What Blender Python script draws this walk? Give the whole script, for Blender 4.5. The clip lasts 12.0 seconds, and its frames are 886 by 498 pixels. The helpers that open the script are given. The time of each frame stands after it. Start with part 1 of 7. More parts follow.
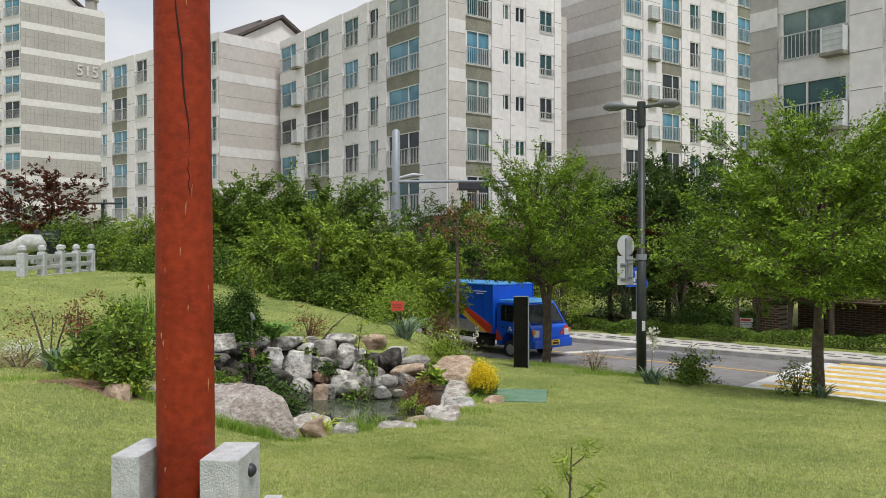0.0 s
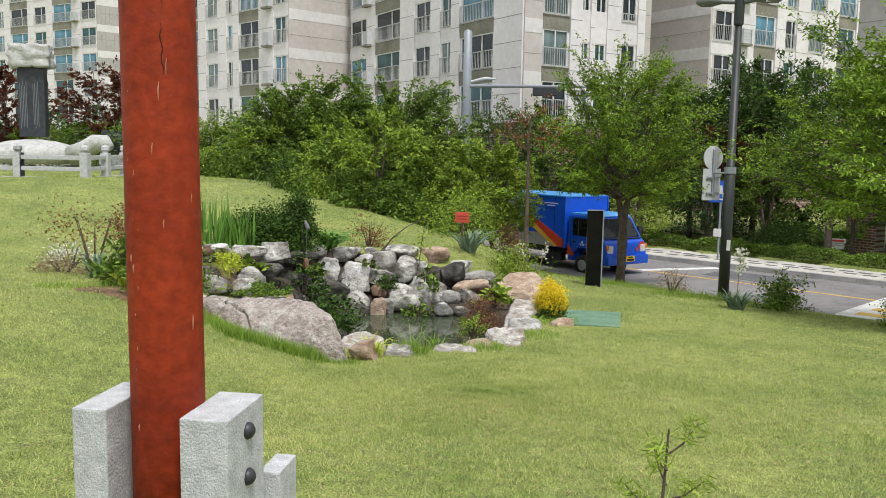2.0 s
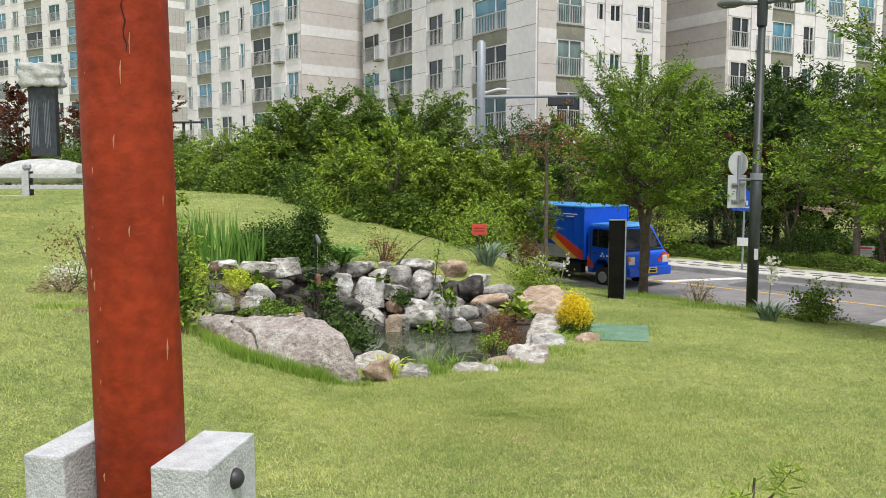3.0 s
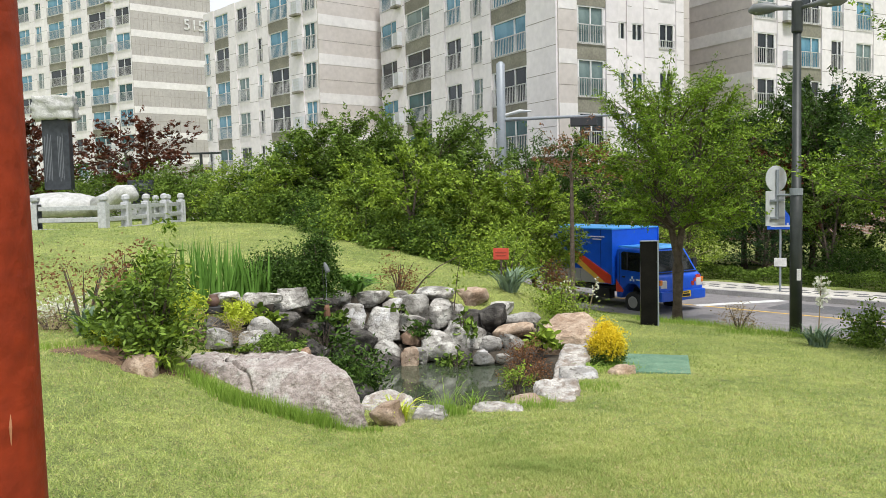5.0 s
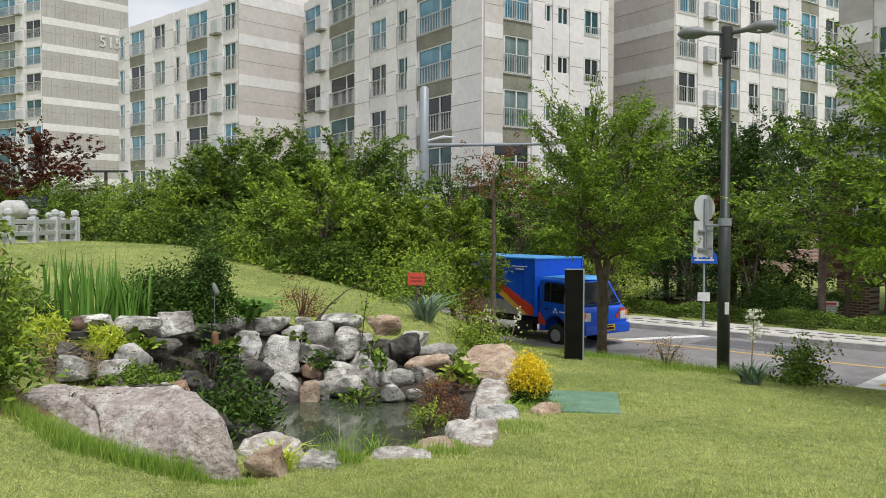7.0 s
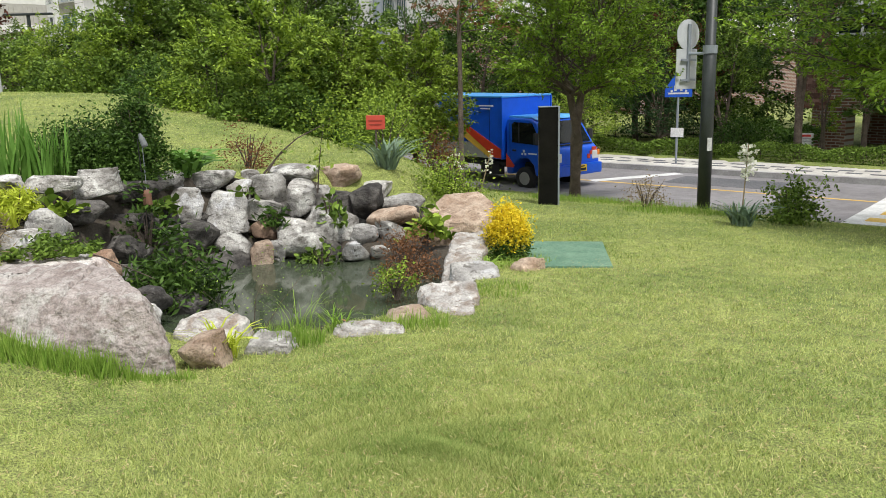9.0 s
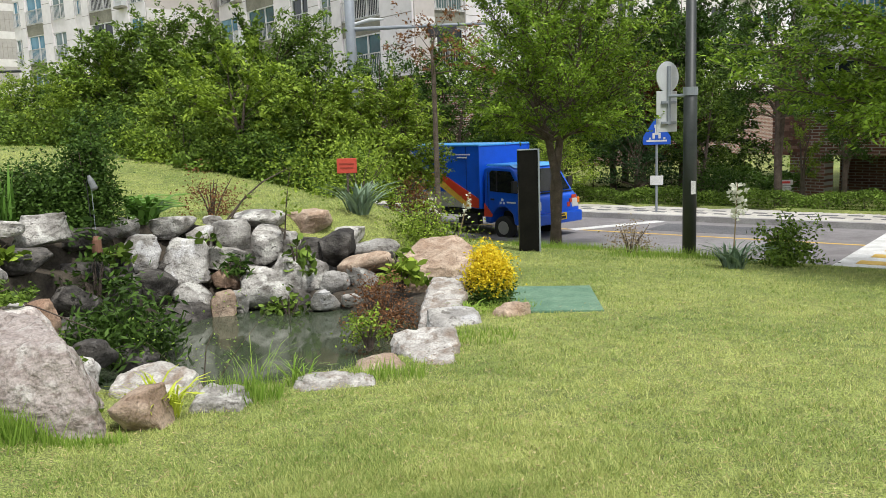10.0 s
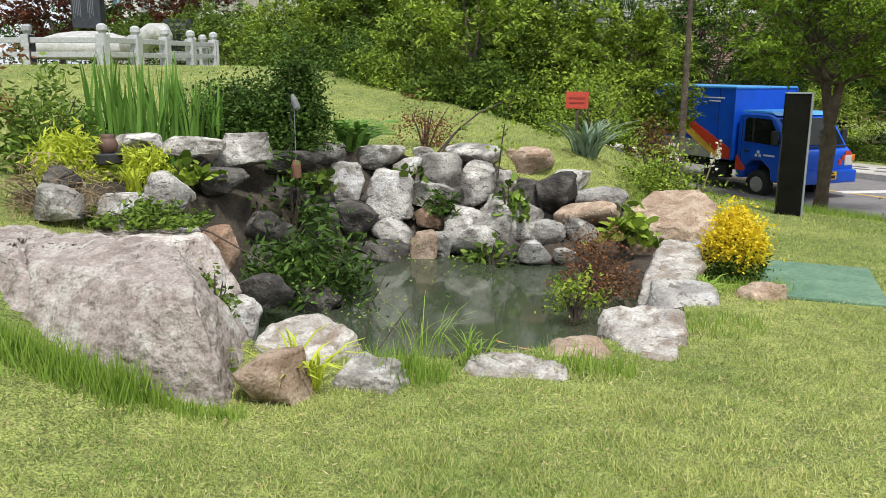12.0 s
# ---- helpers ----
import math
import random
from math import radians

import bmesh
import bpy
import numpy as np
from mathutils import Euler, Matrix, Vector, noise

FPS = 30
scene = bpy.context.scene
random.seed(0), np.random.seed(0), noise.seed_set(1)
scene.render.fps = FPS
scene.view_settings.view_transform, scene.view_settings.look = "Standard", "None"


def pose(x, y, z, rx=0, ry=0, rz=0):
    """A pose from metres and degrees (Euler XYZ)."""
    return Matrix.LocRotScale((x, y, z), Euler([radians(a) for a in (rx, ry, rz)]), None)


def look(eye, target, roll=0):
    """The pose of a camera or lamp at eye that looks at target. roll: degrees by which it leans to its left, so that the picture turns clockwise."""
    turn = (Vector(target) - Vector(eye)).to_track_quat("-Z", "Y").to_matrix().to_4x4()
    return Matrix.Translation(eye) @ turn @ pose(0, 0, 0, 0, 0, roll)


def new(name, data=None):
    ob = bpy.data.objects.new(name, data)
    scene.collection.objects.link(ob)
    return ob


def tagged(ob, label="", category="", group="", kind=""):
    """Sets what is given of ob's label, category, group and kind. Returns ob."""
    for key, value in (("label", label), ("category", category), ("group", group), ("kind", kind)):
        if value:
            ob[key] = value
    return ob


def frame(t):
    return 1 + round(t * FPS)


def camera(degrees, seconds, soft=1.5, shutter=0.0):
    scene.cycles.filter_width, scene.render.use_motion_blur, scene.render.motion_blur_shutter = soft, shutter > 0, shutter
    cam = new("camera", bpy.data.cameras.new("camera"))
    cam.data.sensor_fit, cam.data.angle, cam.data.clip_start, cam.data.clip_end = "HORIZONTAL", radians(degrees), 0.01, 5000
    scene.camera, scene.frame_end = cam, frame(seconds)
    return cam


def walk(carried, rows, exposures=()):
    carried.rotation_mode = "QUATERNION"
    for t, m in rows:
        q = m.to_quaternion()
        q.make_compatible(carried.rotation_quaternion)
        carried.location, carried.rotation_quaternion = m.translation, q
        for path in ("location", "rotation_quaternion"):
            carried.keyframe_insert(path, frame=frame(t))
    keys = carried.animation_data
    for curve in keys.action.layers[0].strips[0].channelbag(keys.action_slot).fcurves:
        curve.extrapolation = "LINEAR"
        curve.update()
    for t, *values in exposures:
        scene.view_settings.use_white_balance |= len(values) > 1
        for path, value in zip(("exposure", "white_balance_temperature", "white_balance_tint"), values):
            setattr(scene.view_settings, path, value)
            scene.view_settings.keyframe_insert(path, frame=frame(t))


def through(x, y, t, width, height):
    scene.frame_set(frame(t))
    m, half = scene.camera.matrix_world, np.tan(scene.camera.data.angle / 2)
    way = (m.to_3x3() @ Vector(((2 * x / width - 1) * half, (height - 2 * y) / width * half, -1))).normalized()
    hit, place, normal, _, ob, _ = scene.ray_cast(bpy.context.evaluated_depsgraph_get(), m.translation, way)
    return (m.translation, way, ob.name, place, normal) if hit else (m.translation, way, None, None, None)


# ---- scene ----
EXPOSURES = [(0.0, -0.02), (1.0, 0.1), (1.5, 0.16), (2.5, 0.28), (5.0, 0.4), (5.5, 0.33), (6.1, -0.13), (6.6, -0.18), (7.3, 0.3), (9.5, 0.33), (12.0, 0.33)]
cam = camera(56.4, 12.0, 0.7)
PATH = [
    (0, (0.13, 0.084, 1.664), (0.071, 2.083, 1.653), -0.1),
    (0.5, (0.168, 0.397, 1.67), (-0.01, 2.387, 1.589), 1.0),
    (1, (0.141, 0.68, 1.653), (-0.065, 2.661, 1.477), 1.4),
    (1.5, (0.13, 0.956, 1.645), (-0.098, 2.93, 1.414), 0.9),
    (2, (0.158, 1.331, 1.631), (-0.07, 3.305, 1.399), 1.0),
    (2.5, (0.139, 1.622, 1.585), (-0.111, 3.593, 1.355), 0.4),
    (3, (0.06, 1.948, 1.534), (-0.206, 3.921, 1.337), -0.0),
    (3.2, (0.038, 2.073, 1.5), (-0.231, 4.045, 1.31), 0.1),
    (4.8, (0.008, 2.924, 1.417), (-0.322, 4.888, 1.236), -1.2),
    (5, (0.018, 3.027, 1.405), (-0.307, 4.997, 1.276), -1.3),
    (5.5, (0.0, 3.344, 1.373), (-0.283, 5.324, 1.377), -2.0),
    (6, (-0.016, 3.626, 1.321), (-0.189, 5.612, 1.48), -1.9),
    (6.5, (0.045, 4.004, 1.188), (-0.102, 5.996, 1.295), -0.9),
    (7, (0.036, 4.379, 1.165), (-0.106, 6.373, 1.114), 0.2),
    (7.5, (-0.032, 4.755, 1.193), (-0.222, 6.736, 1.001), -0.2),
    (7.7, (-0.025, 4.869, 1.19), (-0.252, 6.841, 0.944), 0.2),
    (9.3, (-0.146, 5.931, 0.954), (-0.165, 7.884, 0.522), -1.8),
    (9.5, (-0.121, 6.054, 0.866), (-0.137, 8.01, 0.449), -2.1),
    (10, (-0.128, 6.436, 0.776), (-0.119, 8.414, 0.486), -2.0),
    (10.5, (-0.103, 6.812, 0.726), (-0.095, 8.784, 0.395), -1.9),
    (11, (-0.068, 7.167, 0.714), (-0.172, 9.129, 0.344), 0.1),
    (11.5, (-0.092, 7.511, 0.671), (-0.423, 9.445, 0.281), 0.2),
    (12, (-0.092, 7.792, 0.643), (-0.634, 9.67, 0.219), 0.4),
]
walk(cam, [(t, look(eye, aim, roll)) for t, eye, aim, roll in PATH], EXPOSURES)

# ---- light ----
SUN_EL, SUN_AZ = radians(62), radians(150)
world = bpy.data.worlds.new("overcast_sky")
scene.world = world
world.use_nodes = True
wn, wl = world.node_tree.nodes, world.node_tree.links
wn.clear()
sky = wn.new("ShaderNodeTexSky")
sky.sky_type, sky.sun_disc = "NISHITA", False
sky.sun_elevation, sky.sun_rotation = SUN_EL, SUN_AZ
sky.air_density, sky.dust_density = 1.0, 3.0
cover = wn.new("ShaderNodeTexNoise")
cover.inputs["Scale"].default_value, cover.inputs["Detail"].default_value = 2.2, 7.0
stretch = wn.new("ShaderNodeMapping")
stretch.inputs["Scale"].default_value = (1.0, 1.0, 2.6)
where = wn.new("ShaderNodeTexCoord")
ramp = wn.new("ShaderNodeValToRGB")
ramp.color_ramp.elements[0].position, ramp.color_ramp.elements[0].color = 0.36, (7.4, 8.0, 9.2, 1)
ramp.color_ramp.elements[1].position, ramp.color_ramp.elements[1].color = 0.62, (11.5, 11.6, 11.8, 1)
veil = wn.new("ShaderNodeMixRGB")
veil.inputs[0].default_value = 0.88
back = wn.new("ShaderNodeBackground")
back.inputs["Strength"].default_value = 0.081
wout = wn.new("ShaderNodeOutputWorld")
wl.new(where.outputs["Generated"], stretch.inputs[0])
wl.new(stretch.outputs[0], cover.inputs["Vector"])
wl.new(cover.outputs["Fac"], ramp.inputs[0])
wl.new(sky.outputs[0], veil.inputs[1])
wl.new(ramp.outputs[0], veil.inputs[2])
wl.new(veil.outputs[0], back.inputs["Color"])
wl.new(back.outputs[0], wout.inputs["Surface"])
sun = new("sun", bpy.data.lights.new("sun", "SUN"))
sun.data.energy, sun.data.angle, sun.data.color = 2.75, radians(9), (1.0, 0.975, 0.945)
sun.matrix_world = look((0, 0, 50), (-50 * math.sin(SUN_AZ) / math.tan(SUN_EL), -50 * math.cos(SUN_AZ) / math.tan(SUN_EL), 0))


# ---- materials ----
def mat(name, a, b, scale=4.0, rough=0.8, bump=0.0, metal=0.0, fine=0.25, bump_scale=None, detail=6.0, coords="Object", spec=0.5, ramp=(0.35, 0.65), vary=0.0, grit=0.0):
    """Two colours mixed by a noise of real size, a finer grain over it, and relief."""
    m = bpy.data.materials.new(name)
    m.use_nodes = True
    n, l = m.node_tree.nodes, m.node_tree.links
    p = n["Principled BSDF"]
    tc = n.new("ShaderNodeTexCoord")
    t1 = n.new("ShaderNodeTexNoise")
    t1.inputs["Scale"].default_value, t1.inputs["Detail"].default_value = scale, detail
    r = n.new("ShaderNodeValToRGB")
    r.color_ramp.elements[0].position, r.color_ramp.elements[1].position = ramp
    r.color_ramp.elements[0].color, r.color_ramp.elements[1].color = (*a, 1), (*b, 1)
    t2 = n.new("ShaderNodeTexNoise")
    t2.inputs["Scale"].default_value, t2.inputs["Detail"].default_value = scale * 11, 4
    mul = n.new("ShaderNodeMixRGB")
    mul.blend_type = "MULTIPLY"
    mul.inputs[0].default_value = fine
    l.new(tc.outputs[coords], t1.inputs["Vector"])
    l.new(tc.outputs[coords], t2.inputs["Vector"])
    l.new(t1.outputs["Fac"], r.inputs[0])
    l.new(r.outputs[0], mul.inputs[1])
    gain = n.new("ShaderNodeMapRange")
    gain.inputs[1].default_value, gain.inputs[2].default_value, gain.inputs[3].default_value, gain.inputs[4].default_value = 0.3, 0.7, 0.3, 1.4
    l.new(t2.outputs["Fac"], gain.inputs[0])
    l.new(gain.outputs[0], mul.inputs[2])
    last = mul
    if grit:
        t4, g4, m4 = n.new("ShaderNodeTexNoise"), n.new("ShaderNodeMapRange"), n.new("ShaderNodeMixRGB")
        t4.inputs["Scale"].default_value, t4.inputs["Detail"].default_value = grit, 3
        g4.inputs[1].default_value, g4.inputs[2].default_value, g4.inputs[3].default_value, g4.inputs[4].default_value = 0.35, 0.65, 0.35, 1.6
        m4.blend_type, m4.inputs[0].default_value = "MULTIPLY", 0.9
        l.new(tc.outputs[coords], t4.inputs["Vector"])
        l.new(t4.outputs["Fac"], g4.inputs[0])
        l.new(mul.outputs[0], m4.inputs[1])
        l.new(g4.outputs[0], m4.inputs[2])
        last = m4
    if vary:
        info, hsv, mr = n.new("ShaderNodeObjectInfo"), n.new("ShaderNodeHueSaturation"), n.new("ShaderNodeMapRange")
        mr.inputs[3].default_value, mr.inputs[4].default_value = 1 - vary, 1 + vary
        l.new(info.outputs["Random"], mr.inputs[0])
        l.new(mr.outputs[0], hsv.inputs["Value"])
        l.new(last.outputs[0], hsv.inputs["Color"])
        last = hsv
    l.new(last.outputs[0], p.inputs["Base Color"])
    p.inputs["Roughness"].default_value, p.inputs["Metallic"].default_value = rough, metal
    p.inputs["Specular IOR Level"].default_value = spec
    if bump:
        b1, t3 = n.new("ShaderNodeBump"), n.new("ShaderNodeTexNoise")
        t3.inputs["Scale"].default_value, t3.inputs["Detail"].default_value = bump_scale or scale * 5, 8
        b1.inputs["Strength"].default_value, b1.inputs["Distance"].default_value = min(1.0, bump), 0.03
        l.new(tc.outputs[coords], t3.inputs["Vector"])
        l.new(t3.outputs["Fac"], b1.inputs["Height"])
        l.new(b1.outputs[0], p.inputs["Normal"])
    return m


def leaf_mat(name, dark, light, rough=0.5, through=0.22):
    """Leaves: each one its own shade, patches of lighter growth, some light passing through."""
    m = bpy.data.materials.new(name)
    m.use_nodes = True
    n, l = m.node_tree.nodes, m.node_tree.links
    p, out = n["Principled BSDF"], n["Material Output"]
    geo, tc, t1 = n.new("ShaderNodeNewGeometry"), n.new("ShaderNodeTexCoord"), n.new("ShaderNodeTexNoise")
    t1.inputs["Scale"].default_value, t1.inputs["Detail"].default_value = 0.9, 3
    add = n.new("ShaderNodeMath")
    add.operation = "MULTIPLY_ADD"
    add.inputs[1].default_value = 0.55
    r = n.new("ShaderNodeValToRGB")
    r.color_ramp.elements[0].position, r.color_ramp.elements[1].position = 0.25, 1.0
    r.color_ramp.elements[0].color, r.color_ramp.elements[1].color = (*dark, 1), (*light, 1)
    shift = n.new("ShaderNodeMath")
    shift.operation = "MULTIPLY"
    shift.inputs[1].default_value = 0.75
    l.new(tc.outputs["Object"], t1.inputs["Vector"])
    l.new(t1.outputs["Fac"], shift.inputs[0])
    l.new(geo.outputs["Random Per Island"], add.inputs[0])
    l.new(shift.outputs[0], add.inputs[2])
    l.new(add.outputs[0], r.inputs[0])
    l.new(r.outputs[0], p.inputs["Base Color"])
    p.inputs["Roughness"].default_value = rough
    p.inputs["Specular IOR Level"].default_value = 0.12
    tr, mix = n.new("ShaderNodeBsdfTranslucent"), n.new("ShaderNodeMixShader")
    mix.inputs[0].default_value = through
    l.new(r.outputs[0], tr.inputs["Color"])
    l.new(p.outputs[0], mix.inputs[1])
    l.new(tr.outputs[0], mix.inputs[2])
    l.new(mix.outputs[0], out.inputs["Surface"])
    return m


def plain(name, c, rough=0.5, metal=0.0, spec=0.5):
    return mat(name, tuple(0.92 * v for v in c), tuple(min(1, 1.06 * v) for v in c), 3.0, rough, 0, metal, 0.10, spec=spec)


def rock_mat(name, a, b, stain, scale=1.4):
    """Broken stone: mottled faces, veins, dark stains, grain and pits."""
    m = bpy.data.materials.new(name)
    m.use_nodes = True
    n, l = m.node_tree.nodes, m.node_tree.links
    p, tc, info = n["Principled BSDF"], n.new("ShaderNodeTexCoord"), n.new("ShaderNodeObjectInfo")
    shift = n.new("ShaderNodeVectorMath")
    shift.operation = "ADD"
    far = n.new("ShaderNodeMath")
    far.operation, far.inputs[1].default_value = "MULTIPLY", 40.0
    l.new(info.outputs["Random"], far.inputs[0])
    l.new(tc.outputs["Object"], shift.inputs[0])
    l.new(far.outputs[0], shift.inputs[1])

    def tex(sc, detail, distort=0.0, stretch=None):
        t = n.new("ShaderNodeTexNoise")
        t.inputs["Scale"].default_value, t.inputs["Detail"].default_value, t.inputs["Distortion"].default_value = sc, detail, distort
        src = shift
        if stretch:
            src = n.new("ShaderNodeMapping")
            src.inputs["Scale"].default_value, src.inputs["Rotation"].default_value = stretch, (0.5, 0.3, 0.2)
            l.new(shift.outputs[0], src.inputs[0])
        l.new(src.outputs[0], t.inputs["Vector"])
        return t

    def step(src, lo, hi, c0, c1):
        r = n.new("ShaderNodeValToRGB")
        r.color_ramp.elements[0].position, r.color_ramp.elements[1].position = lo, hi
        r.color_ramp.elements[0].color, r.color_ramp.elements[1].color = (*c0, 1), (*c1, 1)
        l.new(src.outputs["Fac"], r.inputs[0])
        return r

    def over(kind, fac, c1, c2):
        x = n.new("ShaderNodeMixRGB")
        x.blend_type = kind
        if isinstance(fac, float):
            x.inputs[0].default_value = fac
        else:
            l.new(fac.outputs[0], x.inputs[0])
        l.new(c1.outputs[0], x.inputs[1])
        l.new(c2.outputs[0], x.inputs[2])
        return x

    body = step(tex(3.4 * scale, 9, 0.5), 0.36, 0.62, a, b)
    dark = n.new("ShaderNodeRGB")
    dark.outputs[0].default_value = (*stain, 1)
    layer = step(tex(2.6 * scale, 9, 1.0, (1.0, 1.2, 2.6)), 0.53, 0.62, (0, 0, 0), (0.5, 0.5, 0.5))
    c = over("MIX", layer, body, dark)
    blot = step(tex(1.5 * scale, 7, 0.9), 0.54, 0.66, (0, 0, 0), (0.6, 0.6, 0.6))
    c = over("MIX", blot, c, dark)
    crust = n.new("ShaderNodeRGB")
    crust.outputs[0].default_value = (*[min(0.72, 1.35 * v + 0.04) for v in b], 1)
    c = over("MIX", step(tex(4.5, 10, 0.6), 0.54, 0.63, (0, 0, 0), (0.6, 0.6, 0.6)), c, crust)
    c = over("MIX", step(tex(15, 7, 0.4, (1.0, 1.0, 1.6)), 0.60, 0.67, (0, 0, 0), (0.75, 0.75, 0.75)), c, dark)
    c = over("MULTIPLY", 0.42, c, step(tex(60, 5), 0.34, 0.60, (0.35, 0.35, 0.35), (1.2, 1.2, 1.2)))
    hsv, mr = n.new("ShaderNodeHueSaturation"), n.new("ShaderNodeMapRange")
    mr.inputs[3].default_value, mr.inputs[4].default_value = 0.72, 1.2
    l.new(info.outputs["Random"], mr.inputs[0])
    l.new(mr.outputs[0], hsv.inputs["Value"])
    l.new(c.outputs[0], hsv.inputs["Color"])
    l.new(hsv.outputs[0], p.inputs["Base Color"])
    p.inputs["Roughness"].default_value = 0.85
    b1, b2 = n.new("ShaderNodeBump"), n.new("ShaderNodeBump")
    b1.inputs["Strength"].default_value, b1.inputs["Distance"].default_value = 0.9, 0.05
    b2.inputs["Strength"].default_value, b2.inputs["Distance"].default_value = 0.8, 0.016
    l.new(tex(6.0, 9, 0.5).outputs["Fac"], b1.inputs["Height"])
    l.new(tex(45, 6).outputs["Fac"], b2.inputs["Height"])
    l.new(b1.outputs[0], b2.inputs["Normal"])
    l.new(b2.outputs[0], p.inputs["Normal"])
    return m


M_LAWN = mat("lawn", (0.17, 0.222, 0.05), (0.29, 0.325, 0.088), 0.7, 0.95, 0.8, fine=0.5, bump_scale=60, grit=70)
M_BLADE = leaf_mat("grass_blade", (0.135, 0.248, 0.038), (0.63, 0.64, 0.245), 0.7, 0.25)
M_TUFT = leaf_mat("long_grass", (0.14, 0.27, 0.03), (0.34, 0.46, 0.09), 0.6, 0.25)
M_SOIL = mat("soil", (0.10, 0.055, 0.03), (0.22, 0.13, 0.075), 3, 0.95, 0.9, fine=0.5)
M_EARTH = mat("dark_earth", (0.035, 0.028, 0.02), (0.085, 0.07, 0.05), 3, 0.95, 0.9, fine=0.5)
M_ROAD = mat("asphalt", (0.20, 0.187, 0.188), (0.265, 0.252, 0.253), 0.35, 0.9, 0.4, fine=0.25, bump_scale=90)
M_PATCH = mat("new_asphalt", (0.11, 0.11, 0.115), (0.14, 0.14, 0.145), 0.8, 0.9, 0.4, fine=0.25, bump_scale=90)
M_WALK = mat("paving", (0.42, 0.40, 0.36), (0.55, 0.53, 0.48), 1.2, 0.9, 0.3, fine=0.25, vary=0.12)
M_KERB = mat("kerb_granite", (0.30, 0.29, 0.28), (0.42, 0.41, 0.39), 2.5, 0.85, 0.4)
M_YELLOW = mat("yellow_paint", (0.60, 0.38, 0.07), (0.72, 0.50, 0.14), 3, 0.8, 0.2, fine=0.3)
M_WHITEP = mat("white_paint", (0.55, 0.55, 0.53), (0.74, 0.74, 0.72), 3, 0.8, 0.2, fine=0.3)
M_WALL = mat("pale_panel", (0.705, 0.67, 0.675), (0.80, 0.765, 0.77), 0.25, 0.85, 0.1, fine=0.12)
M_BEIGE = mat("beige_panel", (0.53, 0.485, 0.455), (0.59, 0.545, 0.515), 0.3, 0.85, 0.1, fine=0.12)
M_BAND = mat("cream_band", (0.69, 0.665, 0.65), (0.76, 0.735, 0.72), 0.3, 0.85, 0.1, fine=0.12)
M_TAUPE = mat("taupe_panel", (0.40, 0.375, 0.355), (0.46, 0.435, 0.41), 0.35, 0.85, 0.15, fine=0.15)
M_OLIVE = mat("olive_spandrel", (0.20, 0.19, 0.15), (0.28, 0.27, 0.215), 0.8, 0.85, 0.15, fine=0.3)
M_JOINT = plain("panel_joint", (0.30, 0.28, 0.25), 0.9)
M_ROOFT = mat("roof_tile", (0.07, 0.055, 0.05), (0.12, 0.095, 0.085), 2, 0.8, 0.4)
M_FRAME = plain("window_frame", (0.74, 0.74, 0.73), 0.45)
M_RAIL = plain("rail_grey", (0.50, 0.50, 0.49), 0.5)
# opaque panes; the blue holds a sky reflection in its base colour
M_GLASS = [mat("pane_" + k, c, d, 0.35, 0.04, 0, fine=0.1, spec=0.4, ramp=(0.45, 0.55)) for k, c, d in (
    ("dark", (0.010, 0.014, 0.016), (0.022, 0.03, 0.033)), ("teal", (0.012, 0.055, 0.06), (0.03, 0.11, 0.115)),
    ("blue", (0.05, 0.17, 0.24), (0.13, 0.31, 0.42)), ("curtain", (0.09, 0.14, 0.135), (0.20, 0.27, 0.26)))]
M_GRANITE = mat("grey_granite", (0.44, 0.45, 0.46), (0.58, 0.59, 0.60), 14, 0.75, 0.35, fine=0.45, bump_scale=70)
M_RED = mat("red_post_paint", (0.20, 0.022, 0.006), (0.31, 0.038, 0.010), 1.6, 0.62, 0.35, fine=0.35, bump_scale=14, spec=0.22)
M_IRON = plain("dark_iron", (0.06, 0.06, 0.065), 0.5, 0.6)
M_POLE = mat("dark_pole_paint", (0.020, 0.026, 0.024), (0.035, 0.042, 0.038), 3, 0.5, 0.1)
M_STEEL = plain("galvanised_steel", (0.30, 0.33, 0.36), 0.5, 0.3)
M_LGREY = plain("light_grey_paint", (0.55, 0.57, 0.58), 0.5)
M_HEAD = plain("lamp_head_grey", (0.16, 0.17, 0.17), 0.5)
M_BLACK = mat("black_panel", (0.006, 0.006, 0.006), (0.012, 0.011, 0.01), 3, 0.2, 0, spec=0.1)
M_BARK = mat("bark", (0.075, 0.055, 0.042), (0.15, 0.115, 0.09), 6, 0.95, 0.9, fine=0.5)
# tree and hedge leaves: dark ends sit below leaf colour, painting shade inside the crowns
M_ZELK = leaf_mat("zelkova_leaf", (0.026, 0.072, 0.007), (0.33, 0.49, 0.055))
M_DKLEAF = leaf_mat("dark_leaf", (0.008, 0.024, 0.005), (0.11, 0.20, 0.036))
M_MIDLEAF = leaf_mat("mid_leaf", (0.014, 0.040, 0.006), (0.25, 0.375, 0.062))
M_LTLEAF = leaf_mat("light_leaf", (0.036, 0.090, 0.010), (0.40, 0.53, 0.070))
M_MAPLE = leaf_mat("red_maple_leaf", (0.030, 0.014, 0.008), (0.17, 0.055, 0.028))
M_RUSTL = leaf_mat("rusty_leaf", (0.10, 0.045, 0.02), (0.30, 0.15, 0.07))
M_IRIS = leaf_mat("iris_leaf", (0.035, 0.10, 0.016), (0.17, 0.33, 0.06), 0.45, 0.2)
M_GOLD = leaf_mat("golden_leaf", (0.62, 0.47, 0.02), (0.95, 0.78, 0.06), 0.5, 0.3)
M_LIME = leaf_mat("lime_leaf", (0.36, 0.44, 0.03), (0.66, 0.72, 0.10), 0.5, 0.3)
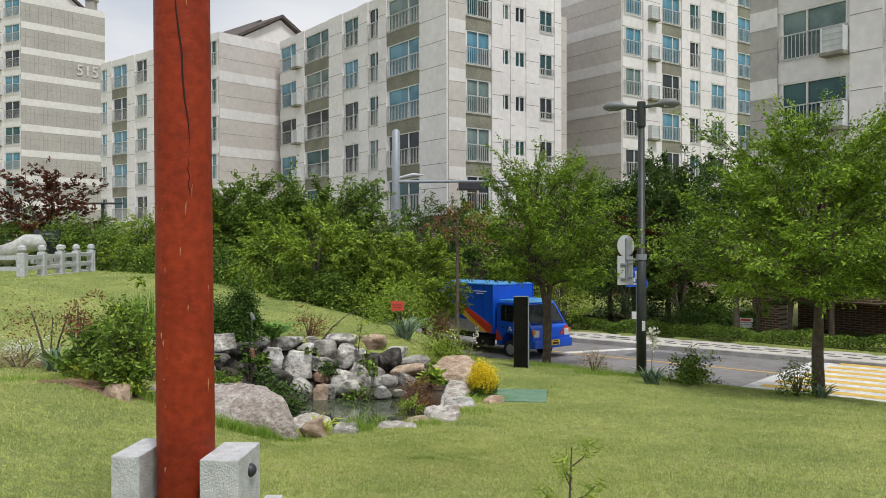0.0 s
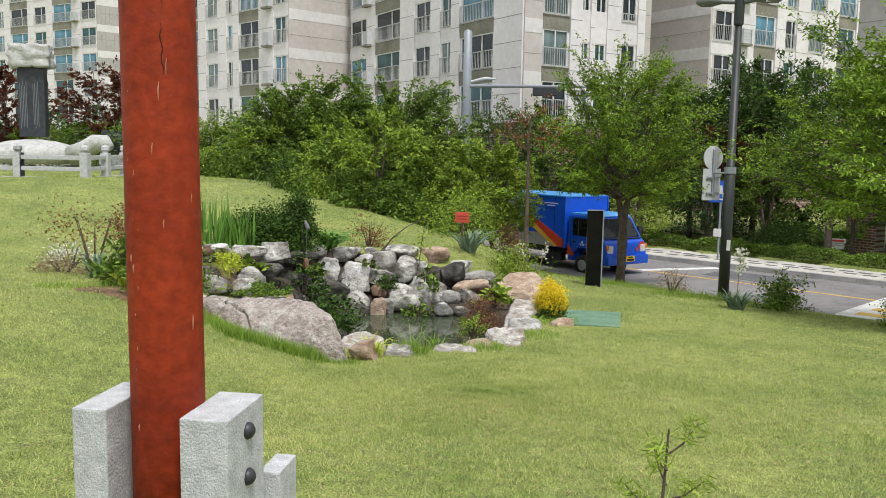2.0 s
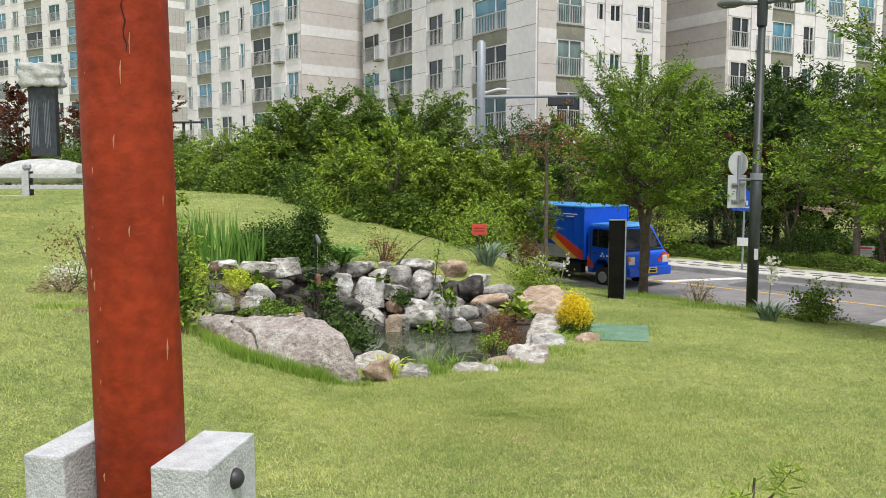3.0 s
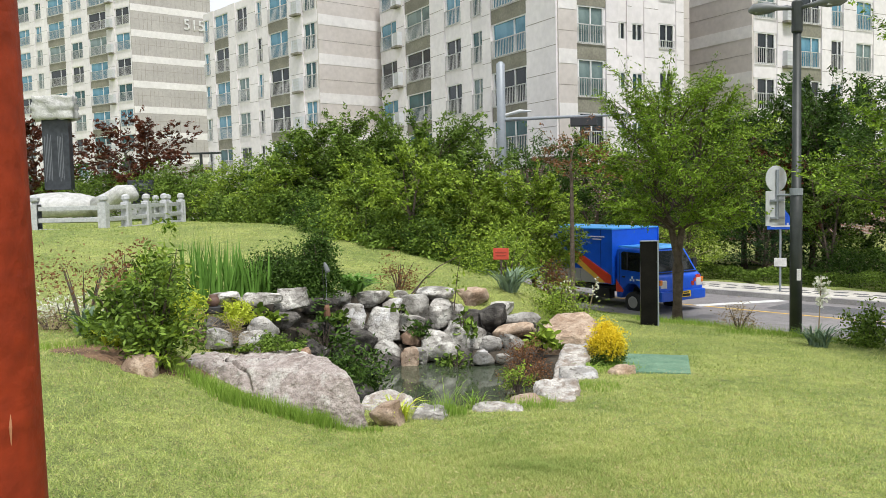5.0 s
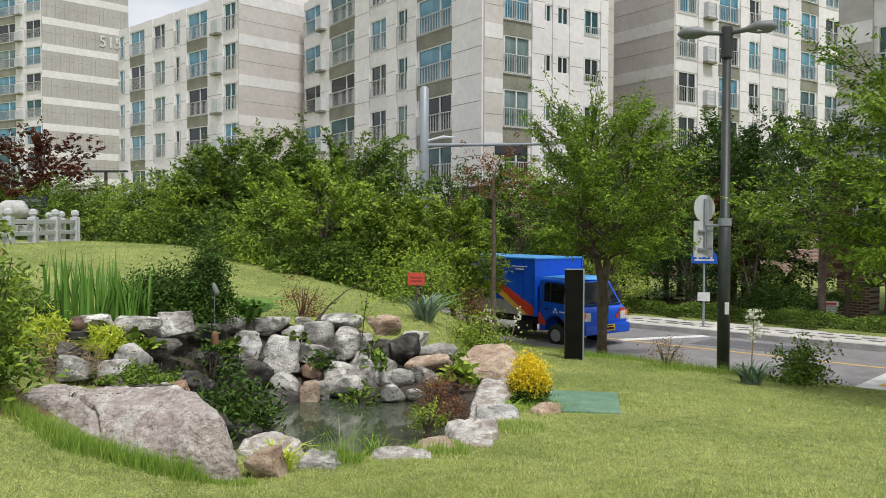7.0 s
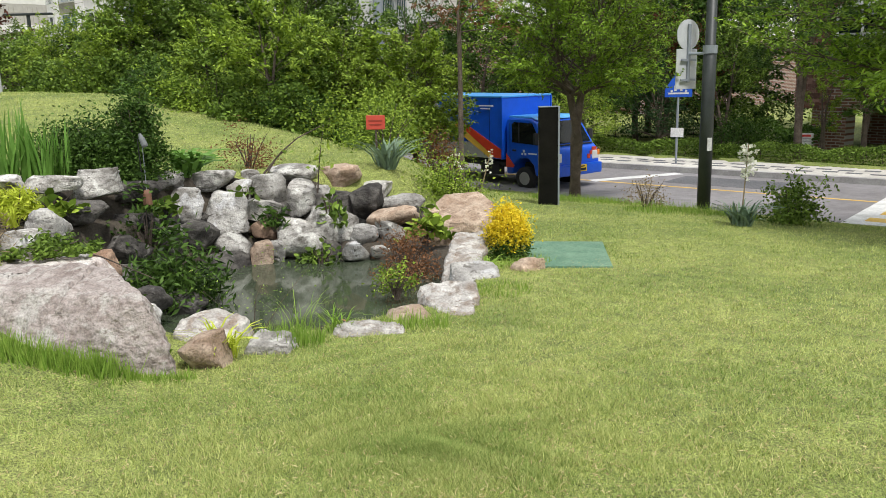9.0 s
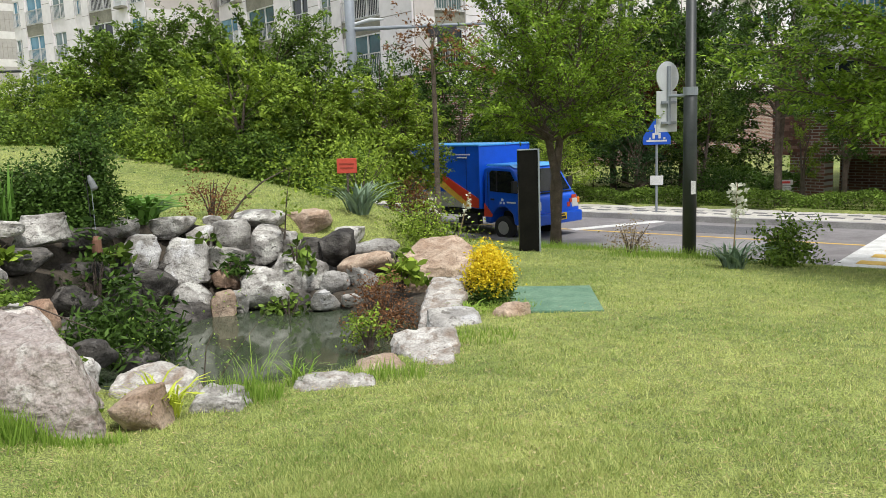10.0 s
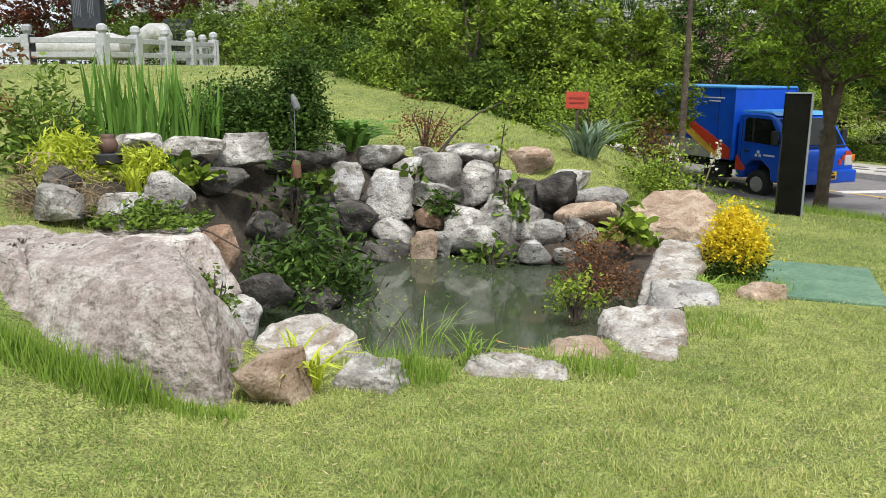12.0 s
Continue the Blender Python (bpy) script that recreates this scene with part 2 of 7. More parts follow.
M_YUCCA = leaf_mat("yucca_leaf", (0.09, 0.15, 0.09), (0.22, 0.30, 0.20), 0.5, 0.15)
M_PINE = leaf_mat("pine_needle", (0.02, 0.05, 0.018), (0.06, 0.11, 0.04), 0.6, 0.15)
M_WHITEFL = leaf_mat("white_petal", (0.6, 0.6, 0.5), (0.85, 0.85, 0.75), 0.6, 0.3)
M_DRY = leaf_mat("dry_stalk", (0.20, 0.15, 0.09), (0.38, 0.30, 0.18), 0.8, 0.1)
STONE = {
    "grey": rock_mat("grey_rock", (0.27, 0.255, 0.23), (0.52, 0.50, 0.455), (0.075, 0.064, 0.05)),
    "pale": rock_mat("pale_rock", (0.34, 0.325, 0.30), (0.60, 0.58, 0.53), (0.12, 0.105, 0.085)),
    # dark: colour lowered to carry the deep shadow of the pond's left hollow
    "dark": rock_mat("shade_dark_rock", (0.035, 0.031, 0.027), (0.13, 0.12, 0.105), (0.016, 0.014, 0.012)),
    "tan": rock_mat("tan_rock", (0.36, 0.25, 0.17), (0.50, 0.39, 0.29), (0.22, 0.14, 0.09)),
    "brown": rock_mat("brown_rock", (0.25, 0.155, 0.10), (0.40, 0.28, 0.195), (0.13, 0.08, 0.05)),
    "streak": rock_mat("streaked_rock", (0.30, 0.275, 0.245), (0.49, 0.47, 0.43), (0.17, 0.11, 0.065), 2.2),
    "rose": rock_mat("rosy_rock", (0.43, 0.365, 0.33), (0.55, 0.485, 0.44), (0.27, 0.21, 0.18), 2.6),
}


def brick_mat(name, a, b, mortar):
    m = bpy.data.materials.new(name)
    m.use_nodes = True
    n, l = m.node_tree.nodes, m.node_tree.links
    p, tc, t, uvm = n["Principled BSDF"], n.new("ShaderNodeTexCoord"), n.new("ShaderNodeTexBrick"), n.new("ShaderNodeMapping")
    uvm.inputs["Rotation"].default_value = (radians(90), 0, 0)
    l.new(tc.outputs["Object"], uvm.inputs[0])
    l.new(uvm.outputs[0], t.inputs["Vector"])
    t.inputs["Color1"].default_value, t.inputs["Color2"].default_value, t.inputs["Mortar"].default_value = (*a, 1), (*b, 1), (*mortar, 1)
    t.inputs["Scale"].default_value, t.inputs["Brick Width"].default_value, t.inputs["Row Height"].default_value = 1.0, 0.30, 0.10
    t.inputs["Mortar Size"].default_value = 0.014
    l.new(t.outputs["Color"], p.inputs["Base Color"])
    bp = n.new("ShaderNodeBump")
    bp.inputs["Strength"].default_value, bp.inputs["Distance"].default_value = 0.6, -0.02
    l.new(t.outputs["Fac"], bp.inputs["Height"])
    l.new(bp.outputs[0], p.inputs["Normal"])
    p.inputs["Roughness"].default_value = 0.9
    return m


M_BRICK = brick_mat("red_brick", (0.15, 0.065, 0.045), (0.25, 0.12, 0.085), (0.42, 0.39, 0.35))


# ---- building blocks ----
def part(name, bm, material, parent=None, label="", smooth=False):
    me = bpy.data.meshes.new(name)
    if smooth:
        for f in bm.faces:
            f.smooth = True
    bm.to_mesh(me)
    bm.free()
    me.materials.append(material)
    ob = new(name, me)
    ob.parent = parent
    if label:
        ob["label"] = label
    return ob


def share(name, me, parent, m=None):
    ob = new(name, me)
    ob.parent = parent
    if m is not None:
        ob.matrix_local = m
    return ob


def thing(name, m, label, category, group="", kind=""):
    ob = new(name)
    ob.matrix_world = m
    ob.empty_display_size = 0.1
    return tagged(ob, label, category, group, kind)


def box(bm, c, s, rz=0.0, bevel=0.0):
    r = bmesh.ops.create_cube(bm, size=1.0, matrix=Matrix.Translation(c) @ Matrix.Rotation(radians(rz), 4, "Z") @ Matrix.Diagonal((*s, 1)))
    if bevel:
        edges = list({e for v in r["verts"] for e in v.link_edges})
        bmesh.ops.bevel(bm, geom=edges, offset=bevel, segments=2, affect="EDGES", profile=0.6)
    return bm


def boxes(items, bevel=0.0):
    bm = bmesh.new()
    for c, s in items:
        box(bm, c, s, 0, bevel)
    return bm


def tube(bm, pts, radii, seg=8, cap=True):
    """A round tube through points, tapering as the radii say."""
    rings = []
    for k, p in enumerate(pts):
        p = Vector(p)
        d = (Vector(pts[min(k + 1, len(pts) - 1)]) - Vector(pts[max(k - 1, 0)])).normalized()
        a = d.orthogonal().normalized() if abs(d.z) < 0.95 else (Vector((1, 0, 0)) - d * d.x).normalized()
        b = d.cross(a)
        rings.append([bm.verts.new(p + radii[k] * (math.cos(2 * math.pi * j / seg) * a + math.sin(2 * math.pi * j / seg) * b)) for j in range(seg)])
    for r0, r1 in zip(rings, rings[1:]):
        for j in range(seg):
            bm.faces.new((r0[j], r0[(j + 1) % seg], r1[(j + 1) % seg], r1[j]))
    if cap:
        bm.faces.new(rings[0][::-1])
        bm.faces.new(rings[-1])
    return bm


def prism(bm, outline, axis_from, axis_to):
    """Extrudes an (x, z) outline along y from one value to another."""
    a = [bm.verts.new((x, axis_from, z)) for x, z in outline]
    b = [bm.verts.new((x, axis_to, z)) for x, z in outline]
    n = len(outline)
    for j in range(n):
        bm.faces.new((a[j], a[(j + 1) % n], b[(j + 1) % n], b[j]))
    bm.faces.new(a[::-1])
    bm.faces.new(b)
    bmesh.ops.recalc_face_normals(bm, faces=bm.faces)
    return bm


def numpy_mesh(name, verts, faces_per, material, parent=None, kind="", label="", category=""):
    """One mesh from an array of corners, so many to each face."""
    verts = np.asarray(verts, np.float32).reshape(-1, 3)
    nf = len(verts) // faces_per
    me = bpy.data.meshes.new(name)
    me.vertices.add(len(verts))
    me.vertices.foreach_set("co", verts.ravel())
    me.loops.add(len(verts))
    me.loops.foreach_set("vertex_index", np.arange(len(verts), dtype=np.int32))
    me.polygons.add(nf)
    me.polygons.foreach_set("loop_start", np.arange(nf, dtype=np.int32) * faces_per)
    me.update(calc_edges=True)
    me.materials.append(material)
    ob = new(name, me)
    ob.parent = parent
    return tagged(ob, label, category, "", kind)


RNG = np.random.default_rng(7)


def unit(a):
    return a / np.linalg.norm(a, axis=-1, keepdims=True).clip(1e-6)


def leaf_quads(centres, length, width, droop=0.0, upward=0.0, six=False):
    """A pointed leaf at each centre, turned at random."""
    n = len(centres)
    d = RNG.normal(size=(n, 3))
    d[:, 2] = d[:, 2] * 0.6 - droop + upward
    d = unit(d)
    s = unit(np.cross(d, RNG.normal(size=(n, 3))))
    ln = (length * RNG.uniform(0.6, 1.3, (n, 1)))
    w = (width * RNG.uniform(0.7, 1.3, (n, 1)))
    if six:
        up = unit(np.cross(s, d)) * ln * 0.08
        return np.stack([centres - d * ln / 2, centres + s * w * 0.45 - d * ln * 0.22 + up, centres + s * w * 0.42 + d * ln * 0.12 + up, centres + d * ln / 2, centres - s * w * 0.42 + d * ln * 0.12 + up, centres - s * w * 0.45 - d * ln * 0.22 + up], 1)
    q = np.stack([centres - d * ln / 2, centres + s * w / 2 - d * ln * 0.05, centres + d * ln / 2, centres - s * w / 2 - d * ln * 0.05], 1)
    return q


def scatter(tips, per, spread, flat=0.6):
    tips = np.asarray(tips, float)
    c = np.repeat(tips, per, 0)
    o = RNG.normal(size=c.shape) * spread
    o[:, 2] *= flat
    return c + o


def blades(bases, height, width, lean=0.35):
    """A narrow blade, one triangle, on each base point."""
    n = len(bases)
    a = RNG.uniform(0, 2 * np.pi, n)
    side = np.stack([np.cos(a), np.sin(a), 0 * a], 1) * (width * RNG.uniform(0.6, 1.4, (n, 1))) / 2
    b = RNG.uniform(0, 2 * np.pi, n)
    off = np.stack([np.cos(b) * lean, np.sin(b) * lean, np.ones(n)], 1) * np.stack([RNG.uniform(0.1, 1.2, n)] * 2 + [np.ones(n)], 1)
    tip = bases + off * (height * RNG.uniform(0.5, 1.25, (n, 1)))
    return np.stack([bases - side, bases + side, tip], 1)


# ---- the lie of the land ----
def smooth(t):
    t = np.clip(t, 0, 1)
    return t * t * (3 - 2 * t)


def along_n(x, y):
    return 0.626 * x + 0.78 * y


def along_s(x, y):
    return 0.78 * x - 0.626 * y


def from_sn(s, n):
    return (0.78 * s + 0.626 * n, -0.626 * s + 0.78 * n)


KERB_NEAR, KERB_FAR, WALK_BACK = 20.9, 27.5, 29.9
ROAD_Z = -2.1


def pond(x, y):
    """Below 1 inside the pond."""
    c, s = math.cos(0.35), math.sin(0.35)
    dx, dy = x + 2.3, y - 14.45
    u, v = c * dx - s * dy, s * dx + c * dy
    return np.sqrt((u / 1.75) ** 2 + (v / 1.95) ** 2)


def ground(x, y):
    x, y = np.asarray(x, float), np.asarray(y, float)
    n = along_n(x, y)
    z = np.interp(y, [-60, -10, 0, 8, 11, 15.5, 21, 60], [1.4, 0.55, 0.05, -0.70, -0.93, -1.17, -1.43, -1.45])
    z = np.minimum(z, np.interp(n, [0, 11, 14, 18, 20.9, 21.2], [3.0, 0.3, -1.15, -1.50, -1.92, -1.97]))
    wall = np.interp(x, [-12, -8, -6.5, -5.7, -5.0, -3.7, -1.5, 0.0, 1.0], [16.5, 15.8, 15.0, 14.6, 14.2, 16.2, 17.2, 17.4, 17.6])
    tilt = np.minimum(0.24 * np.clip(-x - 2.3, 0, 9), 0.72) * smooth((y - 3) / 7)
    z = z + np.maximum(tilt, 0.95 * smooth((y - wall) / np.interp(x, [-7, -5], [3.5, 1.3])) * smooth((0.9 - x) / 2.6)) * smooth((20.3 - n) / 5.0)
    d = np.hypot(x + 17, y - 31)
    z = z + (0.68 - z) * smooth((19 - d) / 12) * smooth((20.8 - n) / 4.5)
    z = z + 0.02 * np.sin(1.3 * x + 0.4 * y) * np.cos(0.9 * y)
    z = np.where(pond(x, y) < 1.25, np.minimum(z, -1.75 + 2.8 * np.clip(pond(x, y) - 1.02, 0, 1)), z)
    z = np.where(n > KERB_NEAR + 0.05, ROAD_Z - 0.25, z)
    z = np.where(n > WALK_BACK - 0.3, -1.93, z)
    return z


def gz(x, y):
    return float(ground(x, y))


def lines(a, b, step):
    return list(np.arange(a, b, step))


gx = np.array(lines(-900, -100, 80) + lines(-100, -20, 4) + lines(-20, 12, 0.16) + lines(12, 40, 1.4) + lines(40, 100, 6) + lines(100, 980, 80))
gy = np.array(lines(-400, -40, 60) + lines(-40, 0, 2.5) + lines(0, 30, 0.16) + lines(30, 60, 1.5) + lines(60, 140, 6) + lines(140, 1200, 80))
GX, GY = np.meshgrid(gx, gy)
GZ = ground(GX, GY)
me = bpy.data.meshes.new("ground")
nx, ny = len(gx), len(gy)
idx = np.arange(nx * ny).reshape(ny, nx)
quads = np.stack([idx[:-1, :-1], idx[:-1, 1:], idx[1:, 1:], idx[1:, :-1]], -1).reshape(-1, 4)
me.vertices.add(nx * ny)
me.vertices.foreach_set("co", np.stack([GX, GY, GZ], -1).astype(np.float32).ravel())
me.loops.add(quads.size)
me.loops.foreach_set("vertex_index", quads.astype(np.int32).ravel())
me.polygons.add(len(quads))
me.polygons.foreach_set("loop_start", np.arange(len(quads), dtype=np.int32) * 4)
me.polygons.foreach_set("use_smooth", np.ones(len(quads), dtype=bool))
me.update(calc_edges=True)
me.materials.append(M_LAWN)
me.materials.append(M_EARTH)
mid_x, mid_y = GX.ravel()[quads].mean(1), GY.ravel()[quads].mean(1)
near_pond = pond(mid_x, mid_y)
bare = (near_pond < 1.30) | ((near_pond < 1.72) & (mid_y > 13.0) & (mid_x < -0.2))
me.polygons.foreach_set("material_index", bare.astype(np.int32))
tagged(new("ground", me), "mown green lawn rising to a mound", "lawn", "", "structure")

ROAD_TURN = math.degrees(math.atan2(-0.626, 0.78))


def strip(name, n0, n1, z0, z1, material, label, category, s0=-90.0, s1=60.0, kind="structure"):
    x, y = from_sn((s0 + s1) / 2, (n0 + n1) / 2)
    ob = part(name, boxes([((0, 0, 0), (s1 - s0, n1 - n0, z1 - z0))]), material)
    ob.matrix_world = pose(x, y, (z0 + z1) / 2, 0, 0, ROAD_TURN)
    return tagged(ob, label, category, "", kind)


strip("road", KERB_NEAR, KERB_FAR, ROAD_Z - 0.3, ROAD_Z, M_ROAD, "worn grey asphalt road beside the lawn", "road")
strip("kerb_near", KERB_NEAR - 0.12, KERB_NEAR + 0.05, ROAD_Z - 0.2, ROAD_Z + 0.12, M_KERB, "low granite kerb along the lawn", "kerb")
strip("kerb_far", KERB_FAR, KERB_FAR + 0.2, ROAD_Z - 0.2, ROAD_Z + 0.16, M_KERB, "granite kerb of the far pavement", "kerb")
pavement = strip("pavement", KERB_FAR + 0.2, WALK_BACK, ROAD_Z - 0.2, ROAD_Z + 0.145, M_WALK, "pale paved pavement across the road", "pavement")
paver = part("paver", boxes([((0, 0, 0), (0.40, 0.20, 0.012))]), M_PATCH, pavement, "darker paver")
paver.location = (-5.0, -0.3, 0.174)
for k in range(1, 90):
    share("paver", paver.data, pavement, Matrix.Translation((-5.0 + 0.62 * k * 0.5, (-0.3, 0.28)[k % 2] + 0.08 * ((k * 7) % 3 - 1), 0.174)))
strip("lane_line", 24.68, 24.80, ROAD_Z, ROAD_Z + 0.005, M_YELLOW, "worn yellow centre line", "road marking")
strip("road_patch", 25.4, 26.9, ROAD_Z, ROAD_Z + 0.004, M_PATCH, "darker repaired asphalt patch", "road patch", -13.5, -10.5)
ob = strip("stop_line", -0.2, 0.2, ROAD_Z, ROAD_Z + 0.005, M_WHITEP, "white stop line", "road marking", -1.5, 1.5)
ob.matrix_world = pose(*from_sn(-14.6, 26.0), ROAD_Z + 0.003, 0, 0, ROAD_TURN + 62)
# raised crossing with yellow and white bars
CROSS0, CROSS1 = -7.9, 3.0
crossing = strip("crossing", KERB_NEAR + 0.1, KERB_FAR - 0.3, ROAD_Z, ROAD_Z + 0.09, M_WHITEP, "raised crossing painted with worn yellow and white bars", "crossing", CROSS0, CROSS1)
bar = boxes([((0, 0, 0), (CROSS1 - CROSS0 - 0.5, 0.42, 0.008))])
bar = part("bar", bar, M_YELLOW, crossing)
bar.location = (0, -3.1, 0.047)
for k in range(1, 8):
    share("bar", bar.data, crossing, Matrix.Translation((0.08 * k, -3.1 + 0.88 * k, 0.047)))
strip("near_paving", KERB_NEAR - 0.9, KERB_NEAR - 0.12, ROAD_Z - 0.2, ROAD_Z + 0.15, M_WALK, "pale paving strip at the crossing", "pavement", -10.3, 6.0)


# ---- apartment buildings ----
WINDOWS = {}


def window_meshes(w, h, rail, split):
    key = (round(w, 2), round(h, 2), rail, round(split, 2))
    if key not in WINDOWS:
        t = 0.07
        fr = [((-w / 2 + t / 2, 0, h / 2), (t, 0.12, h)), ((w / 2 - t / 2, 0, h / 2), (t, 0.12, h)),
              ((0, 0, t / 2), (w - 2 * t, 0.12, t)), ((0, 0, h - t / 2), (w - 2 * t, 0.12, t)), ((-w / 2 + w * split, 0, h / 2), (t, 0.10, h - 2 * t))]
        made = []
        for nm, items, m in (("window", fr, M_FRAME), ("pane", [((0, -0.03, h / 2), (w - 2 * t, 0.02, h - 2 * t))], M_GLASS[0])):
            me = bpy.data.meshes.new(nm)
            b = boxes(items)
            b.to_mesh(me)
            b.free()
            me.materials.append(m)
            made.append(me)
        n = max(4, int(w / 0.16))
        hr = 1.0 if rail == "tall" else 0.45
        bars = [((-w / 2 + w * k / n, 0.16, hr / 2), (0.025, 0.025, hr)) for k in range(n + 1)] + [((0, 0.16, hr), (w + 0.1, 0.05, 0.05)), ((0, 0.16, 0.06), (w + 0.1, 0.04, 0.04))]
        me = bpy.data.meshes.new("railing")
        b = boxes(bars)
        b.to_mesh(me)
        b.free()
        me.materials.append(M_RAIL)
        panes = [made[1]]
        for m in M_GLASS[1:]:
            c = made[1].copy()
            c.materials[0] = m
            panes.append(c)
        WINDOWS[key] = (made[0], panes, me)
    return WINDOWS[key]


DICE = random.Random(5)


def facade(house, p0, d, nrm, z0, floors, cols, wall, storey=2.8, top=0.0, joints=True):
    """A wall of piers, spandrels and real window openings. cols: (kind, width): p pier, w window with its own spandrel colour."""
    d, nrm = Vector((*d, 0)), Vector((*nrm, 0))
    face = Matrix(((nrm.y, nrm.x, 0, 0), (-nrm.x, nrm.y, 0, 0), (0, 0, 1, 0), (0, 0, 0, 1)))
    flip = 1 if d.dot(face.col[0].xyz) > 0 else -1
    inv = house.matrix_world.inverted()
    white, joint = bmesh.new(), bmesh.new()
    p0 = Vector((*p0, 0))
    base = inv @ Matrix.Translation(p0) @ face
    s, height = 0.0, floors * storey + top
    for col in cols:
        kind, w = col[0], col[1]
        mid = flip * (s + w / 2)
        up = col[3] if len(col) > 3 else 0.0
        if kind == "p":
            box(white, (mid, -0.15, z0 + (height + up) / 2), (w, 0.5, height + up))
            if joints:
                for k in range(floors * 2):
                    box(joint, (mid, 0.102, z0 + k * storey / 2 + 0.15), (w - 0.02, 0.004, 0.035))
        else:
            low = {"w": 0.30, "o": 0.30, "n": 0.3, "s": 1.05, "m": 0.75}[kind]
            wh = {"w": 1.95, "o": 2.0, "n": 1.95, "s": 1.0, "m": 1.45}[kind]
            side = 0.12 if w > 1.3 else 0.06
            ww = w - 2 * side
            for k in range(floors):
                z = z0 + k * storey
                where_to = ((mid, -0.22, z + (low - (storey - low - wh)) / 2), (w, 0.5, low + storey - low - wh))
                if kind == "o" and k > 0:
                    part("spandrel", boxes([where_to]), M_OLIVE, house, "olive spandrel").matrix_local = base
                else:
                    box(white, *where_to)
                me_f, panes, me_r = window_meshes(ww, wh, "low" if kind == "m" else "tall", col[2] if len(col) > 2 else 0.35)
                f = share("window", me_f, house, base @ Matrix.Translation((mid, -0.05, z + low)))
                # sky reflection by colour: more blue panes high up, more dark ones below
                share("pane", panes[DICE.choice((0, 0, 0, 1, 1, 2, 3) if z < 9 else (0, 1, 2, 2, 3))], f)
                if kind != "s":
                    share("railing", me_r, f)
            box(white, (mid, -0.22, z0 + height - (top + storey - low - wh) / 2 + up / 2), (w, 0.5, top + storey - low - wh + up))
            for e in (-1, 1):
                box(white, (mid + e * (w / 2 - side / 2), -0.25, z0 + height / 2), (side, 0.46, height - 0.02))
        s += w
    for nm, b, m in (("wall", white, wall), ("panel_joint", joint, M_JOINT)):
        if len(b.verts):
            ob = part(nm, b, m, house)
            ob.matrix_local = base
            if nm != "wall":
                ob["kind"] = "stuff"
        else:
            b.free()


def banded(house, p0, d, nrm, length, z0, floors, wall, band, storey=2.8, top=0.0, ribs=False, band_at=1.9, band_h=0.65):
    """A blank gable wall with a lighter band at each storey."""
    d, nrm = Vector((*d, 0)), Vector((*nrm, 0))
    face = Matrix(((nrm.y, nrm.x, 0, 0), (-nrm.x, nrm.y, 0, 0), (0, 0, 1, 0), (0, 0, 0, 1)))
    flip = 1 if d.dot(face.col[0].xyz) > 0 else -1
    base = house.matrix_world.inverted() @ Matrix.Translation(Vector((*p0, 0))) @ face
    h = floors * storey + top
    part("gable_wall", boxes([((flip * length / 2, -0.15, z0 + h / 2), (length, 0.5, h))]), wall, house).matrix_local = base
    for k in range(floors):
        z = z0 + k * storey + band_at
        part("band", boxes([((flip * length / 2, 0.105, z + band_h / 2), (length, 0.02, band_h))]), band, house).matrix_local = base
    thin = bmesh.new()
    for k in range(floors):
        box(thin, (flip * length / 2, 0.103, z0 + k * storey + 0.9), (length, 0.006, 0.03))
    if ribs:
        n = int(length / 0.45)
        for j in range(1, n):
            for k in range(floors):
                if (j * 7 + k * 3) % 5:
                    box(thin, (flip * length * j / n, 0.104, z0 + k * storey + band_at - 1.1), (0.035, 0.01, 1.7))
    ob = part("panel_joint", thin, M_JOINT, house)
    ob.matrix_local, ob["kind"] = base, "stuff"


def ac_balcony(house, p0, d, nrm, s, z0, floors, storey=2.8):
    d, nrm = Vector((*d, 0)), Vector((*nrm, 0))
    at = Vector((*p0, 0)) + d * s
    for k in range(floors):
        m = house.matrix_world.inverted() @ Matrix.Translation(at + Vector((0, 0, z0 + k * storey))) @ Matrix(((nrm.y, nrm.x, 0, 0), (-nrm.x, nrm.y, 0, 0), (0, 0, 1, 0), (0, 0, 0, 1)))
        bal = part("balcony_box", boxes([((0, 0.36, 0.74), (0.84, 0.02, 0.92)), ((-0.42, 0.22, 0.74), (0.02, 0.5, 0.92)), ((0.42, 0.22, 0.74), (0.02, 0.5, 0.92))]), M_LGREY, house, "pale grey screened balcony box")
        bal.matrix_local = m
        part("balcony_slab", boxes([((0, 0.24, 0.20), (0.92, 0.56, 0.14))], 0.01), M_OLIVE, bal, "stained concrete slab")
        part("bracket", boxes([((0, 0.38, 0.30 + 0.22 * r), (0.80, 0.012, 0.03)) for r in range(5)]), M_RAIL, bal, "grey bars")


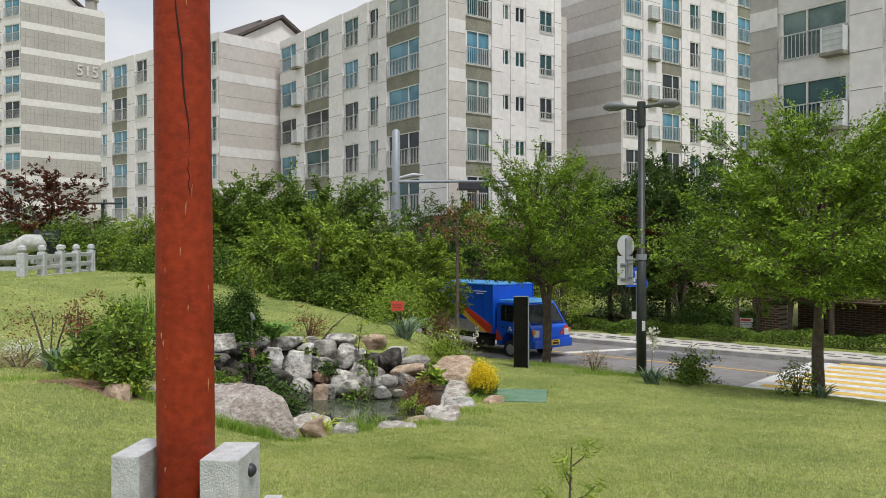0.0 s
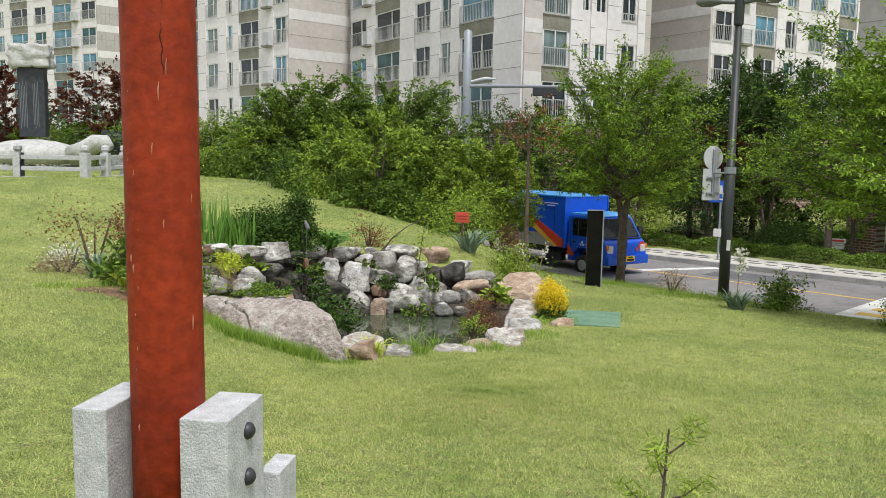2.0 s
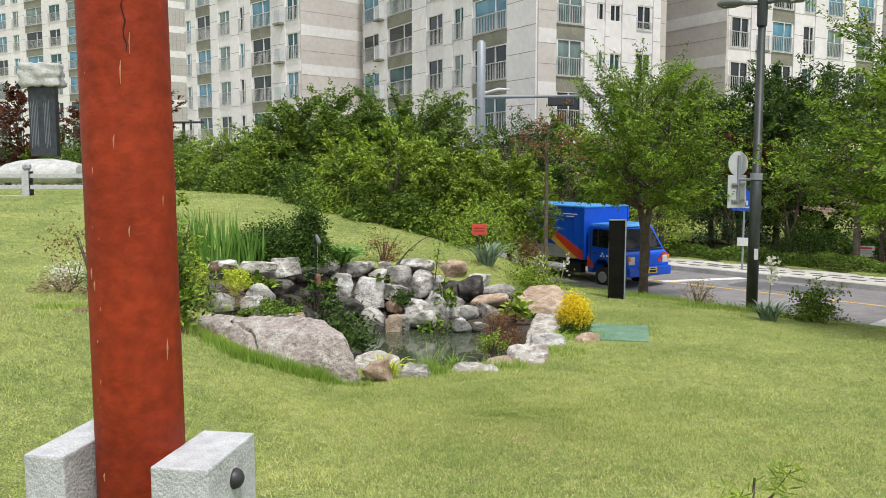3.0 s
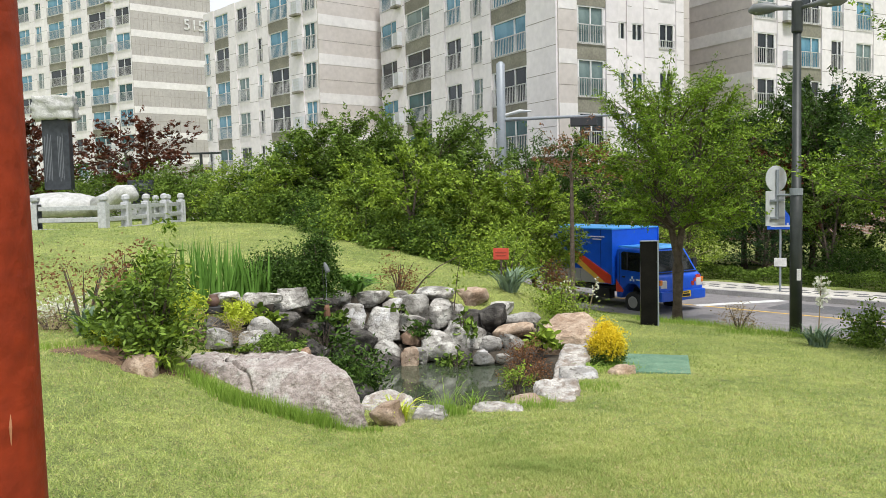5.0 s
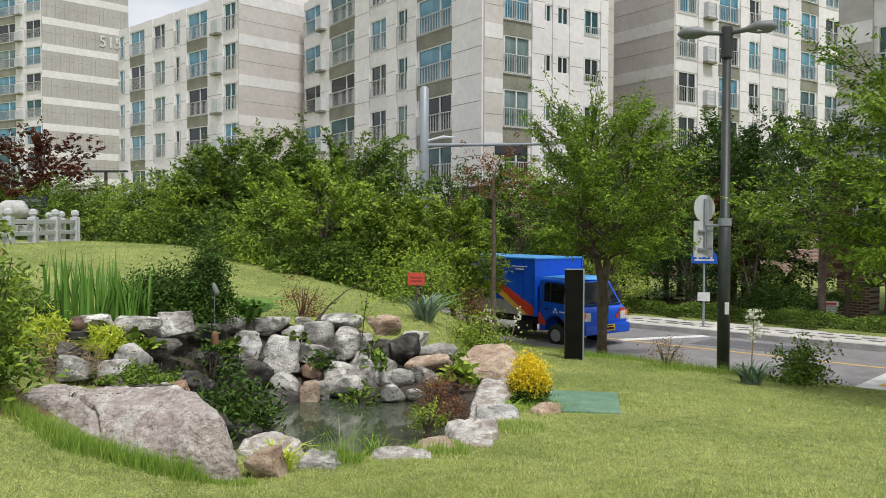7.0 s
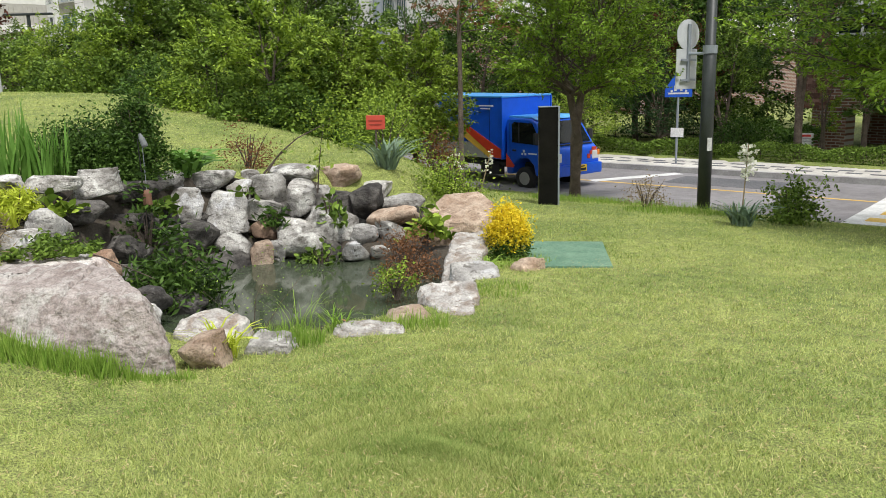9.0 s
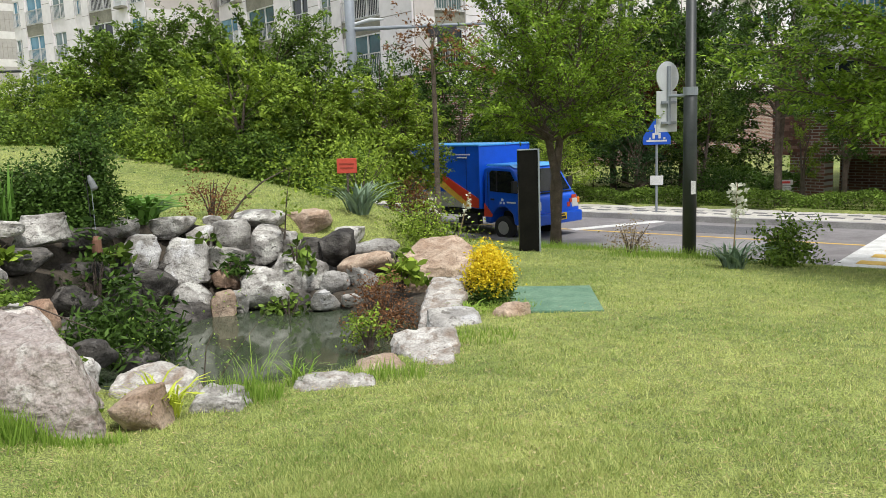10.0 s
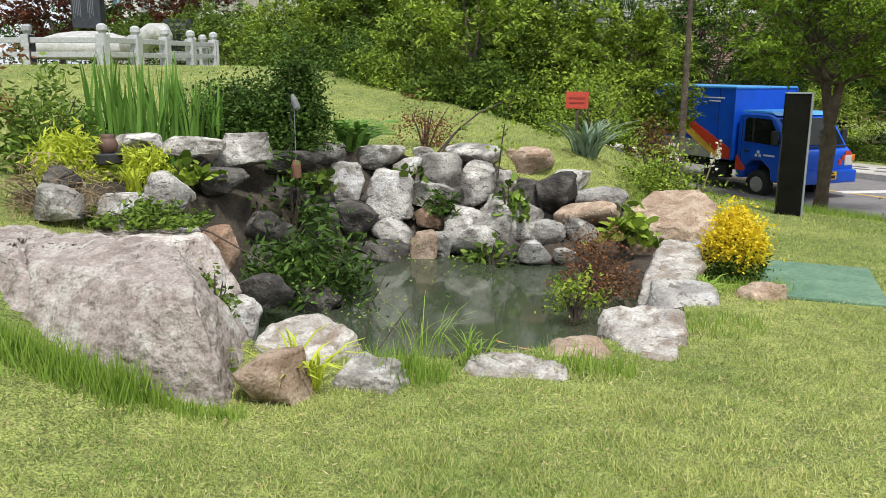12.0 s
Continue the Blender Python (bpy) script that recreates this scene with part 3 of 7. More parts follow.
def gable_roof(house, a, b, z, rise, depth):
    """A small pitched roof whose gable end runs from a to b."""
    a, b = Vector((*a, 0)), Vector((*b, 0))
    d = (b - a)
    away = Vector((-d.y, d.x, 0)).normalized() * depth
    bm = bmesh.new()
    pts = [a + Vector((0, 0, z)), (a + b) / 2 + Vector((0, 0, z + rise)), b + Vector((0, 0, z))]
    f = [bm.verts.new(p) for p in pts]
    r = [bm.verts.new(p + away) for p in pts]
    bm.faces.new(f), bm.faces.new(r[::-1])
    bm.faces.new((f[0], r[0], r[2], f[2]))
    bm.faces.new((f[1], r[1], r[0], f[0])), bm.faces.new((f[2], r[2], r[1], f[1]))
    g = part("gable", bm, M_BAND, house)
    g.matrix_local = house.matrix_world.inverted()
    bm = bmesh.new()
    for p, q in ((a, b), (b, a)):
        e0, e1 = p + (p - q) * 0.06 + Vector((0, 0, z - rise * 0.06)), (p + q) / 2 + Vector((0, 0, z + rise + 0.12))
        lift = Vector((0, 0, 0.25))
        ov = -away.normalized() * 0.35
        v = [bm.verts.new(x) for x in (e0 + ov, e1 + ov, e1 + away, e0 + away, e0 + ov + lift, e1 + ov + lift, e1 + away + lift, e0 + away + lift)]
        for i in ((0, 1, 2, 3), (7, 6, 5, 4), (0, 4, 5, 1), (1, 5, 6, 2), (2, 6, 7, 3), (3, 7, 4, 0)):
            bm.faces.new([v[k] for k in i])
    bmesh.ops.recalc_face_normals(bm, faces=bm.faces)
    part("roof", bm, M_ROOFT, house).matrix_local = house.matrix_world.inverted()


def core(house, corners, z0, z1, material, name="core"):
    """The closed body behind the facades."""
    bm = bmesh.new()
    a = [bm.verts.new((x, y, z0)) for x, y in corners]
    b = [bm.verts.new((x, y, z1)) for x, y in corners]
    n = len(corners)
    for j in range(n):
        bm.faces.new((a[j], a[(j + 1) % n], b[(j + 1) % n], b[j]))
    bm.faces.new(a), bm.faces.new(b)
    bmesh.ops.recalc_face_normals(bm, faces=bm.faces)
    ob = part(name, bm, material, house)
    ob.matrix_local = house.matrix_world.inverted()
    return ob


def v2(p, d, s):
    return (p[0] + d[0] * s, p[1] + d[1] * s)


U1, V1 = (0.623, -0.782), (0.782, 0.623)
U2, V2 = (0.748, -0.664), (0.664, 0.748)
U3, V3 = (0.912, -0.41), (0.41, 0.912)
U4, V4 = (0.79, -0.613), (0.613, 0.79)
neg = lambda d: (-d[0], -d[1])
GROUND_B = -2.0

# the middle block, with its corner towards the road
K = (-0.96, 46.91)
house = thing("apartment_building", Matrix.Translation((K[0], K[1], GROUND_B)), "pale concrete apartment block with railed windows and olive spandrels", "building", "apartment blocks")
Z1 = 3.35
facade(house, K, neg(U1), neg(V1), Z1, 5, [("p", 2.65, 0, 0.9), ("o", 3.6, 0.35, 0.9), ("p", 0.95, 0, 0.9), ("n", 1.25), ("p", 1.15), ("w", 2.1, 0.4), ("p", 1.9), ("o", 3.7, 0.35), ("p", 1.3), ("w", 2.8, 0.35)], M_WALL)
facade(house, v2(K, V1, 1.2), V1, U1, Z1, 5, [("o", 2.0, 0.5, 0.9), ("p", 0.85, 0, 0.9)], M_WALL)
banded(house, K, V1, U1, 1.2, Z1, 5, M_BEIGE, M_BAND, top=0.9, band_at=2.0, band_h=0.75)
J = v2(v2(K, V1, 4.05), neg(U1), 1.5)
facade(house, v2(J, V1, 0.0), V1, U1, Z1, 5, [("p", 1.1), ("s", 0.85, 0.5), ("p", 0.35), ("s", 0.95, 0.5), ("p", 1.1), ("m", 1.4, 0.5), ("p", 0.6)], M_WALL, top=0.5)
J2 = v2(v2(J, V1, 6.35), neg(U1), 1.2)
facade(house, J2, V1, U1, Z1, 5, [("m", 1.2, 0.5), ("p", 0.5)], M_BEIGE, top=-0.3)
part_top = v2(K, neg(U1), 21.4)
core(house, [v2(v2(K, neg(U1), 0.35), V1, 0.35), v2(v2(K, neg(U1), 0.35), V1, 4.0), v2(v2(J, neg(U1), 0.35), V1, 0.0), v2(v2(J, neg(U1), 0.35), V1, 6.3), v2(v2(J2, neg(U1), 0.3), V1, 0), v2(v2(J2, neg(U1), 0.3), V1, 1.6), v2(v2(part_top, V1, 12.0), neg(U1), 0), v2(part_top, V1, 0.35)], GROUND_B, Z1 + 13.9, M_BEIGE)
core(house, [v2(v2(K, U1, -0.05), V1, 0.05), v2(v2(K, U1, -0.05), V1, 4.0), v2(v2(J, V1, 6.3), U1, -0.1), v2(part_top, V1, 11.0), v2(part_top, V1, 0.05)], GROUND_B, Z1 - 0.05, M_BRICK, "brick_base")
# its wing set forward
P2 = (-18.28, 60.88)
Z2 = 3.45
facade(house, P2, neg(U4), neg(V4), Z2, 5, [("w", 1.8, 0.5), ("p", 1.1), ("p", 0.8), ("o", 2.85, 0.4), ("p", 0.85), ("n", 0.9), ("p", 1.3), ("w", 1.9, 0.4), ("p", 1.2), ("o", 2.5, 0.4), ("p", 0.8), ("n", 1.1)], M_WALL)
banded(house, P2, V2, U2, 7.6, Z2, 5, M_BEIGE, M_BAND, band_at=2.0, band_h=0.75)
ac_balcony(house, P2, neg(U4), neg(V4), 2.35, Z2, 5)
ac_balcony(house, v2(K, neg(U1), 18.2), neg(U1), neg(V1), 0, Z1, 5)
far_end = v2(P2, neg(U4), 17.1)
core(house, [v2(v2(P2, neg(U4), 0.35), V4, 0.35), v2(v2(P2, neg(U2), 0.35), V2, 12), v2(far_end, V2, 12), v2(far_end, V4, 0.35)], GROUND_B, Z2 + 14.0, M_BEIGE)
gable_roof(house, v2(v2(P2, V2, 2.0), neg(U2), 1.0), v2(v2(P2, V2, 10.5), neg(U2), 1.0), Z2 + 13.9, 2.4, 14.0)
gable_roof(house, v2(v2(P2, V2, 3.2), neg(U2), 6.0), v2(v2(P2, V2, 12.0), neg(U2), 6.0), Z2 + 13.9, 3.2, 9.0)
gable_roof(house, v2(v2(K, V1, 2.0), neg(U1), 7.5), v2(v2(K, V1, 11.0), neg(U1), 7.5), Z1 + 14.3, 2.2, 12.0)

# the taller block with the number on its gable
A5 = (-48.46, 88.75)
house = thing("apartment_building", Matrix.Translation((A5[0], A5[1], GROUND_B)), "tall taupe apartment block with a white number on its banded gable", "building", "apartment blocks")
Z5 = 4.0
facade(house, A5, neg(U3), neg(V3), Z5, 9, [("w", 2.7, 0.5), ("p", 1.5), ("o", 3.5, 0.35), ("p", 1.1), ("w", 2.4, 0.4), ("p", 1.1), ("o", 3.5, 0.35), ("p", 1.2), ("n", 1.5), ("p", 1.1), ("w", 2.7, 0.4), ("p", 1.5), ("o", 3.5, 0.35), ("p", 1.6)], M_WALL)
ac_balcony(house, A5, neg(U3), neg(V3), 3.45, Z5, 9)
banded(house, A5, V2, U2, 9.3, Z5, 9, M_TAUPE, M_BAND, ribs=True, band_at=1.75, band_h=0.75, top=-0.5)
end5 = v2(A5, neg(U3), 29.4)
core(house, [v2(v2(A5, neg(U3), 0.35), V3, 0.35), v2(v2(A5, neg(U2), 0.35), V2, 9.1), v2(end5, V2, 9.1), v2(end5, V2, 0.35)], GROUND_B, Z5 + 24.5, M_TAUPE)
gable_roof(house, v2(v2(A5, V2, 1.5), neg(U2), 0.5), v2(v2(A5, V2, 7.2), neg(U2), 0.5), Z5 + 24.6, 2.0, 20.0)
gable_roof(house, v2(v2(A5, V2, 1.0), neg(U2), 8.0), v2(v2(A5, V2, 9.0), neg(U2), 8.0), Z5 + 24.4, 2.6, 20.0)
box_at = v2(v2(A5, V2, 8.2), neg(U2), 1.0)
chim = part("chimney", boxes([((box_at[0], box_at[1], Z5 + 25.0), (1.0, 1.0, 2.4)), ((box_at[0], box_at[1], Z5 + 26.3), (1.25, 1.25, 0.3))], 0.03), M_TAUPE, house)
chim.matrix_local = house.matrix_world.inverted()


def lettering(text, size, m, material, name="lettering", parent=None, label="", depth=0.01, category=""):
    cu = bpy.data.curves.new(name, "FONT")
    cu.body, cu.size, cu.extrude = text, size, depth
    cu.align_x, cu.align_y = "CENTER", "CENTER"
    tmp = bpy.data.objects.new(name, cu)
    me = bpy.data.meshes.new_from_object(tmp)
    bpy.data.objects.remove(tmp)
    me.materials.append(material)
    ob = new(name, me)
    ob.parent = parent
    ob.matrix_world = m
    return tagged(ob, label, category)


def facing(p, nrm, z):
    """A pose whose x runs to the right and y up on a wall that faces nrm."""
    n = Vector((*nrm, 0)).normalized()
    up = Vector((0, 0, 1))
    right = up.cross(n)
    return Matrix(((right.x, up.x, n.x, p[0]), (right.y, up.y, n.y, p[1]), (right.z, up.z, n.z, z), (0, 0, 0, 1)))


number = lettering("515", 1.75, Matrix.Identity(4), M_WHITEP, "house_number", None, "", 0.02)
number.parent = house
number.matrix_local = house.matrix_world.inverted() @ facing(v2(v2(A5, V2, 7.25), U2, 0.16), U2, Z5 + 17.6)
number["label"] = "white painted house number 515"

# the block beyond the road
B1 = (10.74, 57.02)
house = thing("apartment_building", Matrix.Translation((B1[0], B1[1], GROUND_B)), "beige apartment block with pale facade and box balconies", "building", "apartment blocks")
ZB = 3.2
facade(house, B1, V1, U1, ZB, 8, [("w", 2.1, 0.4), ("p", 2.0), ("o", 2.3, 0.4), ("p", 0.95), ("n", 1.25), ("p", 1.3), ("w", 1.95, 0.5), ("p", 1.45), ("o", 2.2, 0.4), ("p", 0.9), ("w", 2.0, 0.4), ("p", 1.2)], M_WALL)
ac_balcony(house, B1, V1, U1, 3.0, ZB, 8)
banded(house, B1, neg(U1), neg(V1), 11.0, ZB, 8, M_BEIGE, M_BAND, band_at=1.9, band_h=0.75)
endB = v2(B1, V1, 19.5)
core(house, [v2(v2(B1, V1, 0.35), neg(U1), 0.35), v2(endB, neg(U1), 0.35), v2(endB, neg(U1), 11), v2(v2(B1, V1, 0.35), neg(U1), 11)], GROUND_B, ZB + 22.3, M_BEIGE)
core(house, [B1, endB, v2(endB, neg(U1), 10.9), v2(B1, neg(U1), 10.9)], GROUND_B, ZB - 0.05, M_BRICK, "brick_base")

# the near block with a brick ground floor
C1 = (11.82, 34.44)
house = thing("apartment_building", Matrix.Translation((C1[0], C1[1], GROUND_B)), "beige apartment block with a red brick ground floor", "building", "apartment blocks")
ZC = 2.97
facade(house, v2(C1, U1, 1.2), U1, neg(V1), ZC, 4, [("w", 2.9, 0.6), ("p", 1.2), ("w", 2.4, 0.4), ("p", 1.6), ("w", 2.6, 0.4), ("p", 2.0)], M_WALL)
banded(house, C1, U1, neg(V1), 1.2, ZC, 4, M_TAUPE, M_BAND, band_at=1.75, band_h=0.75)
ac_balcony(house, v2(C1, U1, 3.6), U1, neg(V1), 0, ZC, 4)
endC = v2(C1, U1, 13.9)
core(house, [v2(v2(C1, U1, 0.02), V1, 0.35), v2(endC, V1, 0.35), v2(endC, V1, 12), v2(v2(C1, U1, 0.02), V1, 12)], -0.55, ZC + 11.1, M_TAUPE)
C0 = v2(C1, U1, -0.62)
base = core(house, [C0, endC, v2(endC, V1, 11.9), v2(C0, V1, 11.9)], -0.55, ZC - 0.05, M_BRICK, "brick_base")
for k, s in enumerate((1.55, 5.6, 9.2)):
    me_f, panes, me_r = window_meshes(1.7, 1.9, "tall", 0.5)
    f = share("window", me_f, house, house.matrix_world.inverted() @ Matrix.Translation((*v2(v2(C1, U1, s), neg(V1), 0.05), 0.85)) @ Matrix(((-V1[1], -V1[0], 0, 0), (V1[0], -V1[1], 0, 0), (0, 0, 1, 0), (0, 0, 0, 1))))
    share("pane", panes[0], f)
    share("railing", me_r, f)
core(house, [v2(v2(C1, U1, 0.3), V1, 3.0), v2(endC, V1, 3.0), v2(endC, V1, 11.5), v2(v2(C1, U1, 0.3), V1, 11.5)], GROUND_B, -0.56, M_BRICK, "cellar_wall")
for s in (0.6, 7.2, 13.0):
    b = boxes([((0, 0, 0), (1.2, 0.6, 1.6))])
    pier = part("brick_pier", b, M_BRICK, house)
    pier.matrix_local = house.matrix_world.inverted() @ Matrix.Translation((*v2(v2(C1, U1, s), V1, 0.35), -1.33)) @ Matrix.Rotation(math.atan2(U1[1], U1[0]), 4, "Z")
# the bricks of the corner that shows between the trees
brick_mats = [mat("brick_" + k, c, d, 5, 0.9, 0.5, fine=0.4, vary=0.25) for k, c, d in (("red", (0.17, 0.07, 0.05), (0.24, 0.11, 0.08)), ("brown", (0.12, 0.06, 0.045), (0.18, 0.095, 0.075)), ("pale", (0.24, 0.13, 0.10), (0.30, 0.18, 0.14)))]
brick_meshes = []
for m in brick_mats:
    me = bpy.data.meshes.new("brick")
    bm = boxes([((0, 0, 0), (0.285, 0.05, 0.082))])
    bm.to_mesh(me)
    bm.free()
    me.materials.append(m)
    brick_meshes.append(me)
turn_u = Matrix.Rotation(math.atan2(U1[1], U1[0]), 4, "Z")
for row in range(37):
    for col in range(4):
        s = -0.47 + 0.30 * col + (0.15 if row % 2 else 0.0)
        spot = v2(v2(C1, U1, s), neg(V1), 0.012)
        share("brick", DICE.choice(brick_meshes), base, base.matrix_local.inverted() @ house.matrix_world.inverted() @ Matrix.Translation((*spot, -0.48 + 0.10 * row)) @ turn_u)


# ---- delivery truck on the near lane ----
def delivery_truck(m):
    blue = plain("truck_blue", (0.008, 0.095, 0.62), 0.28, 0, 0.6)
    sky_blue = plain("truck_light_blue", (0.08, 0.36, 0.78), 0.3, 0, 0.6)
    red, yellow = plain("truck_red", (0.60, 0.055, 0.02), 0.4), plain("truck_yellow", (0.72, 0.45, 0.06), 0.4)
    silver, rubber = plain("truck_silver", (0.42, 0.42, 0.40), 0.4, 0.3), plain("rubber", (0.02, 0.02, 0.02), 0.8)
    glass = plain("truck_glass", (0.012, 0.014, 0.016), 0.04, 0, 0.9)
    lamp = plain("lamp_glass", (0.62, 0.62, 0.60), 0.12, 0, 0.8)
    t = thing("delivery_truck", m, "blue delivery box truck with red and yellow stripes on the road", "truck")
    # x ahead, y to its left, z up from the road; the box ends at x = 3.0
    bm = boxes([((1.15, 0, 1.66), (3.66, 1.78, 1.72))], 0.03)
    cargo = part("cargo_box", bm, blue, t)
    part("roof", boxes([((1.15, 0, 2.535), (3.7, 1.82, 0.05))], 0.015), sky_blue, cargo, "light blue roof of the box")
    part("skirt", boxes([((1.3, -0.893, 1.02), (2.56, 0.012, 0.42))]), silver, cargo)
    for x, y in ((-0.67, -0.90), (2.97, -0.90), (2.985, 0.90)):
        part("corner_trim", boxes([((x, y, 1.66), (0.05, 0.03, 1.72))], 0.006), blue, cargo)
    seam = plain("seam_blue", (0.004, 0.03, 0.2), 0.5)
    for x in (1.62, 2.5):
        part("door_seam", boxes([((x, -0.893, 1.7), (0.02, 0.012, 1.6))]), seam, cargo)
    for nm, mm, a, b, y in (("red_stripe", red, ((1.25, 1.75), (1.5, 1.78), (2.99, 1.05), (2.99, 0.82), (2.7, 0.84)), None, -0.903),
                            ("yellow_stripe", yellow, ((0.85, 1.72), (1.25, 1.75), (2.7, 0.84), (2.45, 0.84)), None, -0.901),
                            ("silver_swoosh", silver, ((0.02, 2.45), (0.28, 2.42), (1.0, 1.72), (0.45, 1.78), (0.02, 2.1)), None, -0.902)):
        part(nm, prism(bmesh.new(), a, y, y + 0.008), mm, cargo, nm.replace("_", " ") + " on the box side")
    part("rear_panel", boxes([((-0.22, -0.897, 1.66), (0.84, 0.010, 1.70))]), plain("dull_grey", (0.13, 0.125, 0.115), 0.5), cargo, "dull grey rear panel")
    for z, w in ((2.28, 0.62), (2.2, 0.36)):
        part("text_bar", boxes([((2.35, -0.905, z), (w, 0.008, 0.03))]), plain("lettering_white", (0.8, 0.8, 0.8), 0.5), cargo)
    # cab
    prof = [(3.06, 0.42), (3.28, 0.42), (3.34, 0.70), (3.55, 0.88), (3.80, 0.88), (4.02, 0.70), (4.08, 0.42), (4.55, 0.40), (4.70, 0.48), (4.72, 0.78), (4.66, 1.12), (4.52, 1.24), (4.08, 1.88), (3.92, 1.96), (3.20, 1.97), (3.06, 1.90)]
    cab = part("cab", prism(bmesh.new(), prof, -0.84, 0.84), blue, t)
    bv = cab.modifiers.new("round", "BEVEL")
    bv.width, bv.segments, bv.limit_method, bv.angle_limit = 0.05, 2, "ANGLE", radians(25)
    part("cab_roof", prism(bmesh.new(), [(3.08, 1.972), (3.14, 2.02), (3.9, 2.01), (4.06, 1.93), (4.0, 1.955), (3.92, 1.972)], -0.78, 0.78), sky_blue, cab)
    ws = bmesh.new()
    for y0, y1 in ((-0.72, 0.72),):
        prism(ws, [(4.50, 1.285), (4.515, 1.295), (4.115, 1.865), (4.10, 1.855)], y0, y1)
    part("windshield", ws, glass, cab)
    part("wiper_cowl", boxes([((4.53, 0, 1.245), (0.08, 1.5, 0.03))], 0.008), rubber, cab)
    for side in (-1, 1):
        y = side * 0.842
        part("side_window", prism(bmesh.new(), [(3.28, 1.30), (4.18, 1.26), (4.27, 1.34), (3.98, 1.84), (3.36, 1.86), (3.28, 1.80)], y - 0.006, y + 0.006), glass, cab)
        part("window_pillar", boxes([((3.52, y, 1.58), (0.05, 0.018, 0.54))]), rubber, cab)
        for x, z, h in ((3.20, 1.25, 1.15), (4.30, 1.0, 0.5)):
            part("door_seam", boxes([((x, y, z), (0.012, 0.006, h))]), rubber, cab)
        part("door_handle", boxes([((3.36, y, 1.08), (0.13, 0.03, 0.05))], 0.01), rubber, cab)
        mirror = part("wing_mirror", boxes([((4.26, side * 1.0, 1.45), (0.07, 0.16, 0.30))], 0.02), rubber, cab)
        part("mirror_arm", tube(bmesh.new(), [(4.2, side * 0.84, 1.55), (4.26, side * 0.95, 1.5)], [0.015, 0.015], 6), rubber, mirror)
        part("headlight", boxes([((4.69, side * 0.68, 0.93), (0.07, 0.24, 0.24))], 0.03), lamp, cab, "clear headlight")
        part("indicator", boxes([((4.70, side * 0.79, 0.99), (0.06, 0.10, 0.16))], 0.02), plain("amber", (0.75, 0.22, 0.03), 0.2), cab, "amber indicator")
        part("fog_lamp", tube(bmesh.new(), [(4.76, side * 0.62, 0.56), (4.80, side * 0.62, 0.56)], [0.06, 0.055], 12), lamp, cab)
    part("red_stripe", prism(bmesh.new(), [(3.06, 0.98), (3.06, 0.60), (3.32, 0.60), (3.36, 0.66)], -0.848, -0.840), red, cab, "red stripe on the door")
    part("red_stripe", boxes([((4.705, 0.44, 0.90), (0.02, 0.10, 0.12)), ((4.70, 0.55, 1.0), (0.02, 0.12, 0.10)), ((4.69, 0.66, 1.10), (0.02, 0.16, 0.09))]), red, cab, "red stripe on the front")
    part("emblem", boxes([((3.70, -0.846, 1.08), (0.07, 0.006, 0.07)), ((3.64, -0.846, 1.00), (0.06, 0.006, 0.06)), ((3.75, -0.846, 1.0), (0.06, 0.006, 0.06)), ((4.0, -0.846, 1.02), (0.3, 0.006, 0.04))]), plain("emblem_white", (0.8, 0.8, 0.8), 0.4), cab)
    part("bumper", boxes([((4.72, 0, 0.58), (0.18, 1.70, 0.30))], 0.05), blue, t)
    plate = part("number_plate", boxes([((4.82, 0.05, 0.62), (0.02, 0.36, 0.18))], 0.004), plain("plate_yellow", (0.80, 0.52, 0.03), 0.5), t, "yellow number plate")
    part("plate_bar", boxes([((4.832, 0.05, 0.67), (0.006, 0.2, 0.035)), ((4.832, 0.05, 0.59), (0.006, 0.28, 0.07))]), rubber, plate)
    part("chassis", boxes([((1.75, -0.38, 0.62), (4.7, 0.1, 0.2)), ((1.75, 0.38, 0.62), (4.7, 0.1, 0.2)), ((1.35, 0, 0.66), (3.3, 1.5, 0.12)), ((2.4, -0.7, 0.5), (0.7, 0.2, 0.3))], 0.01), rubber, t)
    for x, y, r in ((3.68, -0.72, 0.32), (3.68, 0.72, 0.32), (0.8, -0.70, 0.27), (0.8, 0.70, 0.27)):
        bm = tube(bmesh.new(), [(x, y - 0.09, 0.0 + r), (x, y - 0.07, r), (x, y + 0.07, r), (x, y + 0.09, r)], [r * 0.86, r, r, r * 0.86], 24)
        wheel = part("wheel", bm, rubber, t)
        sgn = -1 if y < 0 else 1
        part("rim", tube(bmesh.new(), [(x, y + sgn * 0.085, r), (x, y + sgn * 0.10, r)], [r * 0.6, r * 0.5], 16), silver, wheel)
    return t


tx, ty = -0.35, 31.3
delivery_truck(pose(tx, ty, ROAD_Z - 0.07, 0, 0, -49.0) @ Matrix.Diagonal((1.06, 1.06, 0.97, 1)))


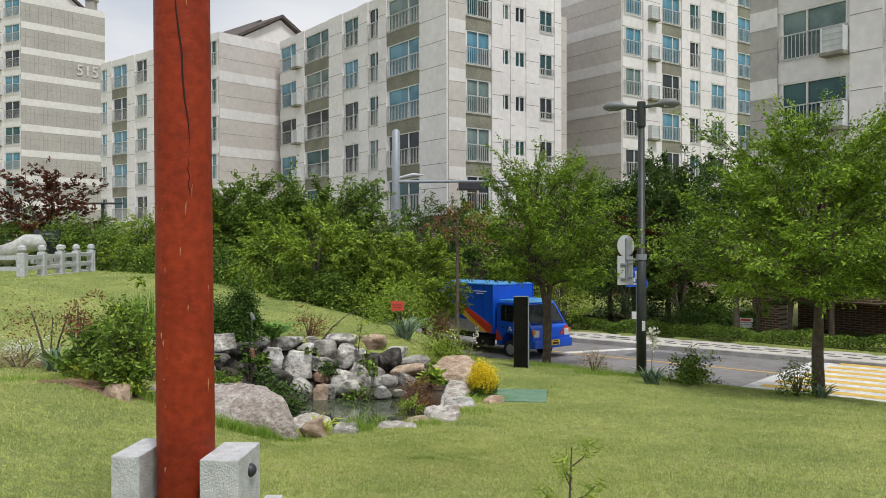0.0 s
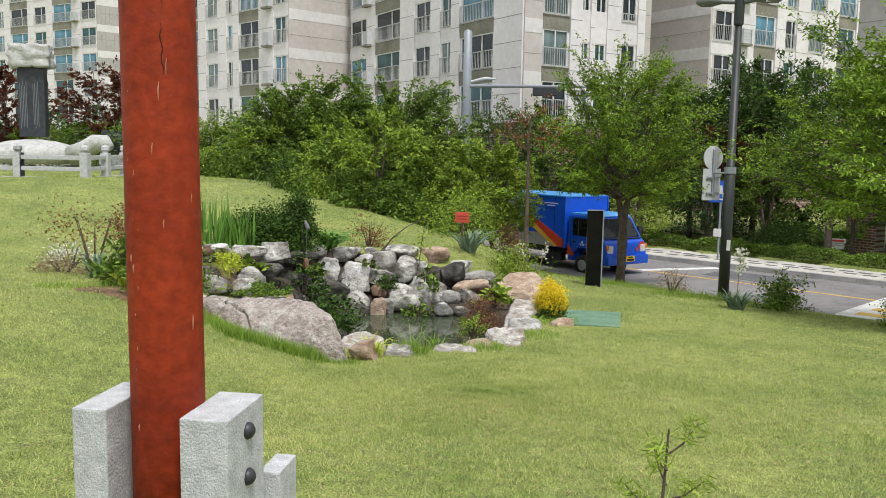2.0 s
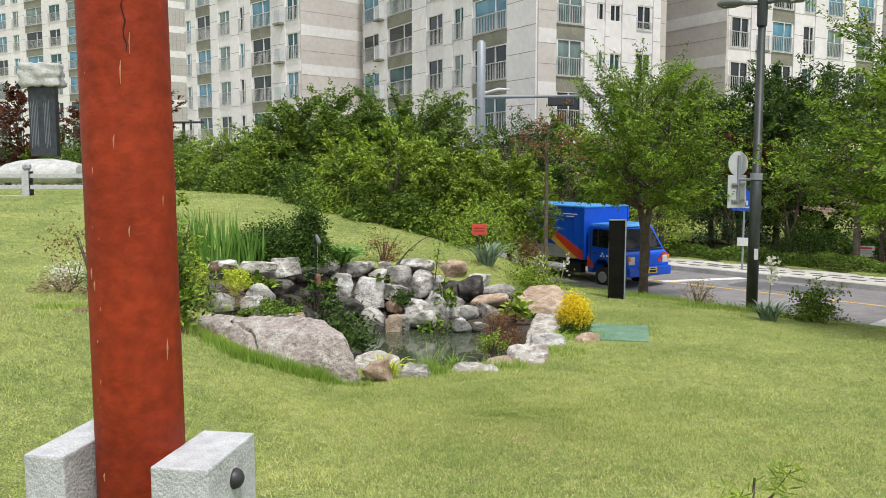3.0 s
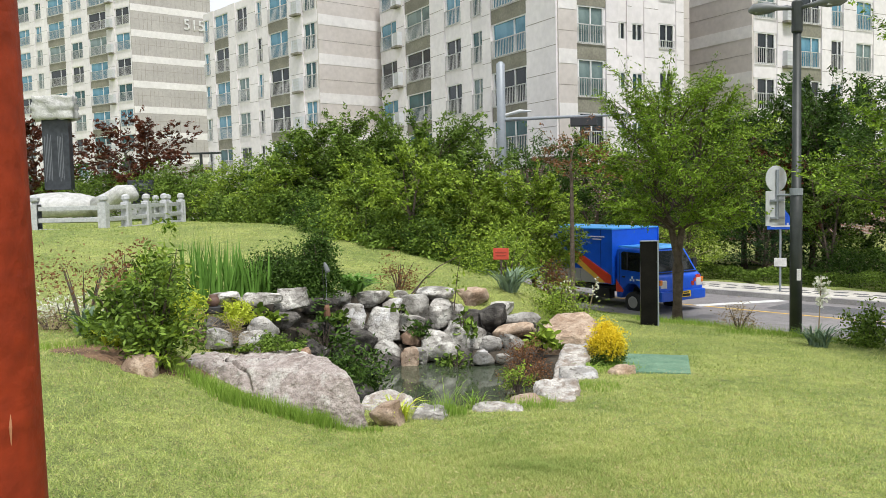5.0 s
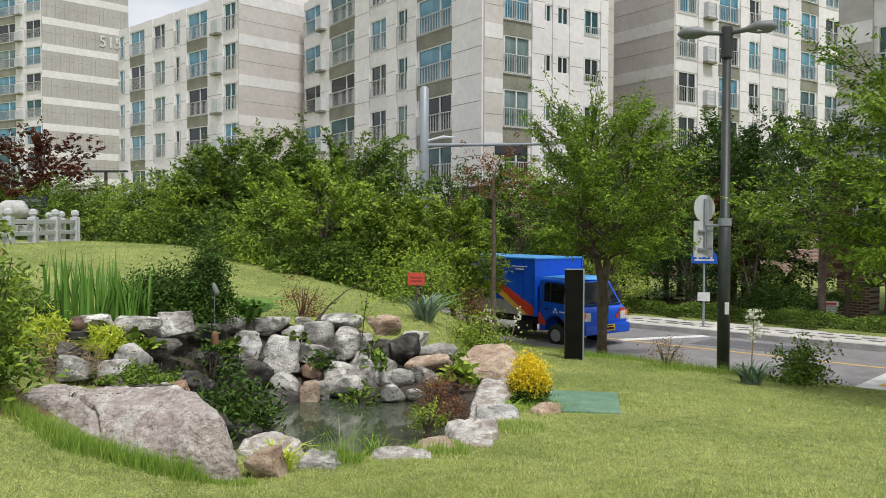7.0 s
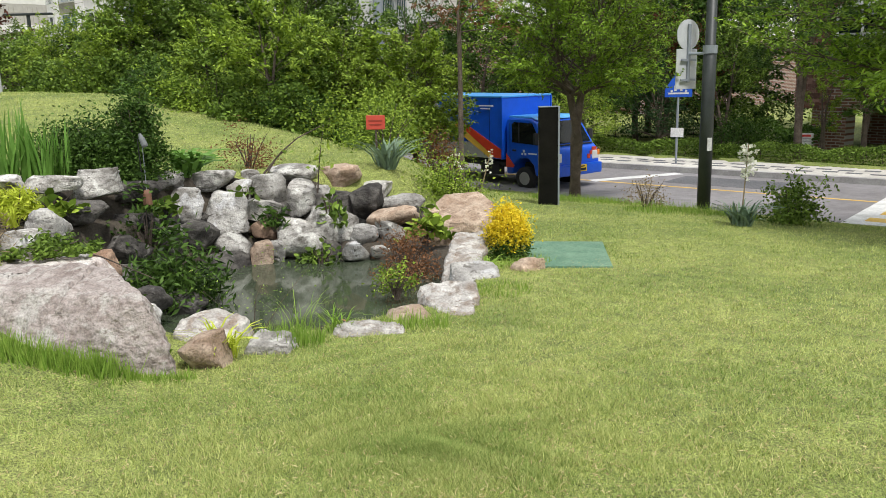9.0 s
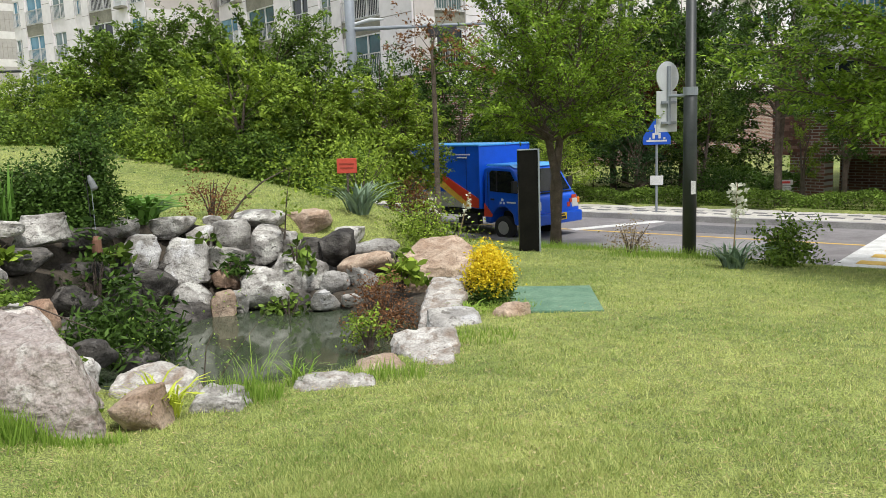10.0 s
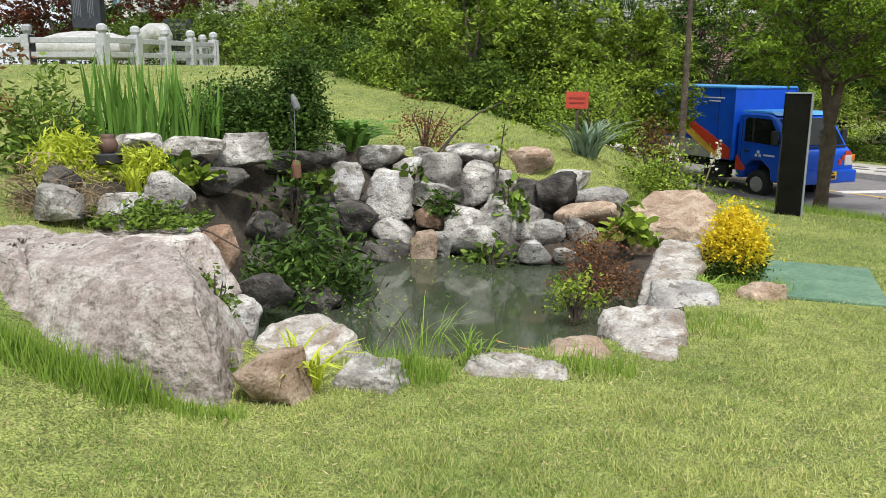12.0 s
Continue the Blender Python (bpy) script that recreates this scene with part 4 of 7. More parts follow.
# ---- red gate post in its granite stand ----
post = thing("gate_post", pose(-1.53, 4.90, gz(-1.5, 4.9) - 0.05), "tall red painted timber post clamped between granite blocks", "post")
bm = tube(bmesh.new(), [(0, 0, 0), (0.002, 0, 0.8), (-0.004, 0, 1.8), (-0.012, 0, 3.0), (-0.02, 0, 4.6), (-0.03, 0, 6.2)], [0.167, 0.166, 0.164, 0.161, 0.158, 0.154], 44)
shaft = part("shaft", bm, M_RED, post, "red painted timber shaft", True)
crack = plain("crack_dark", (0.03, 0.008, 0.005), 0.9)
for a, drift, z0, z1, w in ((-61, -34, 2.68, 3.75, 0.0065), (-62, -3, 2.40, 2.62, 0.003), (-98, -8, 0.75, 1.25, 0.003)):
    bm = bmesh.new()
    pts = []
    for k in range(9):
        z = z0 + (z1 - z0) * k / 8
        aa = radians(a + 2.0 * math.sin(k * 1.9) + drift * k / 8)
        pts.append((0.1605 * math.cos(aa), 0.1605 * math.sin(aa), z))
    part("crack", tube(bm, pts, [0.0005] + [w * (0.35 + 0.5 * math.sin(0.4 * j)) for j in range(1, 8)] + [0.0005], 5), crack, shaft)
chips = plain("bare_wood", (0.45, 0.20, 0.10), 0.8)
chip_dice = random.Random(11)
for k in range(34):
    a, z = radians(chip_dice.choice((chip_dice.uniform(-165, -20), chip_dice.gauss(-118, 9)))), chip_dice.uniform(0.4, 3.6)
    h = chip_dice.uniform(0.01, 0.09)
    bm = bmesh.new()
    tube(bm, [(0.1625 * math.cos(a), 0.1625 * math.sin(a), z), (0.1635 * math.cos(a), 0.1635 * math.sin(a), z + h * 0.6), (0.162 * math.cos(a + 0.02), 0.162 * math.sin(a + 0.02), z + h)], [0.001, chip_dice.uniform(0.002, 0.006), 0.001], 5)
    part("paint_chip", bm, chips, shaft)
for name, x, y, w, d, top in (("granite_block", -1.808, 4.93, 0.165, 0.44, 0.465), ("granite_block", -1.258, 4.885, 0.222, 0.43, 0.457)):
    z0 = gz(x, y) - 0.12
    bm = boxes([((0, 0, (top - z0) / 2), (w, d, top - z0))], 0.008)
    b = part(name, bm, M_GRANITE, post, "pale grey granite block")
    b.matrix_world = pose(x, y, z0, 0, 0, -2)
    if x > -1.5:
        for z in (top - z0 - 0.115, top - z0 - 0.335):
            bm = bmesh.new()
            tube(bm, [(w / 2 - 0.002, 0.01, z), (w / 2 + 0.006, 0.01, z), (w / 2 + 0.022, 0.01, z), (w / 2 + 0.034, 0.01, z), (w / 2 + 0.038, 0.01, z)], [0.041, 0.041, 0.034, 0.018, 0.003], 18)
            part("bolt_cap", bm, M_IRON, b, "black domed bolt cap", True)
z0 = gz(-1.05, 5.3) - 0.12
b = part("foot_block", boxes([((0, 0, (0.04 - z0) / 2), (0.11, 0.26, 0.04 - z0))], 0.008), M_GRANITE, post, "low weathered granite block")
b.matrix_world = pose(-1.13, 5.28, z0, 0, 0, -2)


# ---- street furniture ----
def street_lamp(m):
    t = thing("street_lamp", m, "dark green street lamp with two grey heads at the lawn edge", "street lamp")
    part("pole", tube(bmesh.new(), [(0, 0, -0.1), (0, 0, 3.2), (0, 0, 3.22), (0, 0, 7.2)], [0.135, 0.13, 0.105, 0.085], 20), M_POLE, t, "", True)
    part("collar", tube(bmesh.new(), [(0, 0, 6.75), (0, 0, 6.78), (0, 0, 7.42), (0, 0, 7.45)], [0.10, 0.12, 0.12, 0.10], 16), M_POLE, t)
    for a in (170, -28):
        c, s = math.cos(radians(a)), math.sin(radians(a))
        bm = bmesh.new()
        tube(bm, [(0.1 * c, 0.1 * s, 7.28), (0.4 * c, 0.4 * s, 7.33), (0.62 * c, 0.62 * s, 7.36), (0.9 * c, 0.9 * s, 7.34), (1.02 * c, 1.02 * s, 7.30)], [0.06, 0.08, 0.19, 0.18, 0.05], 14)
        for v in bm.verts:
            v.co.z = 7.33 + (v.co.z - 7.33) * 0.7
        head = part("lamp_head", bm, M_HEAD, t, "grey lamp head", True)
        part("lens", boxes([((0.75 * c, 0.75 * s, 7.255), (0.3, 0.2, 0.03))], 0.01), plain("lens_white", (0.7, 0.7, 0.68), 0.2), head)
    part("band", tube(bmesh.new(), [(0, 0, 3.14), (0, 0, 3.30)], [0.142, 0.142], 20), M_STEEL, t, "steel clamp band")
    part("sticker", boxes([((0.03, -0.136, 1.35), (0.09, 0.012, 0.26))], 0.002), M_WHITEP, t, "white sticker")
    return t


LX, LY = 4.87, 22.75
street_lamp(pose(LX, LY, gz(LX, LY)))
# the back of two traffic signs that the lamp carries
sign = thing("traffic_sign", pose(LX - 0.36, LY + 0.3, 0.0, 0, 0, 30), "grey backs of a round and a square traffic sign", "traffic sign")
bm = tube(bmesh.new(), [(0, 0.0, 1.62), (0, 0.02, 1.62)], [0.30, 0.30], 28)
part("round_plate", bm, M_LGREY, sign, "round sign plate seen from behind")
part("square_plate", boxes([((-0.02, 0.01, 0.94), (0.56, 0.02, 0.80))], 0.008), M_LGREY, sign, "square sign plate seen from behind")
part("back_rail", boxes([((0, -0.03, 1.25), (0.07, 0.04, 1.15)), ((0, -0.03, 1.12), (0.4, 0.03, 0.05)), ((0, -0.03, 0.72), (0.4, 0.03, 0.05))], 0.004), M_STEEL, sign)
part("bracket", tube(bmesh.new(), [(0.0, -0.03, 1.24), (0.07, -0.46, 1.24)], [0.03, 0.03], 8), M_STEEL, sign)
sign.location.z = 0.0

# blue crossing sign on the far pavement
ps = thing("crossing_sign", pose(6.50, 31.35, ROAD_Z + 0.14, 0, 0, -12), "blue crossing sign on a thin steel pole", "traffic sign")
part("pole", tube(bmesh.new(), [(0, 0, 0), (0, 0, 2.75)], [0.035, 0.035], 12), M_STEEL, ps)
outline = [(-0.40, 2.02), (0.40, 2.02), (0.40, 2.25), (0.06, 2.78), (-0.06, 2.78), (-0.40, 2.25)]
plate = part("sign_plate", prism(bmesh.new(), outline, -0.05, -0.035), plain("sign_blue", (0.015, 0.09, 0.50), 0.4), ps, "blue sign plate")
part("symbol", boxes([((-0.02, -0.054, 2.56), (0.10, 0.006, 0.10)), ((0, -0.054, 2.42), (0.10, 0.006, 0.22)), ((-0.09, -0.054, 2.28), (0.07, 0.006, 0.16)), ((0.08, -0.054, 2.28), (0.07, 0.006, 0.16)), ((0.0, -0.054, 2.13), (0.6, 0.006, 0.05)), ((-0.2, -0.054, 2.20), (0.06, 0.006, 0.06)), ((0.22, -0.054, 2.20), (0.06, 0.006, 0.06))]), M_WHITEP, plate)
part("notice", boxes([((0.0, -0.05, 0.95), (0.38, 0.02, 0.28))], 0.004), M_WHITEP, ps, "white notice plate")

# signal pole beyond the road
sp = thing("signal_pole", pose(-3.23, 39.0, -2.0), "tall grey traffic signal pole with a long arm", "signal pole")
part("pole", tube(bmesh.new(), [(0, 0, 0), (0, 0, 9.0), (0, 0, 9.1)], [0.20, 0.19, 0.08], 16), M_STEEL, sp, "", True)
part("arm", tube(bmesh.new(), [(0, 0, 6.62), (2.0, -0.4, 6.60), (5.4, -1.1, 6.55)], [0.09, 0.07, 0.05], 10), M_STEEL, sp)
part("signal_box", boxes([((3.5, -0.7, 6.35), (1.1, 0.3, 0.38))], 0.04), M_IRON, sp)
part("lamp_bracket", tube(bmesh.new(), [(-0.1, 0, 6.75), (0.8, -0.1, 6.95), (1.3, -0.2, 6.93)], [0.05, 0.08, 0.03], 10), M_LGREY, sp)

# garden lamp far behind the monument
gl = thing("park_lamp", pose(-19.5, 44.0, 0.3), "dark twin-armed park lamp behind the shrubs", "street lamp")
part("pole", tube(bmesh.new(), [(0, 0, 0), (0, 0, 3.6)], [0.09, 0.08], 10), M_POLE, gl)
part("crossarm", boxes([((0, 0, 3.6), (2.2, 0.25, 0.10))], 0.03), M_POLE, gl)

# the dark panel by the kerb
panel = thing("sign_panel", pose(1.47, 20.98, gz(1.47, 20.98) - 0.05, 0, 0, 8), "upright black panel with a grey edge on the lawn", "panel")
part("face", boxes([((0, 0, 0.92), (0.35, 0.09, 1.84))], 0.006), M_BLACK, panel)
part("edge", boxes([((0.19, 0.0, 0.93), (0.03, 0.13, 1.86)), ((0, 0, 1.85), (0.35, 0.12, 0.02))], 0.004), M_STEEL, panel, "grey metal edge")

# small red sign on a stick, white notices in the far garden
rs = thing("garden_sign", pose(-1.46, 18.8, gz(-1.46, 18.8), 0, 0, -6), "small red board on a stake among plants", "sign")
part("board", boxes([((0, 0, 0.66), (0.30, 0.02, 0.22))], 0.006), plain("board_red", (0.55, 0.07, 0.04), 0.6), rs)
part("text_bar", boxes([((0, -0.013, 0.69), (0.22, 0.004, 0.02)), ((0, -0.013, 0.63), (0.2, 0.004, 0.02))]), plain("board_text", (0.30, 0.04, 0.02), 0.6), rs)
part("stake", boxes([((0, 0.015, 0.3), (0.03, 0.02, 0.66))]), M_BARK, rs)
wsn = thing("garden_notice", pose(11.3, 33.6, -1.93, 0, 0, -20), "small white notice with red print in the far garden", "sign")
part("board", boxes([((0, 0, 0.42), (0.56, 0.03, 0.40))], 0.006), M_WHITEP, wsn)
part("red_bar", boxes([((0, -0.018, 0.54), (0.40, 0.006, 0.07))]), plain("print_red", (0.6, 0.05, 0.04), 0.6), wsn)
part("text_bar", boxes([((0, -0.018, 0.44), (0.44, 0.006, 0.03)), ((0, -0.018, 0.36), (0.4, 0.006, 0.03))]), plain("print_grey", (0.35, 0.35, 0.35), 0.6), wsn)
part("stake", boxes([((0, 0.02, 0.15), (0.05, 0.03, 0.4))]), M_BARK, wsn)
# green mat on the lawn
mx, my = 1.12, 15.45
mat_ob = part("lawn_mat", boxes([((0, 0, 0), (0.95, 1.75, 0.03))], 0.008), mat("green_mat", (0.11, 0.22, 0.14), (0.17, 0.29, 0.19), 3, 0.85, 0.5, fine=0.4, bump_scale=90))
tagged(mat_ob, "flat green rubber mat lying on the lawn", "mat")
mat_ob.matrix_world = pose(mx, my, gz(mx, my) + 0.02, -3, 0, -6)


# ---- monument ----
def fence_post(m):
    bm = boxes([((0, 0, 0.42), (0.24, 0.24, 0.84))], 0.015)
    tube(bm, [(0, 0, 0.84), (0, 0, 0.88), (0, 0, 0.93), (0, 0, 1.03), (0, 0, 1.08)], [0.09, 0.09, 0.13, 0.12, 0.05], 12)
    return bm


def stone_fence(a, b, count, label):
    a, b = Vector(a), Vector(b)
    f = thing("stone_fence", Matrix.Translation(a), label, "fence", "fence round the monument")
    d = b - a
    inv = f.matrix_world.inverted()
    ang = Matrix.Rotation(math.atan2(d.y, d.x), 4, "Z")
    first = None
    for k in range(count):
        p = a + d * k / (count - 1)
        if first is None:
            first = part("post", fence_post(None), M_GRANITE, f)
            first.matrix_local = inv @ Matrix.Translation(p) @ ang
        else:
            share("post", first.data, f, inv @ Matrix.Translation(p) @ ang)
        if k:
            q = a + d * (k - 0.5) / (count - 1)
            ln = d.length / (count - 1) - 0.2
            for z, h in ((0.70, 0.13), (0.36, 0.13), (0.03, 0.16)):
                r = part("rail", boxes([((0, 0, z), (ln, 0.13, h))], 0.012), M_GRANITE, f)
                r.matrix_local = inv @ Matrix.Translation(q) @ ang @ Matrix.Rotation(-math.asin(d.z / d.length), 4, "Y")


FZ = 0.58
stone_fence((-13.45, 24.9, FZ), (-13.95, 30.6, FZ + 0.05), 5, "grey carved granite fence along the mound")
stone_fence((-15.6, 24.9, FZ), (-23.9, 24.9, FZ), 5, "grey carved granite fence along the mound")
box_f = stone_fence((-13.45, 24.9, FZ), (-15.6, 24.9, FZ), 2, "grey carved granite fence along the mound")
stone_fence((-13.95, 30.6, FZ + 0.05), (-17.5, 34.5, FZ), 4, "grey carved granite fence along the mound")

carve = mat("carved_granite", (0.42, 0.42, 0.40), (0.58, 0.58, 0.56), 5, 0.85, 1.0, fine=0.5, bump_scale=14)
blackst = mat("black_stone", (0.022, 0.026, 0.034), (0.045, 0.05, 0.06), 5, 0.35, 0.1, fine=0.3)
engrave = plain("engraving", (0.16, 0.17, 0.19), 0.7)
mon = thing("monument", pose(-20.26, 33.0, 0.9, 0, 0, 14), "black inscribed stele on a stone turtle with carved cap", "monument")
part("stele", boxes([((0, 0, 2.45), (1.02, 0.42, 2.75))], 0.03), blackst, mon, "black inscribed stone slab")
cap = bmesh.new()
bmesh.ops.create_cube(cap, size=1.0, matrix=Matrix.Translation((0, 0, 4.28)) @ Matrix.Diagonal((1.55, 0.8, 0.9, 1)))
bmesh.ops.subdivide_edges(cap, edges=cap.edges, cuts=9, use_grid_fill=True)
for v in cap.verts:
    w = noise.noise(v.co * 3.4) * 0.14 + noise.noise(v.co * 8.0) * 0.10
    v.co += Vector((v.co.x * 0.3, v.co.y * 0.6, (v.co.z - 4.28) * 0.4)).normalized() * w
    v.co.x *= 1.0 - 0.12 * max(0, v.co.z - 4.4)
part("carved_cap", cap, carve, mon, "weathered carved stone cap", True)
for k in range(9):
    part("text_column", boxes([((-0.42 + 0.06 * k + (0.2 if k > 4 else 0), -0.213, 2.3 + 0.04 * (k % 3)), (0.022, 0.006, 1.8 - 0.2 * (k % 2)))]), engrave, mon)
turtle = bmesh.new()
bmesh.ops.create_uvsphere(turtle, u_segments=32, v_segments=18, radius=1.0, matrix=Matrix.Translation((0, -0.2, 0.35)) @ Matrix.Diagonal((1.9, 1.3, 0.62, 1)))
for v in turtle.verts:
    v.co.z = max(0.0, v.co.z + 0.04 * noise.noise(v.co * 4))
part("turtle_shell", turtle, carve, mon, "pale stone turtle shell", True)
neck = tube(bmesh.new(), [(1.7, -0.8, 0.35), (2.3, -1.1, 0.6), (2.7, -1.25, 0.85), (3.1, -1.4, 0.85), (3.35, -1.5, 0.7)], [0.42, 0.38, 0.36, 0.34, 0.15], 16)
part("turtle_head", neck, carve, mon, "pale stone turtle head", True)
brd = thing("inscription_stone", pose(-17.3, 33.9, 0.9, 0, 0, 10), "small black inscribed stone slab behind the fence", "stone slab")
part("slab", boxes([((0, 0, 0.85), (1.0, 0.25, 1.1))], 0.015), blackst, brd)
part("plinth", boxes([((0, 0, 0.15), (1.2, 0.45, 0.32))], 0.02), M_GRANITE, brd)
part("text_row", boxes([((0, -0.13, 1.22), (0.62, 0.006, 0.09)), ((0, -0.13, 1.05), (0.74, 0.006, 0.05)), ((0, -0.13, 0.92), (0.7, 0.006, 0.04))]), engrave, brd)


# ---- trees and shrubs ----
def tree(name, x, y, height, width, trunk_h, material, label, seed, leaves=9000, leaf=0.11, radius=0.12, group="", category="tree", z=None, clump=0.26, bark=None, lean=(0, 0), rise=0.55, drop=0.15, outline=(0.80, 1.0, 0.88, 0.42), stems=2):
    """A trunk, leaders, boughs that spread in tiers, side twigs and sprays of leaves that lie along them."""
    t = thing(name, pose(x, y, gz(x, y) if z is None else z), label, category, group)
    dice = np.random.default_rng(seed)
    many = leaves / 12
    nb = int(np.clip(many ** 0.5 * 1.0, 9, 64))
    nt = int(np.clip(many / nb / 3, 3, 12))
    nl = max(2, int(many / nb / nt))
    per = max(3, int(round(leaves / (nb * nt * nl))))
    span = height - trunk_h
    bm = bmesh.new()
    leaders = []
    for k in range(stems):
        a = 2 * math.pi * k / stems + seed
        off = 0.0 if stems == 1 else 0.16 * width
        foot = np.array([0.03 * math.cos(a), 0.03 * math.sin(a), -0.15]) if stems > 1 else np.array([0, 0, -0.15])
        pts = [foot, np.array([lean[0] * 0.5, lean[1] * 0.5, trunk_h * 0.55]) + dice.normal(0, 0.03, 3)]
        for f in (0.0, 0.33, 0.66, 0.97):
            pts.append(np.array([lean[0], lean[1], trunk_h + span * f]) + np.array([math.cos(a), math.sin(a), 0]) * off * (0.15 + f) + dice.normal(0, 0.035 * width * f ** 0.5, 3) * (1, 1, 0.2))
        leaders.append(pts[2:])
        tube(bm, pts, [radius * 1.25, radius, radius * 0.82, radius * 0.5, radius * 0.28, radius * 0.07], 9, False)
    spots, ways = [], []
    for b in range(nb):
        u = (b + dice.uniform(0.1, 0.9)) / nb
        az = b * 2.39996 + dice.uniform(-0.35, 0.35)
        r = width / 2 * np.interp(u, [0, 0.3, 0.65, 1.0], outline) * dice.uniform(0.55, 1.08)
        line = leaders[b % stems]
        g = max(0.0, u * 0.78 - 0.22) * 3
        i = min(2, int(g))
        p0 = line[i] + (line[i + 1] - line[i]) * (g - i)
        out = np.array([math.cos(az), math.sin(az), 0.0])
        p3 = np.array([lean[0], lean[1], trunk_h]) + out * r + np.array([0, 0, span * (u * 0.94 + 0.03) + dice.uniform(-0.08, 0.06) * span])
        reach = np.linalg.norm(p3 - p0) + 0.05
        bow = np.array([0, 0, reach * dice.uniform(0.0, 0.16) * (rise + 0.3)])
        curve = lambda f: p0 + (p3 - p0) * f + bow * 4 * f * (1 - f)
        tube(bm, [curve(f) for f in (0, 0.3, 0.65, 1.0)], [radius * 0.34 * (1 - 0.5 * u), radius * 0.24 * (1 - 0.5 * u), radius * 0.13, radius * 0.03], 5, False)
        for j in range(nt):
            f = 0.28 + 0.72 * (j + dice.uniform(0.2, 0.9)) / nt
            q0 = curve(f)
            way = curve(min(1.0, f + 0.02)) - curve(f - 0.03)
            turn = (1 if j % 2 else -1) * dice.uniform(0.35, 1.15) * (1.1 - 0.6 * f)
            way = way / np.linalg.norm(way)
            c, s = math.cos(turn), math.sin(turn)
            way = np.array([way[0] * c - way[1] * s, way[0] * s + way[1] * c, way[2] * 0.7 + dice.uniform(-0.40, 0.75)])
            ln = (0.18 * width ** 0.5 + 0.30 * reach) * (1.2 - 0.7 * f) * dice.uniform(0.6, 1.2)
            if leaves > 15000:
                tube(bm, [q0, q0 + way * ln * 0.5, q0 + way * ln - np.array([0, 0, 0.05 * ln])], [0.011, 0.007, 0.003], 3, False)
            for k in range(nl):
                e = (k + dice.uniform(0.2, 1.0)) / nl
                base = q0 + way * ln * e
                t2 = (1 if k % 2 else -1) * dice.uniform(0.2, 1.2)
                c, s = math.cos(t2), math.sin(t2)
                w2 = np.array([way[0] * c - way[1] * s, way[0] * s + way[1] * c, way[2] * 0.6 + dice.uniform(-0.45, 0.65)])
                l2 = clump * dice.uniform(0.7, 1.7)
                fs = dice.uniform(0.0, 1.0, per)[:, None]
                spots.append(base + w2 * l2 * fs - np.array([0, 0, 1.0]) * drop * 0.5 * l2 * fs ** 2)
                ways.append(np.repeat(w2[None], per, 0))
    part("trunk", bm, bark or M_BARK, t, "", True)
    c, d = np.concatenate(spots), unit(np.concatenate(ways))
    n = len(c)
    c = c + dice.normal(0, 0.22 * clump, (n, 3)) * (1, 1, 0.6)
    d = unit(d + dice.normal(0, 0.6, (n, 3)) * (1, 1, 0.7) - np.array([0, 0, drop]))
    up = unit(np.array([0, 0, 1.0]) + dice.normal(0, 0.65, (n, 3)))
    s = unit(np.cross(d, up))
    ln, w = leaf * dice.uniform(0.6, 1.25, (n, 1)), leaf * 0.40 * dice.uniform(0.7, 1.25, (n, 1))
    q = np.stack([c - d * ln / 2, c + s * w / 2 - d * ln * 0.06, c + d * ln / 2 - up * ln * 0.10, c - s * w / 2 - d * ln * 0.06], 1)
    numpy_mesh("crown", q, 4, material, t)
    return t


def shrub(name, x, y, w, d, h, material, label, seed, leaves=2500, leaf=0.06, category="shrub", group="", z=None, lift=0.0, stems=7, upward=0.2, ragged=0.25, leaf_w=0.45):
    """A bush: stems from the ground and clumps of leaves over an uneven dome."""
    dice = np.random.default_rng(seed)
    t = thing(name, pose(x, y, gz(x, y) if z is None else z), label, category, group)
    for k in range(stems):
        a = 2 * math.pi * k / stems + dice.uniform(0, 0.6)
        rr = dice.uniform(0.3, 0.75)
        e = (math.cos(a) * w / 2 * rr, math.sin(a) * d / 2 * rr, lift + (h - lift) * dice.uniform(0.5, 0.9))
        part("stem", tube(bmesh.new(), [(0.12 * e[0], 0.12 * e[1], -0.05), (0.5 * e[0], 0.5 * e[1], e[2] * 0.5), e], [0.014 + 0.006 * h, 0.010 + 0.003 * h, 0.004], 5, False), M_BARK, t)
    n = max(14, leaves // 40)
    v = unit(dice.normal(size=(n, 3)))
    v[:, 2] = np.abs(v[:, 2]) * 1.0
    rr = dice.uniform(0.45, 1.0, (n, 1)) ** 0.5 * (1 + ragged * dice.normal(size=(n, 1)) * 0.5)
    p = v * rr * np.array([w / 2, d / 2, h - lift]) * 0.88 + np.array([0, 0, lift])
    c = scatter(p, max(1, leaves // n), 0.10 * min(w, 2 * h) + 0.01, 0.8)
    c[:, 2] = np.abs(c[:, 2])
    big = leaf >= 0.09 and leaf_w >= 0.4
    numpy_mesh("foliage", leaf_quads(c, leaf, leaf * leaf_w, 0.0, upward, big), 6 if big else 4, material, t)
    return t


